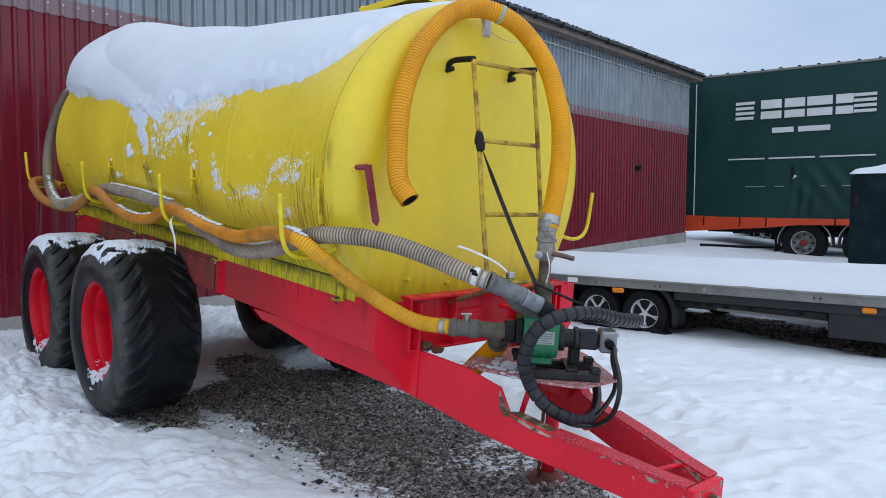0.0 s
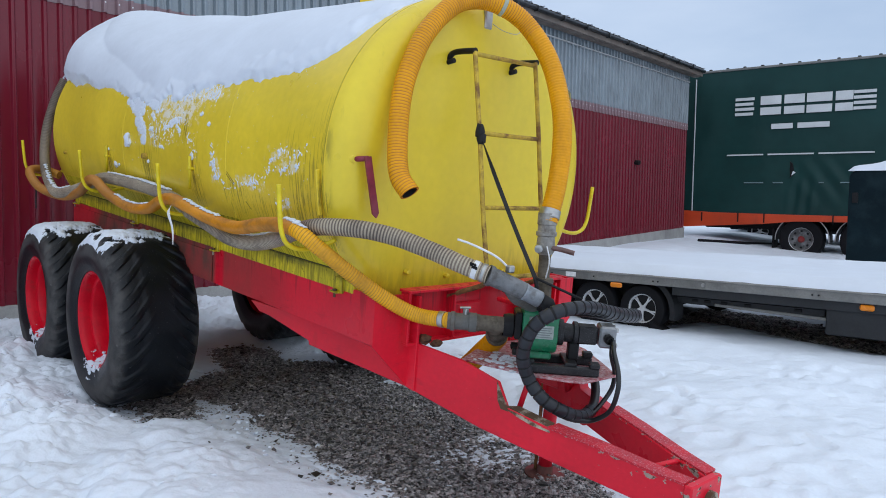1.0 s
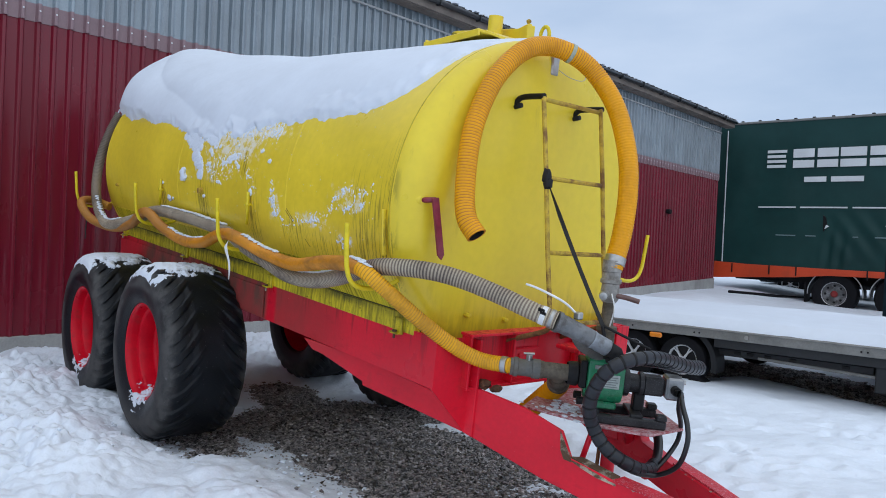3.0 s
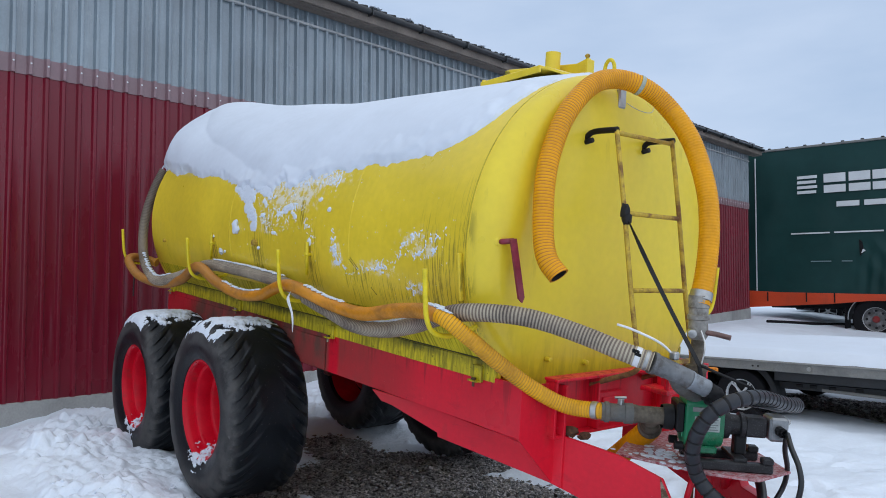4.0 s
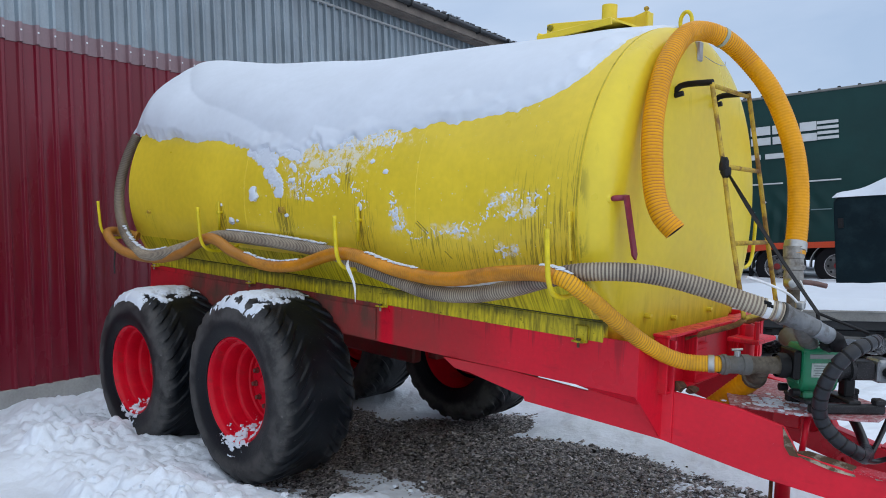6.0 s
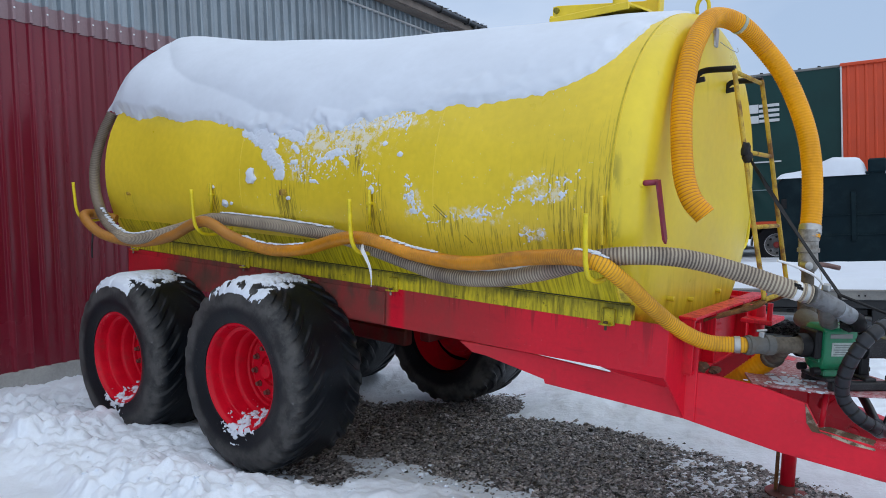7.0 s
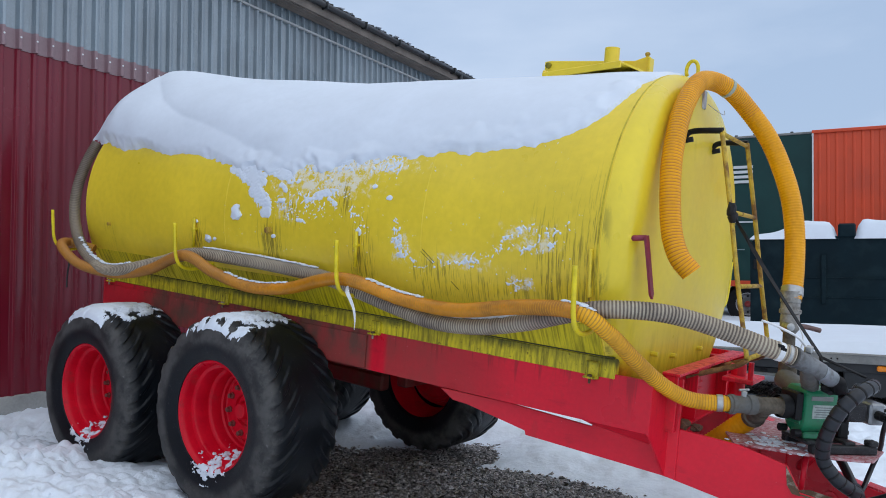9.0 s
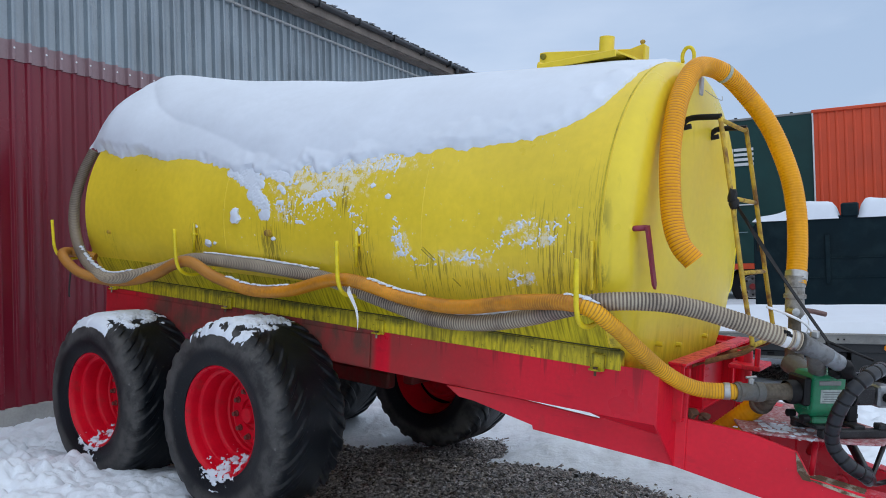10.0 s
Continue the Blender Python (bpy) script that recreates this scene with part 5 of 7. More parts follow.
# hatch on top
hatch = part("hatch_neck", lathe(B(), [(-0.1, 0.21), (0.045, 0.21), (0.045, 0.0)], q(-0.60, 0.06, 2.44), (0, 0, 1), 32), YELLOW, tanker, "yellow filler hatch")
tilt = Matrix.Rotation(-0.085, 4, "Y")
bm = box(B(), q(-0.588, 0.07, 2.502), (0.43, 0.46, 0.018), 0.005, tilt)
box(bm, q(-0.588, 0.296, 2.494), (0.43, 0.012, 0.034), 0.003, tilt)
part("hatch_lid", bm, YELLOW, hatch, "flat yellow hatch lid")
bm = prism(B(), [q(-0.378, 0.26, 2.518), q(-0.378, 0.00, 2.518), q(-0.318, 0.03, 2.494), q(-0.318, 0.21, 2.494)], (0, 0, 0.012))
part("lid_tab", bm, YELLOW, hatch)
bm = prism(B(), [q(-0.985, -0.04, 2.545), q(-0.985, -0.04, 2.634), q(-0.95, -0.04, 2.637), q(-0.63, -0.04, 2.617), q(-0.45, -0.04, 2.606), q(-0.385, -0.04, 2.624), q(-0.368, -0.04, 2.624),
                 q(-0.368, -0.04, 2.535), q(-0.45, -0.04, 2.535), q(-0.63, -0.04, 2.535)], (0, 0.022, 0), 0.003)
part("hatch_arm", bm, YELLOW, hatch, "yellow hatch arm")
part("arm_bolt", lathe(B(), [(0, 0.018), (0.014, 0.016), (0.016, 0)], q(-0.957, -0.038, 2.61), (0, -1, 0), 8), YELLOW_DIRTY, hatch)
part("hinge_end", box(B(), q(-0.80, 0.10, 2.482), (0.016, 0.38, 0.05), 0.004), YELLOW, hatch)
part("vent_pipe", lathe(B(), [(0, 0.039), (0.115, 0.039), (0.115, 0.033), (0.02, 0.033)], q(-0.545, 0.035, 2.545), (0, 0, 1), 20), YELLOW, hatch, "short open yellow vent pipe")
part("arm_flange", box(B(), q(-0.362, -0.045, 2.572), (0.014, 0.055, 0.085), 0.003), YELLOW, hatch)
bm = rod(B(), q(-0.385, -0.05, 2.60), q(-0.385, -0.05, 2.634), 0.008)
blob(bm, q(-0.385, -0.05, 2.638), (0.014, 0.014, 0.012), 1, 0.1)
part("latch_nut", bm, RUST, hatch)
# lifting eye at the front of the top
bm = B()
ring = [q(-0.075 + 0.028 * math.cos(a), 0.147, 2.495 + 0.045 * math.sin(a)) for a in np.linspace(-0.6, math.pi + 0.6, 14)]
tube(bm, ring, 0.009, 8)
part("lifting_eye", bm, YELLOW_HOOK, tanker)
bm = box(B(), q(-0.025, 0.115, 2.36), (0.03, 0.05, 0.09), 0.006)
part("face_bracket", bm, CHROME, tanker, "small galvanised bracket")
bm = bar(B(), [q(0.0, 0.10, 2.34), q(0.03, 0.07, 2.315), q(0.045, 0.01, 2.305), q(0.04, -0.04, 2.315), q(0.03, -0.06, 2.335)], 0.0018, 6)
part("loose_wire", bm, CHROME, tanker)

# red lever on the front end
bm = lathe(B(), [(-0.02, 0.028), (0.012, 0.028), (0.022, 0.016)], q(-0.045, 0.825, 1.674), (1, -0.0, 0), 12)
part("lever_boss", bm, YELLOW_FACE, tanker)
part("lever_shaft", rod(B(), q(-0.045, 0.825, 1.674), q(0.025, 0.795, 1.682), 0.012), MAROON, tanker)
a, b = q(0.02, 0.797, 1.69), q(0.05, 0.757, 1.435)
d = (b - a).normalized()
s = d.cross(Vector((1, 0, 0))).normalized() * 0.016
bm = prism(B(), [a - s, a + s, b + s - d * 0.02, b, b - s - d * 0.02], (0.010, 0, 0))
part("lever", bm, MAROON, tanker, "maroon flat steel lever")


# hose hooks
def hook(u, side=1):
    pts = [(0.79, 1.345), (0.88, 1.305), (0.99, 1.285), (1.07, 1.305), (1.105, 1.36), (1.118, 1.45), (1.128, 1.555)]
    bm = bar(B(), [q(u, TV + side * (v - TV), w + (0.03 if side < 0 else 0)) for v, w in pts], 0.0105, 8)
    return part("hose_hook", bm, YELLOW_HOOK, tanker, "bent yellow hose hook")


for u in (-0.115, -1.37, -2.67, -4.09):
    hook(u)
hook(-0.11, -1)
hook(-2.67, -1)

# frame rails
for s in (1, -1):
    v = TV + s * (0.76 - TV)
    into = s * 0.014
    bm = prism(B(), [q(-4.02, v, 1.078), q(0.086, v, 1.105), q(0.086, v, 0.888), q(-4.02, v, 0.868)], q(0, -into, 0) - q(0, 0, 0))
    rail = part("side_rail", bm, RED, tanker, "red steel channel side rail")
    part("top_flange", box(B(), q(-1.97, v - s * 0.061, 1.072), (4.08, 0.09, 0.014)), RED, rail)
    part("bottom_flange", box(B(), q(-2.51, v - s * 0.061, 0.886), (3.0, 0.09, 0.010)), RED, rail)
    part("axle_plate", prism(B(), [q(-4.0, v + s * 0.004, 1.05), q(-1.45, v + s * 0.004, 1.06), q(-1.45, v + s * 0.004, 0.89), q(-4.0, v + s * 0.004, 0.86)], q(0, s * 0.006, 0)),
         RED, tanker, "muddy red plate above the wheels")
    # gusset at the front corner
    g = lambda u, vv, w: q(u, TV + s * (vv - TV), w)
    bm = prism(B(), [g(0.085, 0.764, 1.105), g(0.098, 0.566, 1.105), g(0.098, 0.566, 0.680), g(0.085, 0.764, 0.884)], (0.010, 0, 0))
    part("corner_strip", prism(B(), [g(0.096, 0.574, 1.10), g(0.150, 0.562, 1.10), g(0.150, 0.562, 0.672), g(0.096, 0.574, 0.684)], g(0, TV - 0.014, 0) - g(0, TV, 0), 0.002), RED, tanker)
    part("closing_plate", prism(B(), [g(-0.212, 0.757, 0.888), g(0.084, 0.757, 0.888), g(0.086, 0.568, 0.792), g(-0.212, 0.634, 0.842)], (0, 0, 0.006)), RED, tanker, "red closing plate under the rail")
    part("corner_gusset", bm, RED, tanker)
for u in (-3.9, -2.75, -1.4):
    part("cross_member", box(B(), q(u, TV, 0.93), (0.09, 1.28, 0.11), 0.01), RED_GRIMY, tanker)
for u in (-3.2, -2.0, -0.9):
    a0 = math.acos(0.62 / TR)
    pts = [q(u, TV + (TR + 0.004) * math.sin(a), TW - (TR + 0.004) * math.cos(a)) for a in np.linspace(-a0, a0, 15)]
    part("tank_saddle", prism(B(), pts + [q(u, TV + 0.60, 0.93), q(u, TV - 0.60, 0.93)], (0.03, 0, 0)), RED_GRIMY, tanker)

# front cross plate, a shallow box
bm = box(B(), q(0.085, 0.10, 1.005), (0.012, 1.02, 0.24))
box(bm, q(0.115, 0.10, 1.122), (0.075, 1.04, 0.012), 0.002)
box(bm, q(0.11, 0.10, 0.885), (0.06, 1.02, 0.012), 0.002)
part("cross_plate", bm, RED, tanker, "red front cross plate")
for v in (0.61, 0.34, -0.12, -0.41):
    part("cross_rib", box(B(), q(0.115, v, 1.003), (0.06, 0.012, 0.225), 0.002), RED, tanker)
bm = box(B(), q(0.099, 0.22, 0.98), (0.015, 0.17, 0.12), 0.006)
box(bm, q(0.11, 0.22, 0.98), (0.012, 0.11, 0.07), 0.004)
part("socket_plate", bm, RED, tanker)

part("rust_lump", blob(blob(B(), q(0.15, 0.515, 0.905), (0.035, 0.03, 0.022), 2, 0.5), q(0.20, 0.49, 0.895), (0.025, 0.03, 0.015), 5, 0.5), RUST_SCALE, tanker, "lump of flaking rust and mud")

# drawbar
LB = lambda u: 0.584 - 0.22 * u
RBV = lambda u: -0.04 + 0.255 * (u - 0.824)
top = [(0.10, 0.905), (0.139, 0.888), (0.378, 0.866), (0.560, 0.818), (0.612, 0.720), (0.800, 0.690), (0.98, 0.674), (1.2, 0.647), (1.335, 0.636)]
bot = [(1.335, 0.50), (1.105, 0.526), (0.825, 0.556), (0.484, 0.60), (0.10, 0.678), (-0.097, 0.698), (-0.506, 0.738), (-0.51, 0.757), (-0.795, 0.829), (-0.869, 0.838), (-0.935, 0.884)]
lead = [(-0.62, 0.874), (-0.212, 0.832), (-0.208, 0.905)]
bm = prism(B(), [q(u, LB(u), w) for u, w in lead + top + bot], q(0, -0.014, 0), 0.002)
part("drawbar_beam", bm, RED, tanker, "red drawbar beam with a bent top edge")
ton = [(u, w) for u, w in top]
bm = prism(B(), [q(u, RBV(u), w) for u, w in [(-0.15, 0.86)] + ton + bot[:5] + [(-0.15, 0.70)]], q(0, 0.065, 0), 0.003)
part("drawbar_beam", bm, RED, tanker, "red drawbar beam")
# flanges on the beams' top edges
for f, s in ((LB, -1), (RBV, 1)):
    bm = B()
    for (u0, w0), (u1, w1) in zip(top[5:-1], top[6:]):
        prism(bm, [q(u0, f(u0) - s * 0.012, w0), q(u1, f(u1) - s * 0.012, w1), q(u1, f(u1) + s * 0.060, w1), q(u0, f(u0) + s * 0.060, w0)], (0, 0, 0.009))
    part("beam_flange", bm, RED_DUSTED, tanker, "frosted red beam flange")
# bent lip where the paint has come off
bm = B()
f = lambda u, out, w: q(u, LB(u) + out, w)
prism(bm, [f(0.556, 0.003, 0.818), f(0.566, 0.004, 0.742), f(0.588, 0.010, 0.712), f(0.618, 0.006, 0.708), f(0.612, -0.004, 0.722)], (0, 0.003, 0))
prism(bm, [f(0.604, 0.004, 0.716), f(0.66, 0.009, 0.700), f(0.73, 0.010, 0.682), f(0.806, 0.003, 0.672), f(0.802, -0.004, 0.692), f(0.70, -0.006, 0.708)], (0, 0.003, 0))
prism(bm, [f(0.600, -0.004, 0.722), f(0.804, -0.004, 0.692), f(0.800, -0.034, 0.700), f(0.640, -0.034, 0.726)], (0, 0, 0.004))
part("bent_lip", bm, BARE, tanker, "bent lip with bare scraped metal")
# tow end
bm = box(B(), q(1.352, 0.195, 0.568), (0.035, 0.215, 0.145), 0.006)
box(bm, q(1.25, 0.175, 0.515), (0.18, 0.16, 0.014), 0.003)
part("tow_end", bm, RED, tanker, "chipped red tow end plate")
part("tow_bush", lathe(B(), [(0, 0.035), (0.03, 0.035), (0.03, 0.02), (0, 0.02)], q(1.36, 0.175, 0.565), (1, 0, 0), 16), BARE, tanker)
part("cross_rod", rod(B(), q(1.17, 0.29, 0.635), q(1.22, 0.06, 0.64), 0.011), RED, tanker)
part("rope_eye", lathe(B(), [(-0.006, 0.028), (0.006, 0.028), (0.006, 0.012), (-0.006, 0.012)], q(0.66, RBV(0.66) + 0.07, 0.60), (0, 1, 0), 14, closed=True), RED, tanker)
# jack leg
jack = part("jack_leg", rod(B(), q(0.385, -0.12, 0.185), q(0.385, -0.12, 0.85), 0.034, 18), RED, tanker, "red tubular jack leg")
part("jack_foot", lathe(B(), [(0, 0.0), (0, 0.098), (0.009, 0.098), (0.011, 0.040), (0.05, 0.0365)], q(0.385, -0.12, 0.208), (0, 0, 1), 20), RED_GRIMY, jack)
part("jack_rod", rod(B(), q(0.338, -0.105, 0.222), q(0.338, -0.105, 0.80), 0.009, 8), RUST_BAR, jack, "thin rusty rod beside the jack leg")
part("jack_sleeve", box(B(), q(0.40, -0.12, 0.76), (0.12, 0.12, 0.18), 0.006), RED, jack)
part("brace", rod(B(), q(0.60, LB(0.6) - 0.09, 0.70), q(0.60, 0.30, 0.855), 0.012), RED, tanker)
part("brace", rod(B(), q(0.50, -0.10, 0.66), q(0.62, 0.10, 0.855), 0.022), RED, tanker)
# pump platform
deck = [(0.355, 0.48), (0.53, 0.425), (0.70, 0.365), (0.80, 0.30), (0.84, 0.262), (0.85, 0.05), (0.515, -0.17), (0.28, -0.22), (0.22, 0.20)]
bm = prism(B(), [q(u, v, 0.856) for u, v in deck], (0, 0, 0.010), 0.002)
part("pump_platform", bm, RED_FROST, tanker, "red platform plate crusted with frost")
bm = rod(B(), q(0.22, -0.02, 0.80), q(0.22, -0.02, 1.12), 0.035, 14)
box(bm, q(0.25, 0.0, 1.06), (0.14, 0.22, 0.02), 0.004)
rod(bm, q(0.30, 0.08, 1.05), q(0.30, 0.08, 1.15), 0.012)
part("pipe_stand", bm, RED, tanker, "red pipe stand behind the pump")

# ladder on the front end
ladder = part("ladder_stile", bar(B(), [q(0.15, 0.347, 2.175), q(0.218, 0.347, 1.83), q(0.278, 0.350, 1.51), q(0.335, 0.352, 1.24), q(0.34, 0.352, 1.20)], 0.0105, 8), RUST, tanker, "rusty yellow ladder stile")
part("ladder_stile", bar(B(), [q(0.155, -0.045, 2.175), q(0.222, -0.04, 1.83), q(0.283, -0.030, 1.51), q(0.335, -0.03, 1.24), q(0.34, -0.03, 1.20)], 0.0105, 8), RUST, tanker, "rusty yellow ladder stile")
for u, w in ((0.153, 2.165), (0.22, 1.825), (0.282, 1.505)):
    part("rung", rod(B(), q(u, 0.347, w), q(u, -0.04, w - 0.004), 0.010, 8), RUST, tanker)
for v in (0.338, -0.03):
    part("ladder_foot", bar(B(), [q(0.078, v, 1.07), q(0.19, v - 0.003, 1.118), q(0.30, v, 1.163), q(0.345, v + 0.012, 1.197)], 0.0115, 8), RUST_BAR, tanker, "rusty ladder foot")
part("rung", rod(B(), q(0.342, 0.352, 1.20), q(0.342, -0.03, 1.20), 0.011, 8), RUST, tanker)
for v in (0.347, -0.06):
    bm = bar(B(), [q(-0.012, v + 0.004, 2.140), q(-0.004, v + 0.004, 2.160), q(0.03, v, 2.177), q(0.155, v - 0.0, 2.178)], 0.0135, 8)
    part("ladder_arm", bm, BLACK_IRON, tanker, "black ladder bracket arm")
    part("arm_peg", rod(B(), q(-0.03, v + 0.012, 2.128), q(0.028, v + 0.006, 2.140), 0.012, 8), BLACK_IRON, tanker)


# wheels
def tanker_tyre():
    """A wide flotation tyre about the y axis, one skin: rounded carcass with slanted bars moulded into it."""
    around, bars = 364, 26
    ys = [0.19, 0.225, 0.246, 0.25, 0.247, 0.240, 0.231, 0.222, 0.212, 0.20, 0.188, 0.174, 0.16, 0.145, 0.13, 0.115, 0.10, 0.085, 0.07, 0.055, 0.04, 0.028, 0.014]
    rs = [0.285, 0.30, 0.36, 0.42, 0.447, 0.466, 0.481, 0.492, 0.500, 0.507, 0.512, 0.516, 0.519, 0.521, 0.5225, 0.5235, 0.5245, 0.525, 0.5255, 0.526, 0.526, 0.526, 0.526]
    rows = [(-y, r) for y, r in zip(ys, rs)] + [(0.0, 0.526)] + [(y, r) for y, r in zip(reversed(ys), reversed(rs))]
    bm = B()
    last = None
    for y, r in rows:
        size = abs(y)
        lean = np.interp(size, (0.0, 0.07, 0.14, 0.20, 0.25), (-0.02, 0.14, 0.30, 0.40, 0.44))
        tall = np.interp(size, (0.04, 0.08, 0.12, 0.19, 0.222, 0.238, 0.25), (0.0, 0.003, 0.010, 0.018, 0.013, 0.004, 0.0))
        tall *= r > 0.44
        half = np.interp(size, (0.03, 0.10, 0.20, 0.25), (0.17, 0.20, 0.27, 0.30))
        row = []
        for k in range(around):
            a = 2 * math.pi * k / around
            f = (a * bars / (2 * math.pi) + (0.5 if y < 0 else 0.0)) % 1.0
            edge = min(max((half + 0.05 - abs(f - 0.5)) / 0.10, 0), 1)
            rr = r - 0.004 * (tall > 0.004) + tall * edge * edge * (3 - 2 * edge)
            row.append(bm.verts.new((rr * math.cos(a - lean), y, rr * math.sin(a - lean))))
        if last:
            for k in range(around):
                bm.faces.new((last[k - 1], last[k], row[k], row[k - 1])).smooth = True
        last = row
    bmesh.ops.recalc_face_normals(bm, faces=bm.faces[:])
    return bm


def tanker_rim():
    """A deep-dished rim; its outer face looks to -y."""
    prof = [(-0.205, 0.300), (-0.218, 0.303), (-0.222, 0.292), (-0.212, 0.280), (-0.19, 0.274), (-0.155, 0.270), (-0.150, 0.252), (-0.142, 0.246), (-0.065, 0.243), (-0.060, 0.228), (-0.052, 0.222), (0.005, 0.217), (0.012, 0.206), (0.030, 0.203),
            (0.038, 0.19), (0.034, 0.178), (0.010, 0.168), (0.004, 0.160), (0.004, 0.09), (0.02, 0.085), (0.02, 0.0)]
    bm = lathe(B(), prof, (0, 0, 0), (0, 1, 0), 56)
    lathe(bm, [(0.0, 0.245), (0.12, 0.26), (0.2, 0.285)], (0, 0, 0), (0, 1, 0), 40)
    return bm


def hub_mesh():
    return lathe(B(), [(0.02, 0.068), (0.0, 0.066), (-0.004, 0.052), (-0.03, 0.048), (-0.04, 0.040), (-0.042, 0.0)], (0, 0, 0), (0, 1, 0), 24)


rim_me = None
for u, w in ((-2.11, 0.555), (-3.37, 0.445)):
    for v in (0.70, 2 * TV - 0.70):
        part("stub_axle", box(B(), q(u, v + (0.05 if v > TV else -0.05), w), (0.09, 0.36, 0.09), 0.01), RED_GRIMY, tanker)
    for v, facing in ((0.985, 0), (2 * TV - 0.985, 180)):
        at = Matrix.Translation(q(u, v, w)) @ Matrix.Rotation(radians(facing), 4, "Z") @ Matrix.Rotation(0.37 * u, 4, "Y")
        if rim_me is None:
            wheel = part("wheel", tanker_rim(), RIM_RED, tanker, "deep-dished red steel wheel")
            wheel.matrix_basis = at
            tyre = part("tyre", tanker_tyre(), RUBBER, wheel, "wide black tyre with slanted bars")
            hub = part("hub", hub_mesh(), RIM_RED, wheel)
            nut = part("wheel_nut", lathe(B(), [(0.004, 0.019), (-0.004, 0.019), (-0.006, 0.014), (-0.024, 0.013), (-0.028, 0.0)], (0, 0, 0), (0, 1, 0), 6), RED_GRIMY, wheel)
            nut.location = (0.132, 0, 0)
            rim_me = wheel
        else:
            wheel = twin(rim_me, tanker, at)
            tagged(wheel, "deep-dished red steel wheel")
            tagged(twin(tyre, wheel), "wide black tyre with slanted bars")
            twin(hub, wheel)
            twin(nut, wheel, Matrix.Translation((0.132, 0, 0)))
        for k in range(1, 10):
            a = 2 * math.pi * k / 10
            twin(nut, wheel, Matrix.Translation((0.132 * math.cos(a), 0, 0.132 * math.sin(a))))
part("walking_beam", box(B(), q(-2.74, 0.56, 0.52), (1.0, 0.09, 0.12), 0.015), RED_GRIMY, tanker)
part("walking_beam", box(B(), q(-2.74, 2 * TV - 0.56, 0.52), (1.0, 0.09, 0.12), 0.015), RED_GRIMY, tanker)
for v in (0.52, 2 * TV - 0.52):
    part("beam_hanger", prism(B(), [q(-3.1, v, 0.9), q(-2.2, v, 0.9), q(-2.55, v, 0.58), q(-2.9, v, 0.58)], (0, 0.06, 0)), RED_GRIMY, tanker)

# ---- hoses ----
ORANGE_LINE = [(-3.93, 0.90, 1.30), (-4.07, 1.0, 1.335), (-3.99, 1.10, 1.315), (-3.80, 1.075, 1.21), (-3.5, 1.0, 1.175), (-3.1, 1.0, 1.24), (-2.68, 1.045, 1.365), (-2.42, 1.02, 1.29),
               (-2.15, 0.985, 1.24), (-1.85, 0.985, 1.265), (-1.40, 1.045, 1.365), (-1.05, 0.985, 1.305), (-0.75, 0.985, 1.295), (-0.40, 1.02, 1.355), (-0.13, 1.045, 1.372),
               (-0.02, 0.97, 1.295), (0.04, 0.86, 1.20), (0.11, 0.72, 1.095), (0.20, 0.615, 1.035), (0.345, 0.545, 1.035)]
bm = B()
line = bent([q(*p) for p in ORANGE_LINE], 0.0040)
tube(bm, line, lambda i: 0.0310 if i % 3 == 0 else 0.0330, 14, slot=lambda i: 2 if i % 3 == 0 else (1 if line[i].x > -0.12 else 0))
orange_hose = thing("suction_hose", TANKER, "long orange ribbed suction hose laid over the tank hooks", "hose")
part("hose_body", bm, [TAN_HOSE, HOSE_FRONT, HOSE_GROOVE], orange_hose)
part("hose_clamp", tube(B(), line[-15:-8], 0.0355, 16), CHROME, orange_hose, "steel hose clamp")

GREY_LINE = [(-4.16, 0.80, 2.06), (-4.19, 0.86, 1.90), (-4.18, 0.92, 1.70), (-4.10, 0.965, 1.51), (-3.94, 1.0, 1.345), (-3.72, 1.02, 1.235), (-3.45, 1.03, 1.20), (-3.05, 0.97, 1.29), (-2.70, 0.965, 1.375),
             (-2.3, 0.925, 1.375), (-1.95, 0.92, 1.365), (-1.62, 0.93, 1.345), (-1.36, 0.955, 1.305), (-1.15, 0.935, 1.258), (-0.91, 0.93, 1.218), (-0.65, 0.94, 1.232), (-0.41, 0.955, 1.285),
             (-0.22, 0.97, 1.345), (-0.07, 0.955, 1.385), (0.10, 0.87, 1.396), (0.22, 0.78, 1.378), (0.36, 0.695, 1.338), (0.47, 0.64, 1.302), (0.565, 0.578, 1.272)]
grey_hose = thing("spiral_hose", TANKER, "pale grey spiral-ribbed hose strung along the tank to the pump", "hose")
bm = B()
line = bent([q(*p) for p in GREY_LINE], 0.0034)
tube(bm, line, lambda i: (0.0350, 0.0368, 0.0373, 0.0366)[i % 4], 16, slot=lambda i: 1 if i % 4 in (3, 0) else 0)
part("hose_body", bm, [GREY_RIB, GREY_GROOVE], grey_hose)
part("hose_clamp", tube(B(), line[-9:-4], 0.0390, 18), CHROME, grey_hose, "steel hose clamp")
i = len(line) - 17
m = part("paper_tag", tube(B(), line[i - 3:i + 4], 0.0380, 18), WHITE, grey_hose, "white tag with dark marks")
bm = B()
for k in range(7):
    for j in range(3):
        if (k * 3 + j * 2) % 5 < 3:
            p = line[i - 3 + k] + Vector((0.25, -0.55 - 0.25 * (j - 1), 0.45 + 0.3 * (j - 1))).normalized() * 0.0384
            box(bm, p, (0.006, 0.006, 0.012), 0.001)
part("tag_mark", bm, BLACK_IRON, m)

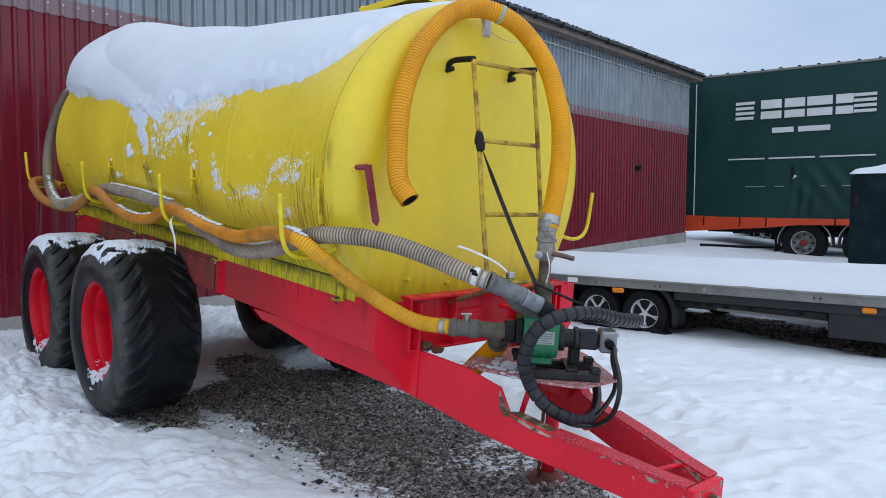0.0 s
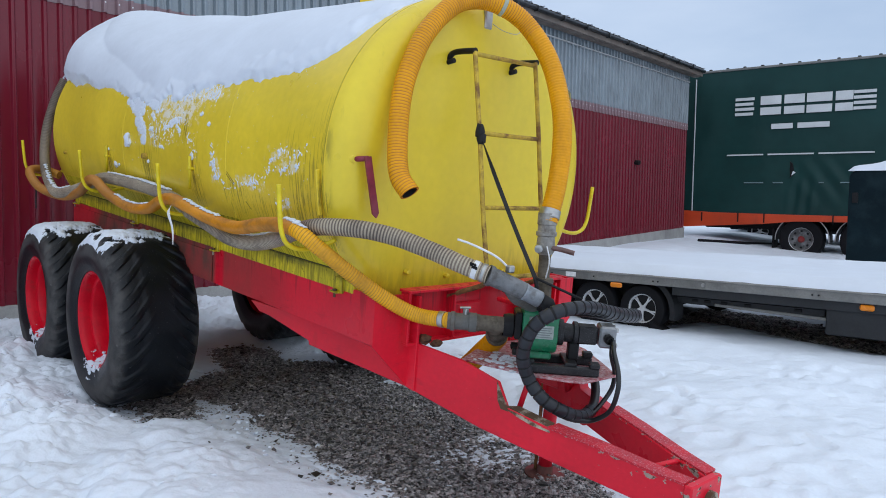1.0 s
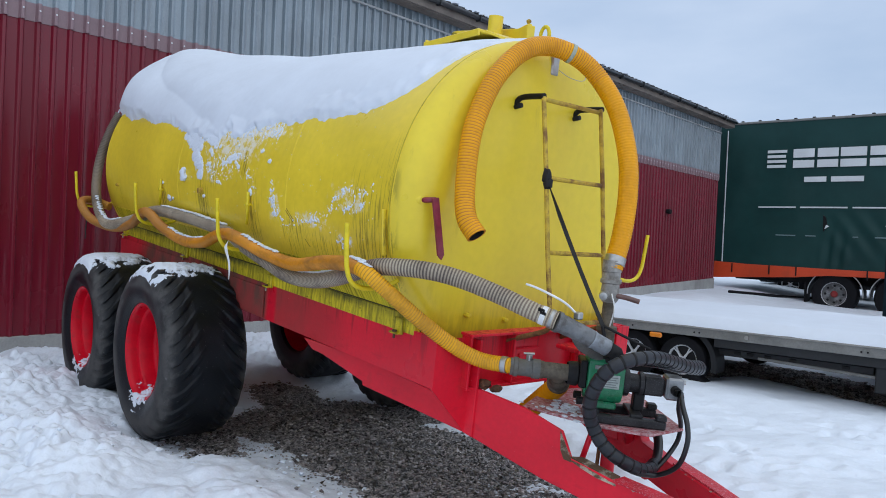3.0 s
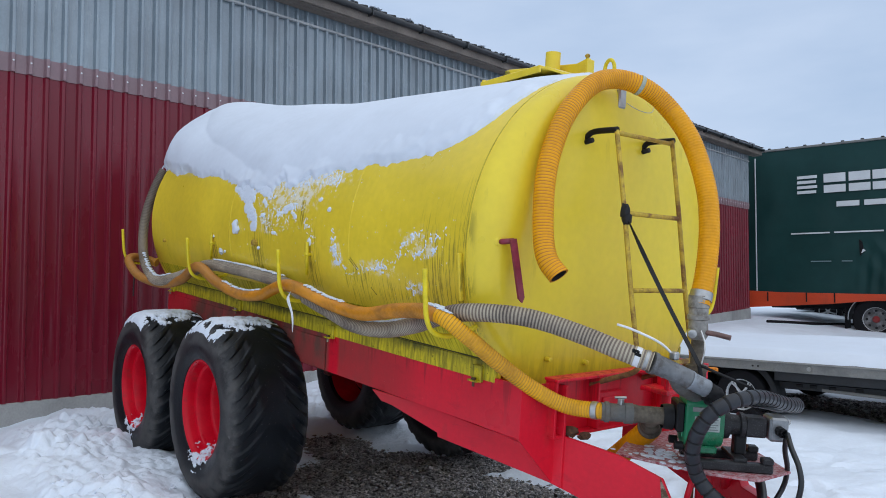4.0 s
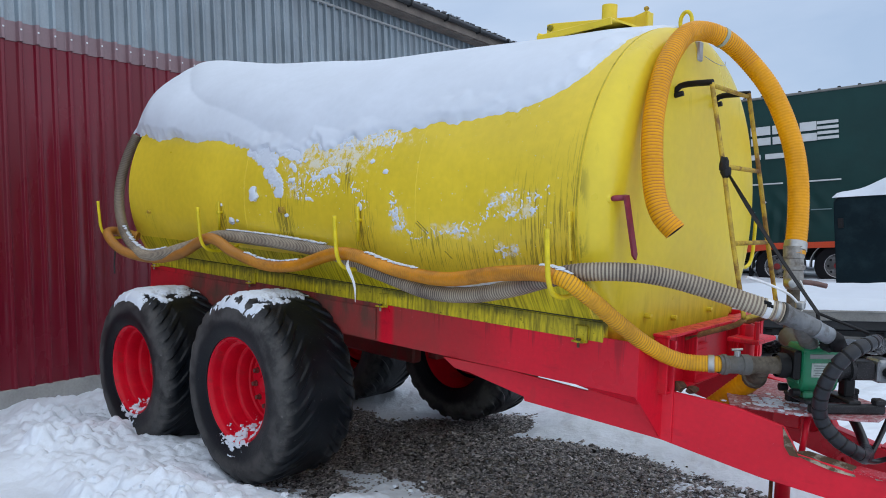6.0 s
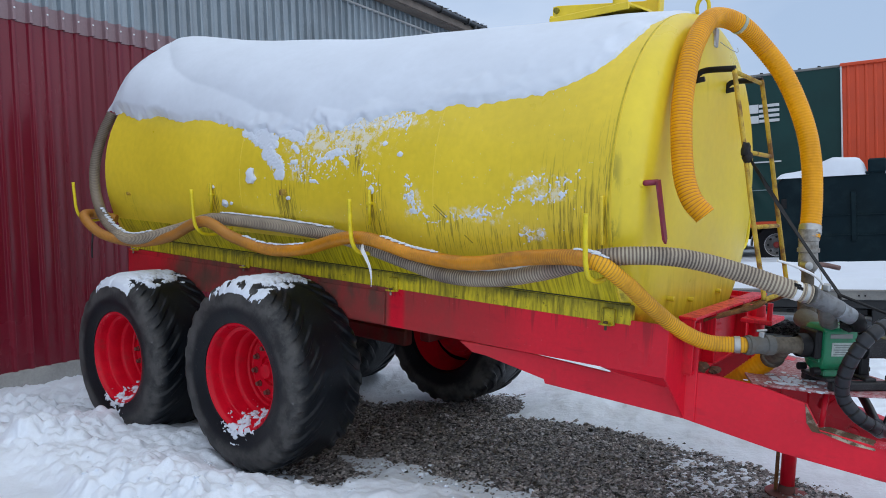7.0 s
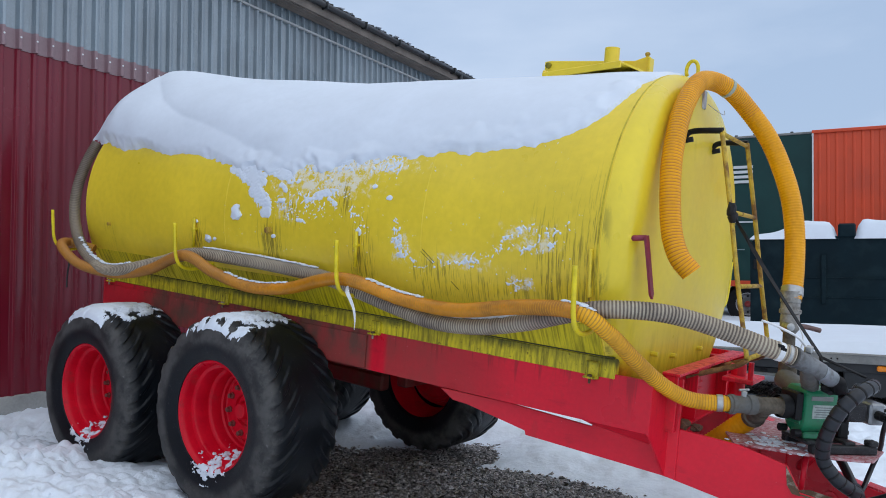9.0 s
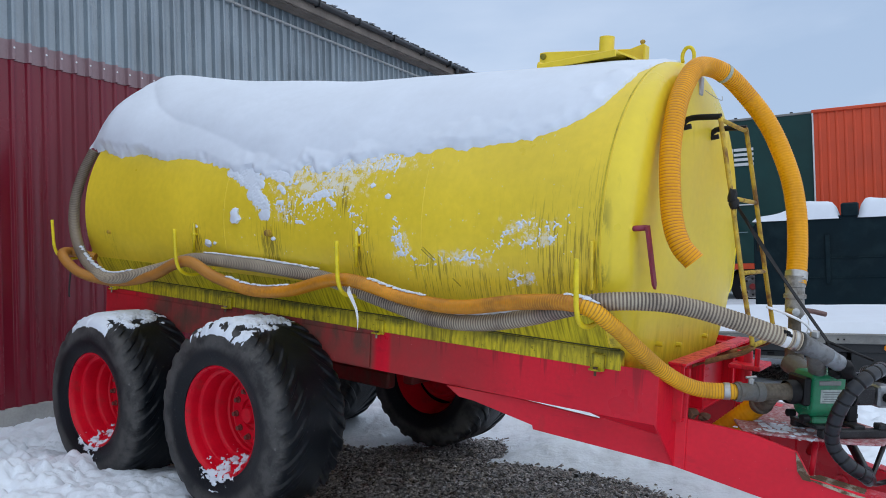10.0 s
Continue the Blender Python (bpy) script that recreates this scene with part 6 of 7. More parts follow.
RIB_LINE = [(0.185, 0.69, 1.555), (0.13, 0.705, 1.62), (0.085, 0.69, 1.73), (0.055, 0.665, 1.92), (0.04, 0.62, 2.07), (0.03, 0.53, 2.235), (0.03, 0.39, 2.37), (0.04, 0.255, 2.42),
            (0.095, 0.145, 2.405), (0.155, 0.035, 2.335), (0.265, -0.015, 2.18), (0.36, -0.012, 1.975), (0.41, 0.015, 1.80), (0.435, 0.055, 1.62), (0.447, 0.108, 1.46)]
loop_hose = thing("loop_hose", TANKER, "bright orange ribbed hose looped over the tank front", "hose")
bm = B()
line = bent([q(*p) for p in RIB_LINE], 0.0033)
tube(bm, line, lambda i: 0.0440 if i % 4 in (0, 1) else 0.0424, 18, caps=False, slot=lambda i: 1 if i % 4 == 2 and i < 430 else 0)
part("hose_body", bm, [ORANGE_HOSE, ORANGE_DARK], loop_hose)
part("hose_bore", tube(B(), line[:44], 0.036, 16, caps=False), BLACK_GROOVE, loop_hose, "dark open hose end")
bm = B()
lathe(bm, [(0, 0.0438), (0.0, 0.035)], line[0], line[0] - line[1], 18)
part("hose_rim", bm, ORANGE_DARK, loop_hose)
part("hose_clamp", tube(B(), line[-18:-6], 0.0468, 20), CHROME, loop_hose, "steel hose clamp")
k = min(range(len(line)), key=lambda j: (line[j] - q(0.095, 0.145, 2.405)).length)
part("tie_strap", tube(B(), line[k - 2:k + 4], 0.0458, 18), CAST_LIGHT, loop_hose, "pale tie strap")

# ---- pump set ----
AX = q(0.68, -0.73, 0).normalized()
P0 = q(0.345, 0.545, 1.035)
along = lambda s, up=0.0: P0 + AX * s + Vector((0, 0, up))
pump = thing("slurry_pump", TANKER, "green hydraulic slurry pump bolted on the drawbar platform", "pump")
fit_ = part("hose_coupling", lathe(B(), [(0.0, 0.033), (0.0, 0.036), (0.012, 0.036), (0.015, 0.041), (0.03, 0.041), (0.033, 0.036), (0.050, 0.035), (0.088, 0.036), (0.091, 0.041), (0.122, 0.041), (0.125, 0.0)], along(-0.02), AX, 24), CAST, pump, "dark cast hose coupling")
part("tee_pipe", lathe(B(), [(0.12, 0.0), (0.12, 0.037), (0.135, 0.037), (0.14, 0.034), (0.24, 0.034), (0.245, 0.041), (0.275, 0.041), (0.275, 0.0)], along(-0.02), AX, 24), CAST_BROWN, pump, "stained brown pipe tee")
part("flange", lathe(B(), [(0.235, 0.046), (0.255, 0.050), (0.275, 0.050), (0.285, 0.04)], along(-0.02), AX, 20), BLACK_IRON, pump)
DOWN = q(-0.515, -0.705, -0.486)
bm = lathe(B(), [(0, 0.032), (0.085, 0.032), (0.095, 0.038), (0.125, 0.040), (0.15, 0.041), (0.155, 0.049), (0.175, 0.049), (0.178, 0.044), (0.19, 0.044), (0.19, 0.0)], along(0.175, 0.0), DOWN, 18)
part("lower_branch", bm, CAST_BROWN, pump, "stained brown branch pipe with clamp ring")
bm = B()
low = bent([along(0.175) + DOWN * 0.185, along(0.175) + DOWN * 0.21, q(0.27, 0.262, 0.850), q(0.18, 0.25, 0.765), q(0.09, 0.235, 0.69)], 0.006)
tube(bm, low, lambda i: 0.046 if i % 3 else 0.0435, 16)
part("outlet_hose", bm, ORANGE_HOSE, pump, "short orange outlet hose")
for s, up in ((0.055, 0.034),):
    bm = box(B(), along(s, up + 0.008), (0.022, 0.022, 0.03), 0.004)
    rod(bm, along(s - 0.025, up + 0.025), along(s + 0.02, up + 0.028), 0.005)
    part("cam_lever", bm, CHROME, pump)
turn = Matrix.Rotation(math.atan2(AX.y, AX.x), 4, "Z")
side = q(0.73, 0.68, 0).normalized()
outline = [(-0.066, 0.075), (-0.066, -0.045), (-0.058, -0.072), (-0.040, -0.092), (-0.015, -0.100), (0.015, -0.100), (0.040, -0.092), (0.058, -0.072), (0.066, -0.045), (0.066, 0.075), (0.050, 0.092), (-0.050, 0.092)]
bm = prism(B(), [along(0.290, up - 0.002) + side * off for off, up in outline], AX * 0.150)
bmesh.ops.bevel(bm, geom=bm.edges[:], offset=0.011, segments=2, affect="EDGES", profile=0.5)
for f in bm.faces:
    f.smooth = True
body = part("pump_body", bm, GREEN, pump, "green enamelled pump casing")
part("casing_rib", box(B(), along(0.286, -0.052), (0.008, 0.10, 0.022), 0.003, turn), GREEN, body)
for sd in (0.045, -0.045):
    part("casing_knob", lathe(B(), [(0, 0.016), (0.03, 0.016), (0.034, 0.0)], along(0.290, -0.098) + side * sd, -AX, 10), BLACK_IRON, body)
part("inlet_plate", box(B(), along(0.275, 0.012), (0.03, 0.115, 0.115), 0.006, turn), BLACK_IRON, pump, "black square inlet flange")
part("pump_foot", box(B(), along(0.365, -0.108), (0.11, 0.10, 0.03), 0.006, turn), GREEN, body)
pl = part("name_plate", box(B(), along(0.372, -0.004) + side * 0.0665, (0.095, 0.004, 0.056), 0.0015, turn), PLATE, body, "weathered name plate with grey bars")
for k in range(5):
    part("plate_bar", box(B(), along(0.372, 0.014 - 0.0095 * k) + side * 0.0688, (0.080 - 0.014 * (k % 2), 0.0015, 0.0035), 0, turn), LABEL_INK, pl)
part("maker_strip", box(B(), along(0.365, 0.050) + side * 0.0665, (0.10, 0.004, 0.018), 0.0015, turn), ALUMINIUM, body, "dull metal strip")
part("coupling_housing", lathe(B(), [(0.438, 0.0), (0.438, 0.052), (0.450, 0.057), (0.466, 0.055), (0.470, 0.040), (0.505, 0.038), (0.509, 0.050), (0.525, 0.049), (0.525, 0.0)], along(0, -0.012), AX, 16), IRON_FROST, pump)
part("motor_block", box(B(), along(0.566, -0.012), (0.085, 0.074, 0.076), 0.008, turn), IRON_FROST, pump, "black hydraulic motor block")
cap = part("motor_cap", box(B(), along(0.648, -0.012), (0.07, 0.092, 0.092), 0.008, turn), MOTOR_GREY, pump, "grey cast motor end")
for dz in (0.032, -0.032):
    for dv in (0.032, -0.032):
        part("cap_bolt", lathe(B(), [(0, 0.009), (0.008, 0.009), (0.01, 0.0)], along(0.682, -0.012 + dz) + side * dv, AX, 6), CHROME, cap)
part("port_nut", lathe(B(), [(0, 0.02), (0.03, 0.02), (0.03, 0.014), (0.05, 0.014)], along(0.648, -0.014) + side * 0.046, side, 8), BLACK_IRON, cap)
part("motor_foot", box(B(), along(0.515, -0.085), (0.045, 0.05, 0.075), 0.006, turn), BLACK_IRON, pump)
bm = B()
for off in (0.085, -0.085):
    box(bm, along(0.465, -0.150) + side * off, (0.30, 0.038, 0.034), 0.005, turn)
    box(bm, along(0.595, -0.122) + side * off, (0.042, 0.042, 0.024), 0.005, turn)
for k in (0.325, 0.50):
    box(bm, along(k, -0.128), (0.05, 0.17, 0.014), 0.003, turn)
part("base_frame", bm, IRON_FROST, pump, "black pump base frame")
# grey elbow from the spiral hose
elb = bent([q(0.562, 0.580, 1.260), q(0.595, 0.53, 1.238), q(0.623, 0.485, 1.217), q(0.65, 0.44, 1.194), q(0.68, 0.39, 1.168)], 0.008)
n_ = len(elb)
for p in elb:
    p.z += 0.012
part("cast_elbow", tube(B(), elb[:n_ * 7 // 10], lambda i: 0.0425 if i in (0, 1, 2) else (0.0375 if i < 9 else 0.036), 18), ELBOW, pump, "grey cast hose coupler")
part("plastic_elbow", tube(B(), elb[n_ * 7 // 10 - 1:], lambda i: 0.0365 if i < 2 else 0.0335, 18), STUB, pump, "pale blue-grey pipe stub")
part("elbow_neck", tube(B(), bent([q(0.612, 0.500, 1.235), q(0.606, 0.445, 1.185), q(0.594, 0.36, 1.150), q(0.590, 0.30, 1.115)], 0.012), lambda i: 0.034, 18), CAST, pump, "cast neck between elbow and pump")
part("stub_cap", tube(B(), [elb[-1], elb[-1] + q(0.02, -0.028, -0.016), elb[-1] + q(0.03, -0.04, -0.05)], 0.030, 14), BLACK_IRON, pump)
bm = bar(B(), [q(0.60, 0.50, 1.30), q(0.57, 0.55, 1.345), q(0.50, 0.62, 1.385), q(0.46, 0.66, 1.40)], 0.005, 6)
part("cam_handle", bm, WHITE, pump, "pale cam lever")
bm = box(B(), q(0.605, 0.50, 1.298), (0.03, 0.03, 0.03), 0.005)
part("cam_lug", bm, CHROME, pump)
# upright valve under the loop hose
UP = q(-0.05, -0.02, 1.0)
bm = lathe(B(), [(0.05, 0.043), (0.0, 0.043), (-0.004, 0.040), (-0.03, 0.040), (-0.034, 0.046), (-0.05, 0.046), (-0.054, 0.038), (-0.085, 0.041), (-0.12, 0.040), (-0.135, 0.030), (-0.14, 0.0)], q(0.445, 0.108, 1.45), UP, 20)
valve = part("upright_valve", bm, DULL_ALLOY, pump, "dull grey upright ball valve")
bm = lathe(B(), [(-0.12, 0.026), (-0.235, 0.027), (-0.24, 0.044), (-0.258, 0.046), (-0.27, 0.038), (-0.36, 0.040), (-0.37, 0)], q(0.445, 0.108, 1.45), UP, 20)
part("stand_pipe", bm, CAST_BROWN, valve, "stained brown stand pipe")
bm = bar(B(), [q(0.47, 0.12, 1.348), q(0.51, 0.09, 1.348), q(0.565, 0.05, 1.336)], 0.011, 8)
part("valve_handle", bm, WORN_BROWN, valve, "worn maroon valve handle")
part("valve_boss", lathe(B(), [(0, 0.02), (0.05, 0.018), (0.055, 0)], q(0.44, 0.14, 1.345), q(0.6, 0.8, 0), 10), CHROME, valve)
part("cable_tie", bar(B(), [q(0.49, 0.15, 1.36), q(0.52, 0.16, 1.30), q(0.50, 0.15, 1.22)], 0.003, 6), WHITE, valve)
bm = B()
pts = bent([q(0.45, 0.13, 1.115), q(0.50, 0.18, 1.10), q(0.56, 0.25, 1.08)], 0.01)
part("valve_outlet", tube(bm, pts, 0.045, 16), CAST, valve)

# black wrapped hose bundle looping over the pump
WRAP_LINE = [(0.70, -0.27, 1.055), (0.745, -0.10, 1.085), (0.77, 0.05, 1.12), (0.80, 0.20, 1.155), (0.815, 0.34, 1.17), (0.785, 0.44, 1.15), (0.735, 0.485, 1.085), (0.69, 0.475, 0.97), (0.68, 0.42, 0.865),
             (0.73, 0.385, 0.79), (0.785, 0.31, 0.735), (0.785, 0.18, 0.69), (0.75, 0.06, 0.70), (0.69, -0.03, 0.76), (0.63, -0.05, 0.83)]
wrap = thing("hydraulic_hose_bundle", TANKER, "black spiral-wrapped hydraulic hoses looped over the pump", "hose")
bm = B()
line = bent([q(*p) for p in WRAP_LINE], 0.0042)
stop = int(len(line) * 0.86)
tube(bm, line[:stop], lambda i: 0.0272 + 0.0055 * max(0, 1 - i / 110) + 0.0012 * ((i % 11) / 11) if i % 11 else 0.0205, 14, slot=lambda i: 1 if i % 11 in (0, 10) else 0)
part("spiral_wrap", bm, [BLACK_HOSE, BLACK_GROOVE], wrap)
part("inner_hose", tube(B(), line[stop - 2:], 0.020, 12), CABLE, wrap)
for pts, r in (([along(0.66, -0.012) + side * 0.09, q(0.90, 0.165, 0.985), q(0.95, 0.20, 0.93), q(0.965, 0.21, 0.86), q(0.93, 0.20, 0.76), q(0.83, 0.18, 0.685), q(0.80, 0.28, 0.705), q(0.78, 0.33, 0.74)], 0.010),
               ([along(0.66, -0.012) + side * 0.085, q(0.845, 0.10, 0.955), q(0.835, 0.05, 0.87), q(0.81, 0.03, 0.78), q(0.79, 0.12, 0.69), q(0.79, 0.22, 0.70)], 0.010),
               ([q(0.60, 0.20, 1.10), q(0.70, 0.05, 1.09), q(0.74, -0.05, 1.07), q(0.74, -0.10, 1.08)], 0.012)):
    part("hydraulic_line", tube(B(), bent(pts, 0.015), r, 10), CABLE, wrap)
bm = B()
for k in range(7):
    blob(bm, q(0.66 + 0.012 * (k % 3), 0.33 + 0.02 * (k % 2), 1.125 + 0.012 * (k // 2)), (0.028, 0.02, 0.014), k, 0.4, level=1)
thing("strap_tangle", TANKER, "tangle of black strap tied round the elbow", "strap", bm=bm, mats=STRAP)

# black strap from the ladder to the elbow
bm = B()
a, b = q(0.225, 0.350, 1.82), q(0.635, 0.375, 1.255)
d = (b - a).normalized()
mid = [a.lerp(b, k / 8) + Vector((0, 0, -0.012 * math.sin(math.pi * k / 8))) for k in range(9)]
rows_ = []
for k, p in enumerate(mid):
    face = Vector((0.90, -0.35, 0.10)).lerp(Vector((0.2, -0.3, -0.9)), max(0, 1 - k / 5)).normalized()
    side_, thick = d.cross(face).normalized() * 0.0088, face * 0.002
    rows_.append([bm.verts.new(p + o) for o in (-side_ - thick, side_ - thick, side_ + thick, thick - side_)])
for r0, r1 in zip(rows_[:-1], rows_[1:]):
    for k in range(4):
        bm.faces.new((r0[k], r0[(k + 1) % 4], r1[(k + 1) % 4], r1[k]))
thing("tie_down_strap", TANKER, "taut black webbing strap from ladder to pump", "strap", bm=bm, mats=STRAP)
bm = blob(B(), q(0.222, 0.348, 1.83), (0.021, 0.021, 0.037), 3, 0.3)
blob(bm, q(0.23, 0.345, 1.80), (0.022, 0.022, 0.03), 4, 0.3)
thing("strap_knot", TANKER, "black strap knotted round the ladder stile", "strap", bm=bm, mats=STRAP)
bm = B()
rod(bm, q(0.63, 0.375, 1.26), q(0.64, 0.33, 1.13), 0.008, 6)
rod(bm, q(0.63, 0.375, 1.26), q(0.78, 0.25, 1.19), 0.006, 6)
thing("strap_end", TANKER, "loose black strap ends hanging at the pump", "strap", bm=bm, mats=STRAP)
bm = B()
tie = bent([q(-1.345, 1.06, 1.335), q(-1.318, 1.085, 1.312), q(-1.290, 1.092, 1.282), q(-1.268, 1.085, 1.235), q(-1.258, 1.083, 1.19), q(-1.256, 1.083, 1.145)], 0.012)
for k, (a, b) in enumerate(zip(tie[:-1], tie[1:])):
    wide = Vector((math.cos(1.1 - 0.16 * k), 0.25, math.sin(1.1 - 0.16 * k))).normalized() * 0.009
    prism(bm, [a - wide, a + wide, b + wide, b - wide], (0.001, 0.003, 0.001))
thing("white_tie", TANKER, "white plastic tie hanging from a hose hook", "cable tie", bm=bm, mats=WHITE)
bm = bar(B(), [q(-3.96, 1.05, 1.28), q(-3.955, 1.06, 1.20), q(-3.97, 1.06, 1.10), q(-3.965, 1.06, 1.03)], 0.006, 6)
thing("black_cord", TANKER, "black cord dangling from the hoses", "cord", bm=bm, mats=CABLE)


# ---- snow lying on the tanker ----
EDGE = [(-4.3, 58), (-4.05, 62), (-3.55, 64), (-3.04, 65.5), (-2.66, 69), (-2.45, 74), (-2.15, 75), (-1.85, 72), (-1.60, 70), (-1.34, 66), (-1.08, 65), (-0.75, 63.5),
        (-0.5, 61), (-0.38, 56), (-0.24, 50), (-0.18, 38), (-0.13, 20), (-0.10, -10), (-0.09, -40)]
THICK = [(-4.3, 0.24), (-3.9, 0.22), (-3.4, 0.155), (-2.9, 0.10), (-2.0, 0.045), (-1.0, 0.028), (-0.3, 0.028), (-0.05, 0.02)]


def tank_snow():
    eu, ea = zip(*EDGE)
    tu, ta = zip(*THICK)
    us = np.concatenate([np.linspace(-4.24, -3.95, 16)[:-1], np.linspace(-3.95, -0.06, 270)])
    degs = np.concatenate([np.linspace(-64, 20, 40)[:-1], np.linspace(20, 93, 110)])
    bm = B()
    grid = []
    for u in us:
        row = []
        for deg in degs:
            p = Vector((u * 3.0, deg * 0.045, 0))
            edge = np.interp(u, eu, ea)
            gap = edge - deg + (2.6 * noise.noise(p * 1.3) + 1.7 * noise.noise(p * 3.3) + 1.0 * noise.noise(p * 8.0)) * (1 + 1.1 * math.exp(-((u + 1.95) / 0.5) ** 4)) + 0.7 * noise.noise(Vector((u * 26, deg * 0.2, 0)))
            front = (-0.10 - 0.12 * max(deg, 0) / 55 - u) * 60 + 4 * noise.noise(p * 3)
            gap = min(gap, front, (deg + 62) * 1.2)
            rear = np.clip((u + 4.24) / (0.22 + 0.16 * min(max(deg / 30, 0), 1)), 0, 1)
            t = np.interp(u, tu, ta)
            t *= 0.62 + 0.38 * math.cos(radians(deg - 8))
            ridge = min(np.interp(u, (-4.15, -4.0, -3.75, -3.5, -3.2, -2.85, -2.55, -2.35, -2.1), (22, 33, 43, 50, 56, 59.5, 62, 66, 74)), edge)
            apron = math.exp(-((u + 1.85) / 0.60) ** 4)
            calm = min(ridge - deg + 2.4 * noise.noise(Vector((u * 2.2, 0, 4))), front, (deg + 62) * 1.2)
            bulge = 1 - (1 - min(max((calm + 2.5 - 4 * apron) / 26.0, 0), 1)) ** 2.6
            lift = t * bulge * (1 - (1 - rear) ** (2.2 - 0.9 * min(max(deg / 30, 0), 1)))
            thin = (0.017 + 0.012 * noise.noise(p * 1.7) + 0.008 * noise.noise(p * 4.5)) * min(1, max(gap, 0) / 3.5) * rear
            full = 1 - (1 - min(max((min(edge - deg + 2.0 * noise.noise(Vector((u * 2.2, 0, 4))), front, (deg + 62) * 1.2) + 3) / 26.0, 0), 1)) ** 2.6
            under = np.interp(u, (-4.2, -3.7, -3.2, -2.7), (0.97, 0.88, 0.72, 0.60)) * t * full * (1 - (1 - rear) ** (2.2 - 0.9 * min(max(deg / 30, 0), 1))) * (1 - apron) * min(1, 0.35 + max(gap, 0) / 5.0)
            lift = max(lift, thin, under) + 0.010 * noise.noise(Vector((u * 1.6, deg * 0.03, 2))) * bulge + (0.0012 * noise.noise(p * 6) + 0.0025 * noise.noise(p * 2.0)) * min(1, max(gap, 0) / 4)
            row.append((bm.verts.new(on_tank(u, deg, (lift + 0.002) * min(1, gap / 0.9) if gap > 0 else max(-0.02, gap * 0.012))), gap > 0))
        grid.append(row)
    for i in range(len(us) - 1):
        for j in range(len(degs) - 1):
            four = (grid[i][j], grid[i + 1][j], grid[i + 1][j + 1], grid[i][j + 1])
            if any(c[1] for c in four):
                bm.faces.new([c[0] for c in four]).smooth = True
    bmesh.ops.delete(bm, geom=[v for v in bm.verts if not v.link_faces], context="VERTS")
    bmesh.ops.recalc_face_normals(bm, faces=bm.faces[:])
    return bm


thing("snow_on_tank", TANKER, "thick white snow blanket sliding off the yellow tank", "snow", kind="stuff", bm=tank_snow(), mats=SNOW)


# where the crust sticks: from (u, w) to (u, w), half-width, strength
THICK_CRUST = [(-2.47, 1.93, -2.24, 1.83, 0.075, 0.85), (-2.26, 1.80, -2.15, 1.68, 0.062, 0.85), (-2.15, 1.90, -1.98, 1.86, 0.045, 0.70), (-2.05, 1.82, -2.00, 1.79, 0.022, 0.65),
               (-1.82, 1.745, -1.68, 1.79, 0.026, 0.72), (-1.68, 1.79, -1.53, 1.785, 0.030, 0.75), (-1.66, 1.76, -1.61, 1.73, 0.020, 0.66), (-1.88, 1.63, -1.82, 1.625, 0.015, 0.64),
               (-2.50, 1.97, -1.60, 1.975, 0.040, 0.80)]
THIN_CRUST = [(-1.95, 1.94, -1.25, 1.945, 0.060, 0.62), (-1.19, 1.66, -1.18, 1.60, 0.030, 0.60), (-1.18, 1.58, -1.15, 1.51, 0.045, 0.66), (-1.15, 1.50, -1.05, 1.47, 0.030, 0.50),
              (-0.95, 1.48, -0.82, 1.505, 0.030, 0.50), (-0.82, 1.505, -0.66, 1.53, 0.035, 0.58), (-0.62, 1.56, -0.57, 1.60, 0.035, 0.50), (-0.57, 1.62, -0.43, 1.70, 0.032, 0.52),
              (-0.48, 1.585, -0.33, 1.622, 0.024, 0.58), (-0.40, 1.66, -0.26, 1.70, 0.036, 0.52), (-0.54, 1.435, -0.43, 1.44, 0.030, 0.54), (-2.04, 1.72, -1.94, 1.65, 0.045, 0.52), (-1.50, 1.70, -1.41, 1.62, 0.045, 0.46)]


def stroke(u, w, u0, w0, u1, w1):
    """Distance to a straight stroke."""
    du, dw = u1 - u0, w1 - w0
    t = min(max(((u - u0) * du + (w - w0) * dw) / (du * du + dw * dw), 0), 1)
    return math.hypot(u - u0 - t * du, w - w0 - t * dw)


def crust_amount(u, w):
    """How much snow sticks to the near side at a place: above zero there is some."""
    p = Vector((u, 0, w))
    n = noise.fractal(p * 12, 0.6, 2.2, 6) * 0.50 + 0.18 * noise.noise(p * 5) + 0.20 * noise.noise(p * 34) + 0.22 * noise.noise(p * 75)
    best = 0.0
    for u0, w0, u1, w1, wide, much in THICK_CRUST:
        best = max(best, much * math.exp(-(stroke(u, w, u0, w0, u1, w1) / wide) ** 4))
    thin = 0.40 * math.exp(-((u + 1.78) / 0.28) ** 2 - ((w - 1.74) / 0.13) ** 2)
    for u0, w0, u1, w1, wide, much in THIN_CRUST:
        thin = max(thin, much * math.exp(-(stroke(u, w, u0, w0, u1, w1) / wide) ** 2))
    # strands of thin crust where the sheet has torn
    q2 = p * 22 + 0.5 * Vector((noise.noise(p * 9), 0, noise.noise(p * 9 + Vector((3, 1, 7)))))
    strand = 0.24 - 1.3 * abs(noise.noise(q2)) + 0.42 * noise.noise(p * 42) + 0.75 * noise.noise(p * 95) + 0.14 * noise.noise(p * 6)
    return max(best + n * min(0.95, 0.2 + 1.6 * best), thin * 0.86 + 0.68 * strand) - 0.475


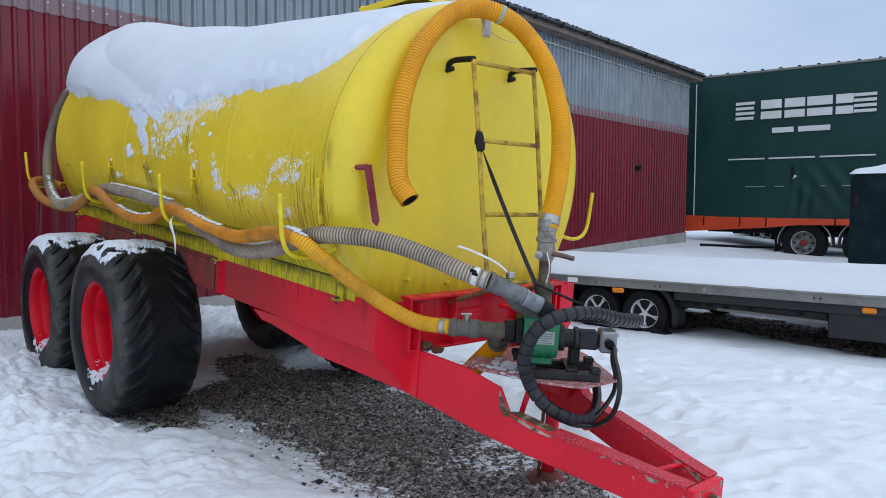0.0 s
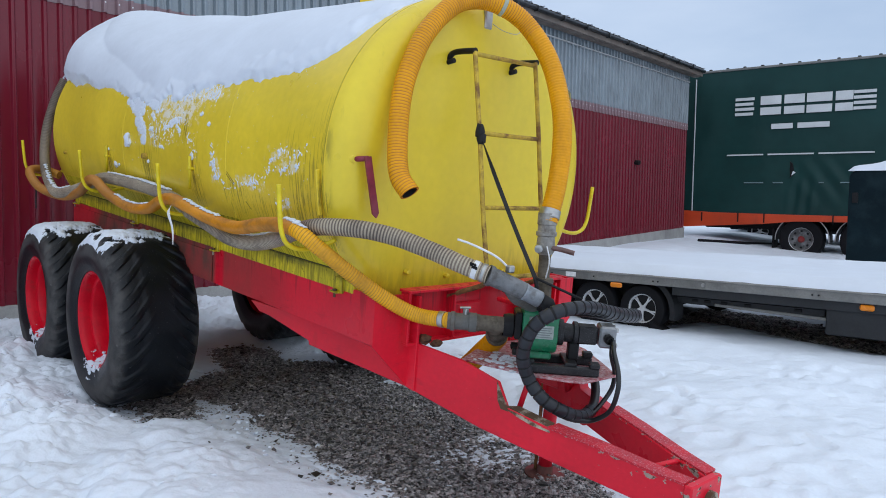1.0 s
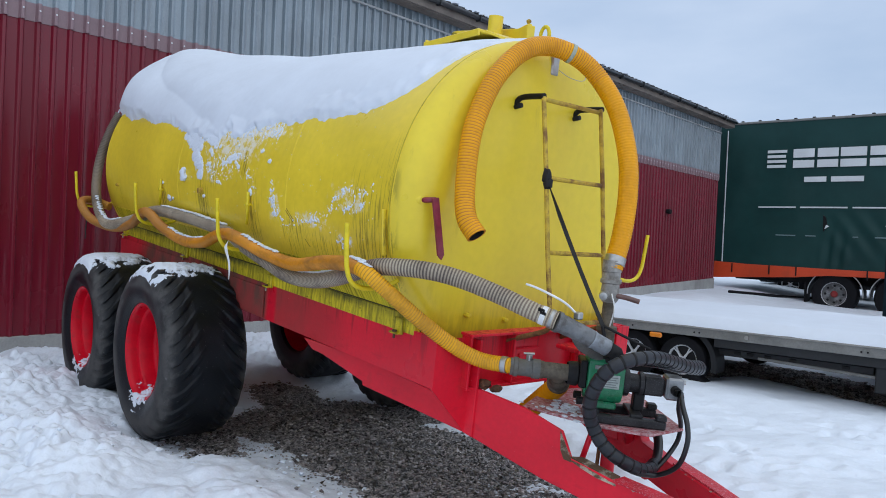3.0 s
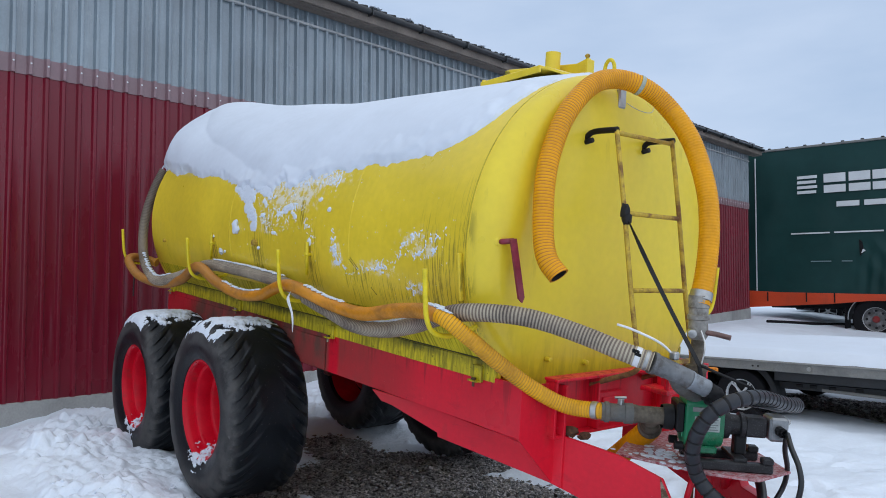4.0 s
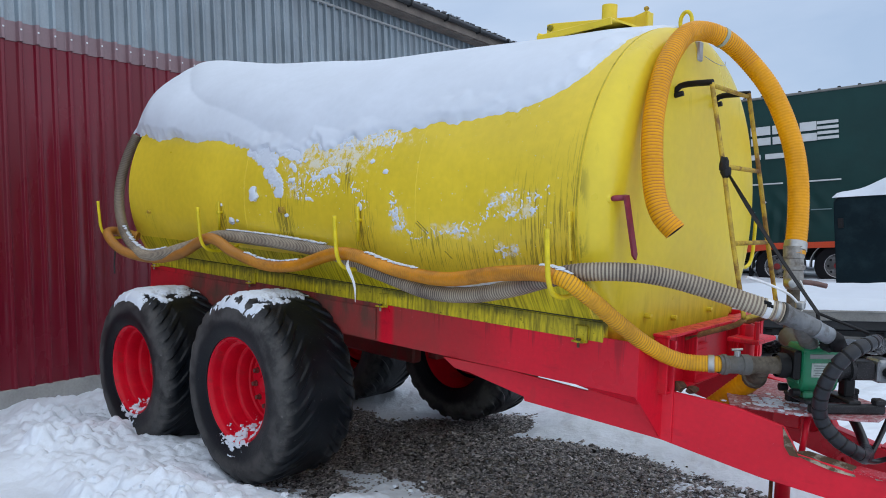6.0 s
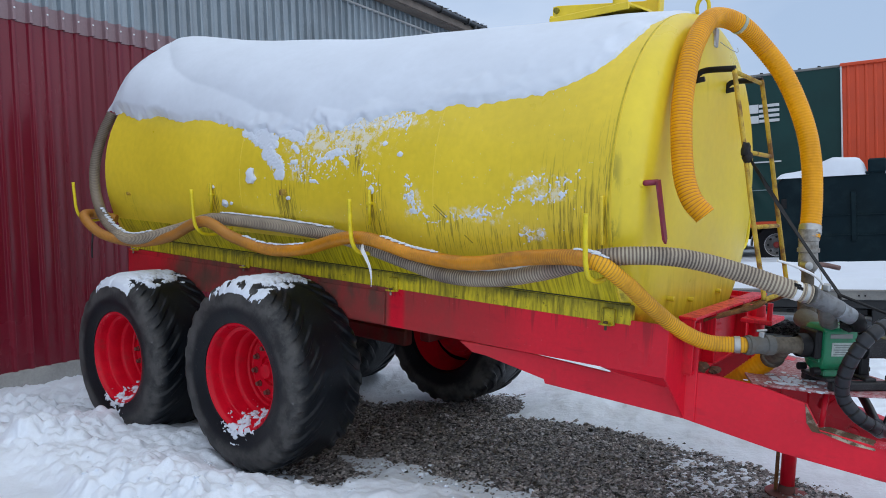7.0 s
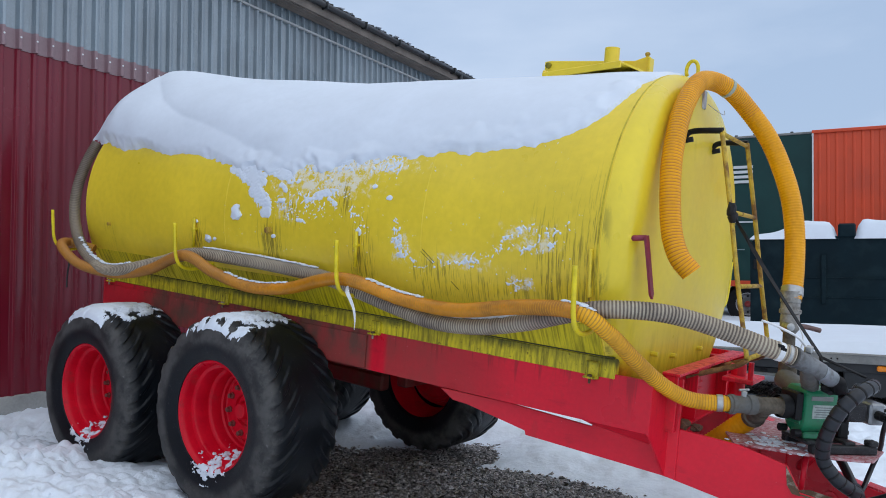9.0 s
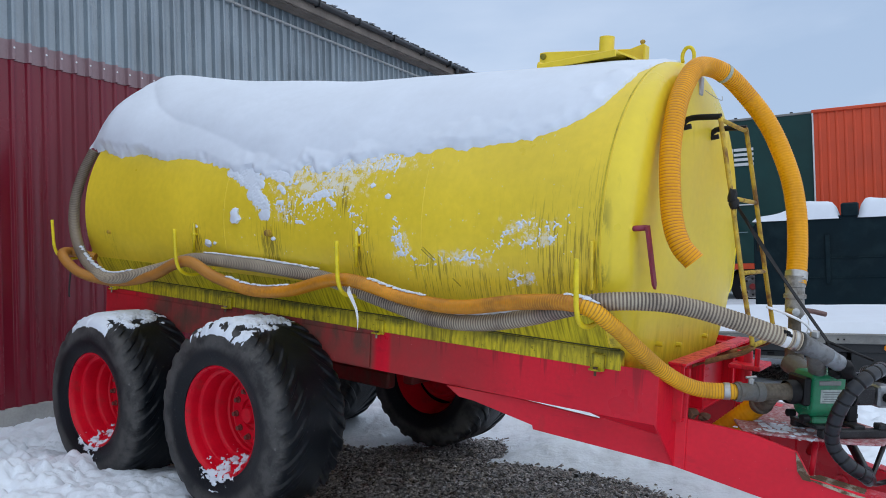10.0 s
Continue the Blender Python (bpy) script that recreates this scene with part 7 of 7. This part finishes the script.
def snow_bits():
    """Thin broken crust and a few lumps stuck to the near side of the tank."""
    rng = random.Random(8)
    bm = B()
    us, ws = np.arange(-2.55, -0.2, 0.0038), np.arange(1.38, 2.08, 0.0038)
    made = {}

    def corner(i, j):
        if (i, j) not in made:
            u, w = us[i], ws[j]
            c = crust_amount(u, w)
            lift = max(-0.004, 0.05 * c) if c < 0 else min(0.0045, 0.009 * c)
            made[i, j] = bm.verts.new(on_tank(u, math.degrees(math.acos((w - TW) / TR)), lift))
        return made[i, j]

    good = np.array([[crust_amount(u, w) > 0 for w in ws] for u in us])
    for i in range(len(us) - 1):
        for j in range(len(ws) - 1):
            if good[i, j] or good[i + 1, j] or good[i, j + 1] or good[i + 1, j + 1]:
                bm.faces.new((corner(i, j), corner(i + 1, j), corner(i + 1, j + 1), corner(i, j + 1))).smooth = True

    def clump(u, w, s, flat=0.4):
        deg = math.degrees(math.acos((w - TW) / TR))
        blob(bm, on_tank(u, deg, s * 0.1), (s * rng.uniform(0.9, 1.6), s * rng.uniform(0.7, 1.2), s * flat), rng.randint(0, 900), 0.6, Matrix.Rotation(radians(deg), 4, "X"), 2)

    clump(-2.39, 1.645, 0.040, 0.5)
    for u, w, s in ((-2.77, 1.57, 0.018), (-1.43, 1.60, 0.018), (-2.07, 1.53, 0.016), (-2.66, 1.47, 0.025), (-1.25, 1.78, 0.014), (-2.6, 1.475, 0.014), (-1.36, 1.83, 0.013), (-1.62, 1.96, 0.02), (-2.02, 1.73, 0.02)):
        clump(u, w, s)
    for _ in range(14):
        clump(rng.gauss(-1.75, 0.25), rng.gauss(1.84, 0.07), rng.uniform(0.004, 0.011))
    return bm


thing("snow_clumps", TANKER, "scattered clumps of snow stuck to the tank side", "snow", kind="stuff", bm=snow_bits(), mats=SNOW)


def wheel_snow():
    """Broken sheets of snow on the tyre crowns, and lumps in the rims."""
    rng = random.Random(4)
    bm = B()
    for (u, w), seed, reach in (((-2.11, 0.555), 1.0, 0.06), ((-3.37, 0.445), 7.0, 0.30)):
        c = q(u, 0.985, w)
        angs, ys = np.arange(0.95, 2.35, 0.010), np.arange(-0.246, 0.23, 0.006)
        made = {}

        def amount(a, y):
            p = Vector((a * 5 + seed, y * 9, seed))
            return 0.52 + reach - ((a - 1.62) / 0.44) ** 2 * 0.6 - 0.9 * max(y + 0.05, 0) * (2.4 - 3 * reach) + 0.62 * noise.fractal(p * 1.6, 0.7, 2.2, 6) + 0.30 * noise.noise(Vector((a * 34 + y * 52, y * 5, seed))) - 0.31

        def corner(a, y):
            if (a, y) not in made:
                m = amount(a, y)
                r = np.interp(abs(y), (0, 0.14, 0.20, 0.236, 0.25), (0.537, 0.533, 0.516, 0.482, 0.44))
                r += max(-0.014, -0.002 + 0.14 * m) if m < 0 else min(0.014, 0.030 * m)
                made[a, y] = bm.verts.new(c + Vector((r * math.cos(a), y, r * math.sin(a))))
            return made[a, y]

        for a0, a1 in zip(angs[:-1], angs[1:]):
            for y0_, y1_ in zip(ys[:-1], ys[1:]):
                if max(amount(a0, y0_), amount(a1, y1_)) > 0:
                    bm.faces.new((corner(a0, y0_), corner(a1, y0_), corner(a1, y1_), corner(a0, y1_))).smooth = True
        # thin crescent on the sidewall under the rim
        angs, rads = np.arange(-2.25, -1.0, 0.016), np.arange(0.296, 0.372, 0.006)
        laid = {}

        def crescent(a, r):
            p = Vector((a * 4 + seed, r * 30, seed + 9))
            return 0.30 - ((a + 1.62) / 0.42) ** 2 * 0.5 - (r - 0.296) * 9.0 + 0.62 * noise.fractal(p * 1.6, 0.7, 2.2, 5)

        def side_corner(a, r):
            if (a, r) not in laid:
                m = crescent(a, r)
                y = -np.interp(r, (0.296, 0.30, 0.36, 0.42), (0.222, 0.226, 0.247, 0.251)) + (0.006 if m < 0 else -min(0.008, 0.002 + 0.02 * m))
                laid[a, r] = bm.verts.new(c + Vector((r * math.cos(a), y, r * math.sin(a))))
            return laid[a, r]

        for a0, a1 in zip(angs[:-1], angs[1:]):
            for r0, r1 in zip(rads[:-1], rads[1:]):
                if max(crescent(a0, r0), crescent(a1, r1)) > 0:
                    bm.faces.new((side_corner(a0, r0), side_corner(a1, r0), side_corner(a1, r1), side_corner(a0, r1))).smooth = True
        # snow caught in the lower half of the rim
        angs, ys = np.arange(-2.45, -0.65, 0.016), np.arange(-0.232, -0.02, 0.007)
        kept = {}

        def inside(a, y):
            p = Vector((a * 3.5 + seed, y * 16, seed + 5))
            return 0.16 - ((a + 1.5) / 0.55) ** 2 * 0.5 - (y + 0.23) * 1.0 + 0.75 * noise.fractal(p * 1.5, 0.8, 2.0, 5)

        def rim_corner(a, y):
            if (a, y) not in kept:
                m = inside(a, y)
                r = np.interp(y, (-0.232, -0.215, -0.19, -0.15, -0.14, -0.06, -0.05, 0.0), (0.315, 0.290, 0.276, 0.268, 0.250, 0.244, 0.224, 0.215))
                r += 0.006 if m < 0 else -min(0.018, 0.002 + 0.05 * m)
                kept[a, y] = bm.verts.new(c + Vector((r * math.cos(a), y, r * math.sin(a))))
            return kept[a, y]

        for a0, a1 in zip(angs[:-1], angs[1:]):
            for y0_, y1_ in zip(ys[:-1], ys[1:]):
                if max(inside(a0, y0_), inside(a1, y1_)) > 0:
                    bm.faces.new((rim_corner(a0, y0_), rim_corner(a1, y0_), rim_corner(a1, y1_), rim_corner(a0, y1_))).smooth = True
    return bm


thing("snow_on_wheels", TANKER, "snow lying on the tyres and inside the rims", "snow", kind="stuff", bm=wheel_snow(), mats=SNOW)


def hose_snow():
    rng = random.Random(6)
    bm = B()
    for pts, r, spans in ((ORANGE_LINE, 0.036, ((-2.35, -1.85), (-1.25, -0.95), (-0.2, -0.06), (-3.6, -3.3))),
                          (GREY_LINE, 0.042, ((-3.95, -3.3), (-2.6, -1.7), (-0.85, -0.45)))):
        line = bent([q(*p) for p in pts], 0.009)
        for lo, hi in spans:
            for p in line:
                if lo < p.x < hi and not (p.z > 1.6) and rng.random() < 0.75:
                    s = rng.uniform(0.009, 0.017)
                    blob(bm, p + Vector((0, rng.uniform(-0.008, 0.008), r * 0.95)), (s * 1.5, s, s * 0.40), rng.randint(0, 99), 0.4, None, 1)
    return bm


def tow_snow():
    rng = random.Random(12)
    bm = B()
    for _ in range(26):
        u = rng.uniform(1.13, 1.31)
        s = rng.uniform(0.012, 0.028)
        blob(bm, q(u, 0.175 + rng.uniform(-0.06, 0.06), 0.524 + s * 0.2), (s * 1.4, s * 1.1, s * 0.6), rng.randint(0, 99), 0.5, None, 2)
    return bm


thing("snow_on_tow_end", TANKER, "small heap of snow caught between the drawbar beams", "snow", kind="stuff", bm=tow_snow(), mats=SNOW)
thing("snow_on_hoses", TANKER, "thin lines of snow lying along the hoses", "snow", kind="stuff", bm=hose_snow(), mats=SNOW)
bm = B()
rng = random.Random(9)
for _ in range(75):
    u, v = rng.gauss(0.46, 0.060), rng.gauss(0.33, 0.070)
    s = rng.uniform(0.004, 0.017)
    blob(bm, q(u, v, 0.867), (s, s * rng.uniform(0.6, 1.4), s * 0.25), rng.randint(0, 99), 0.7, None, 2)
for _ in range(14):
    blob(bm, q(rng.uniform(1.2, 1.32), rng.uniform(0.11, 0.24), 0.528), (0.03, 0.03, 0.012), rng.randint(0, 99), 0.4, None, 1)
for _ in range(14):
    u = rng.uniform(-0.74, -0.42)
    blob(bm, q(u, 0.10 + rng.uniform(-0.06, 0.14), 2.511 + 0.085 * (u + 0.588)), (0.08, 0.06, 0.012), rng.randint(0, 99), 0.25, None, 2)
thing("snow_on_drawbar", TANKER, "small drifts of snow on the pump platform and drawbar", "snow", kind="stuff", bm=bm, mats=SNOW)
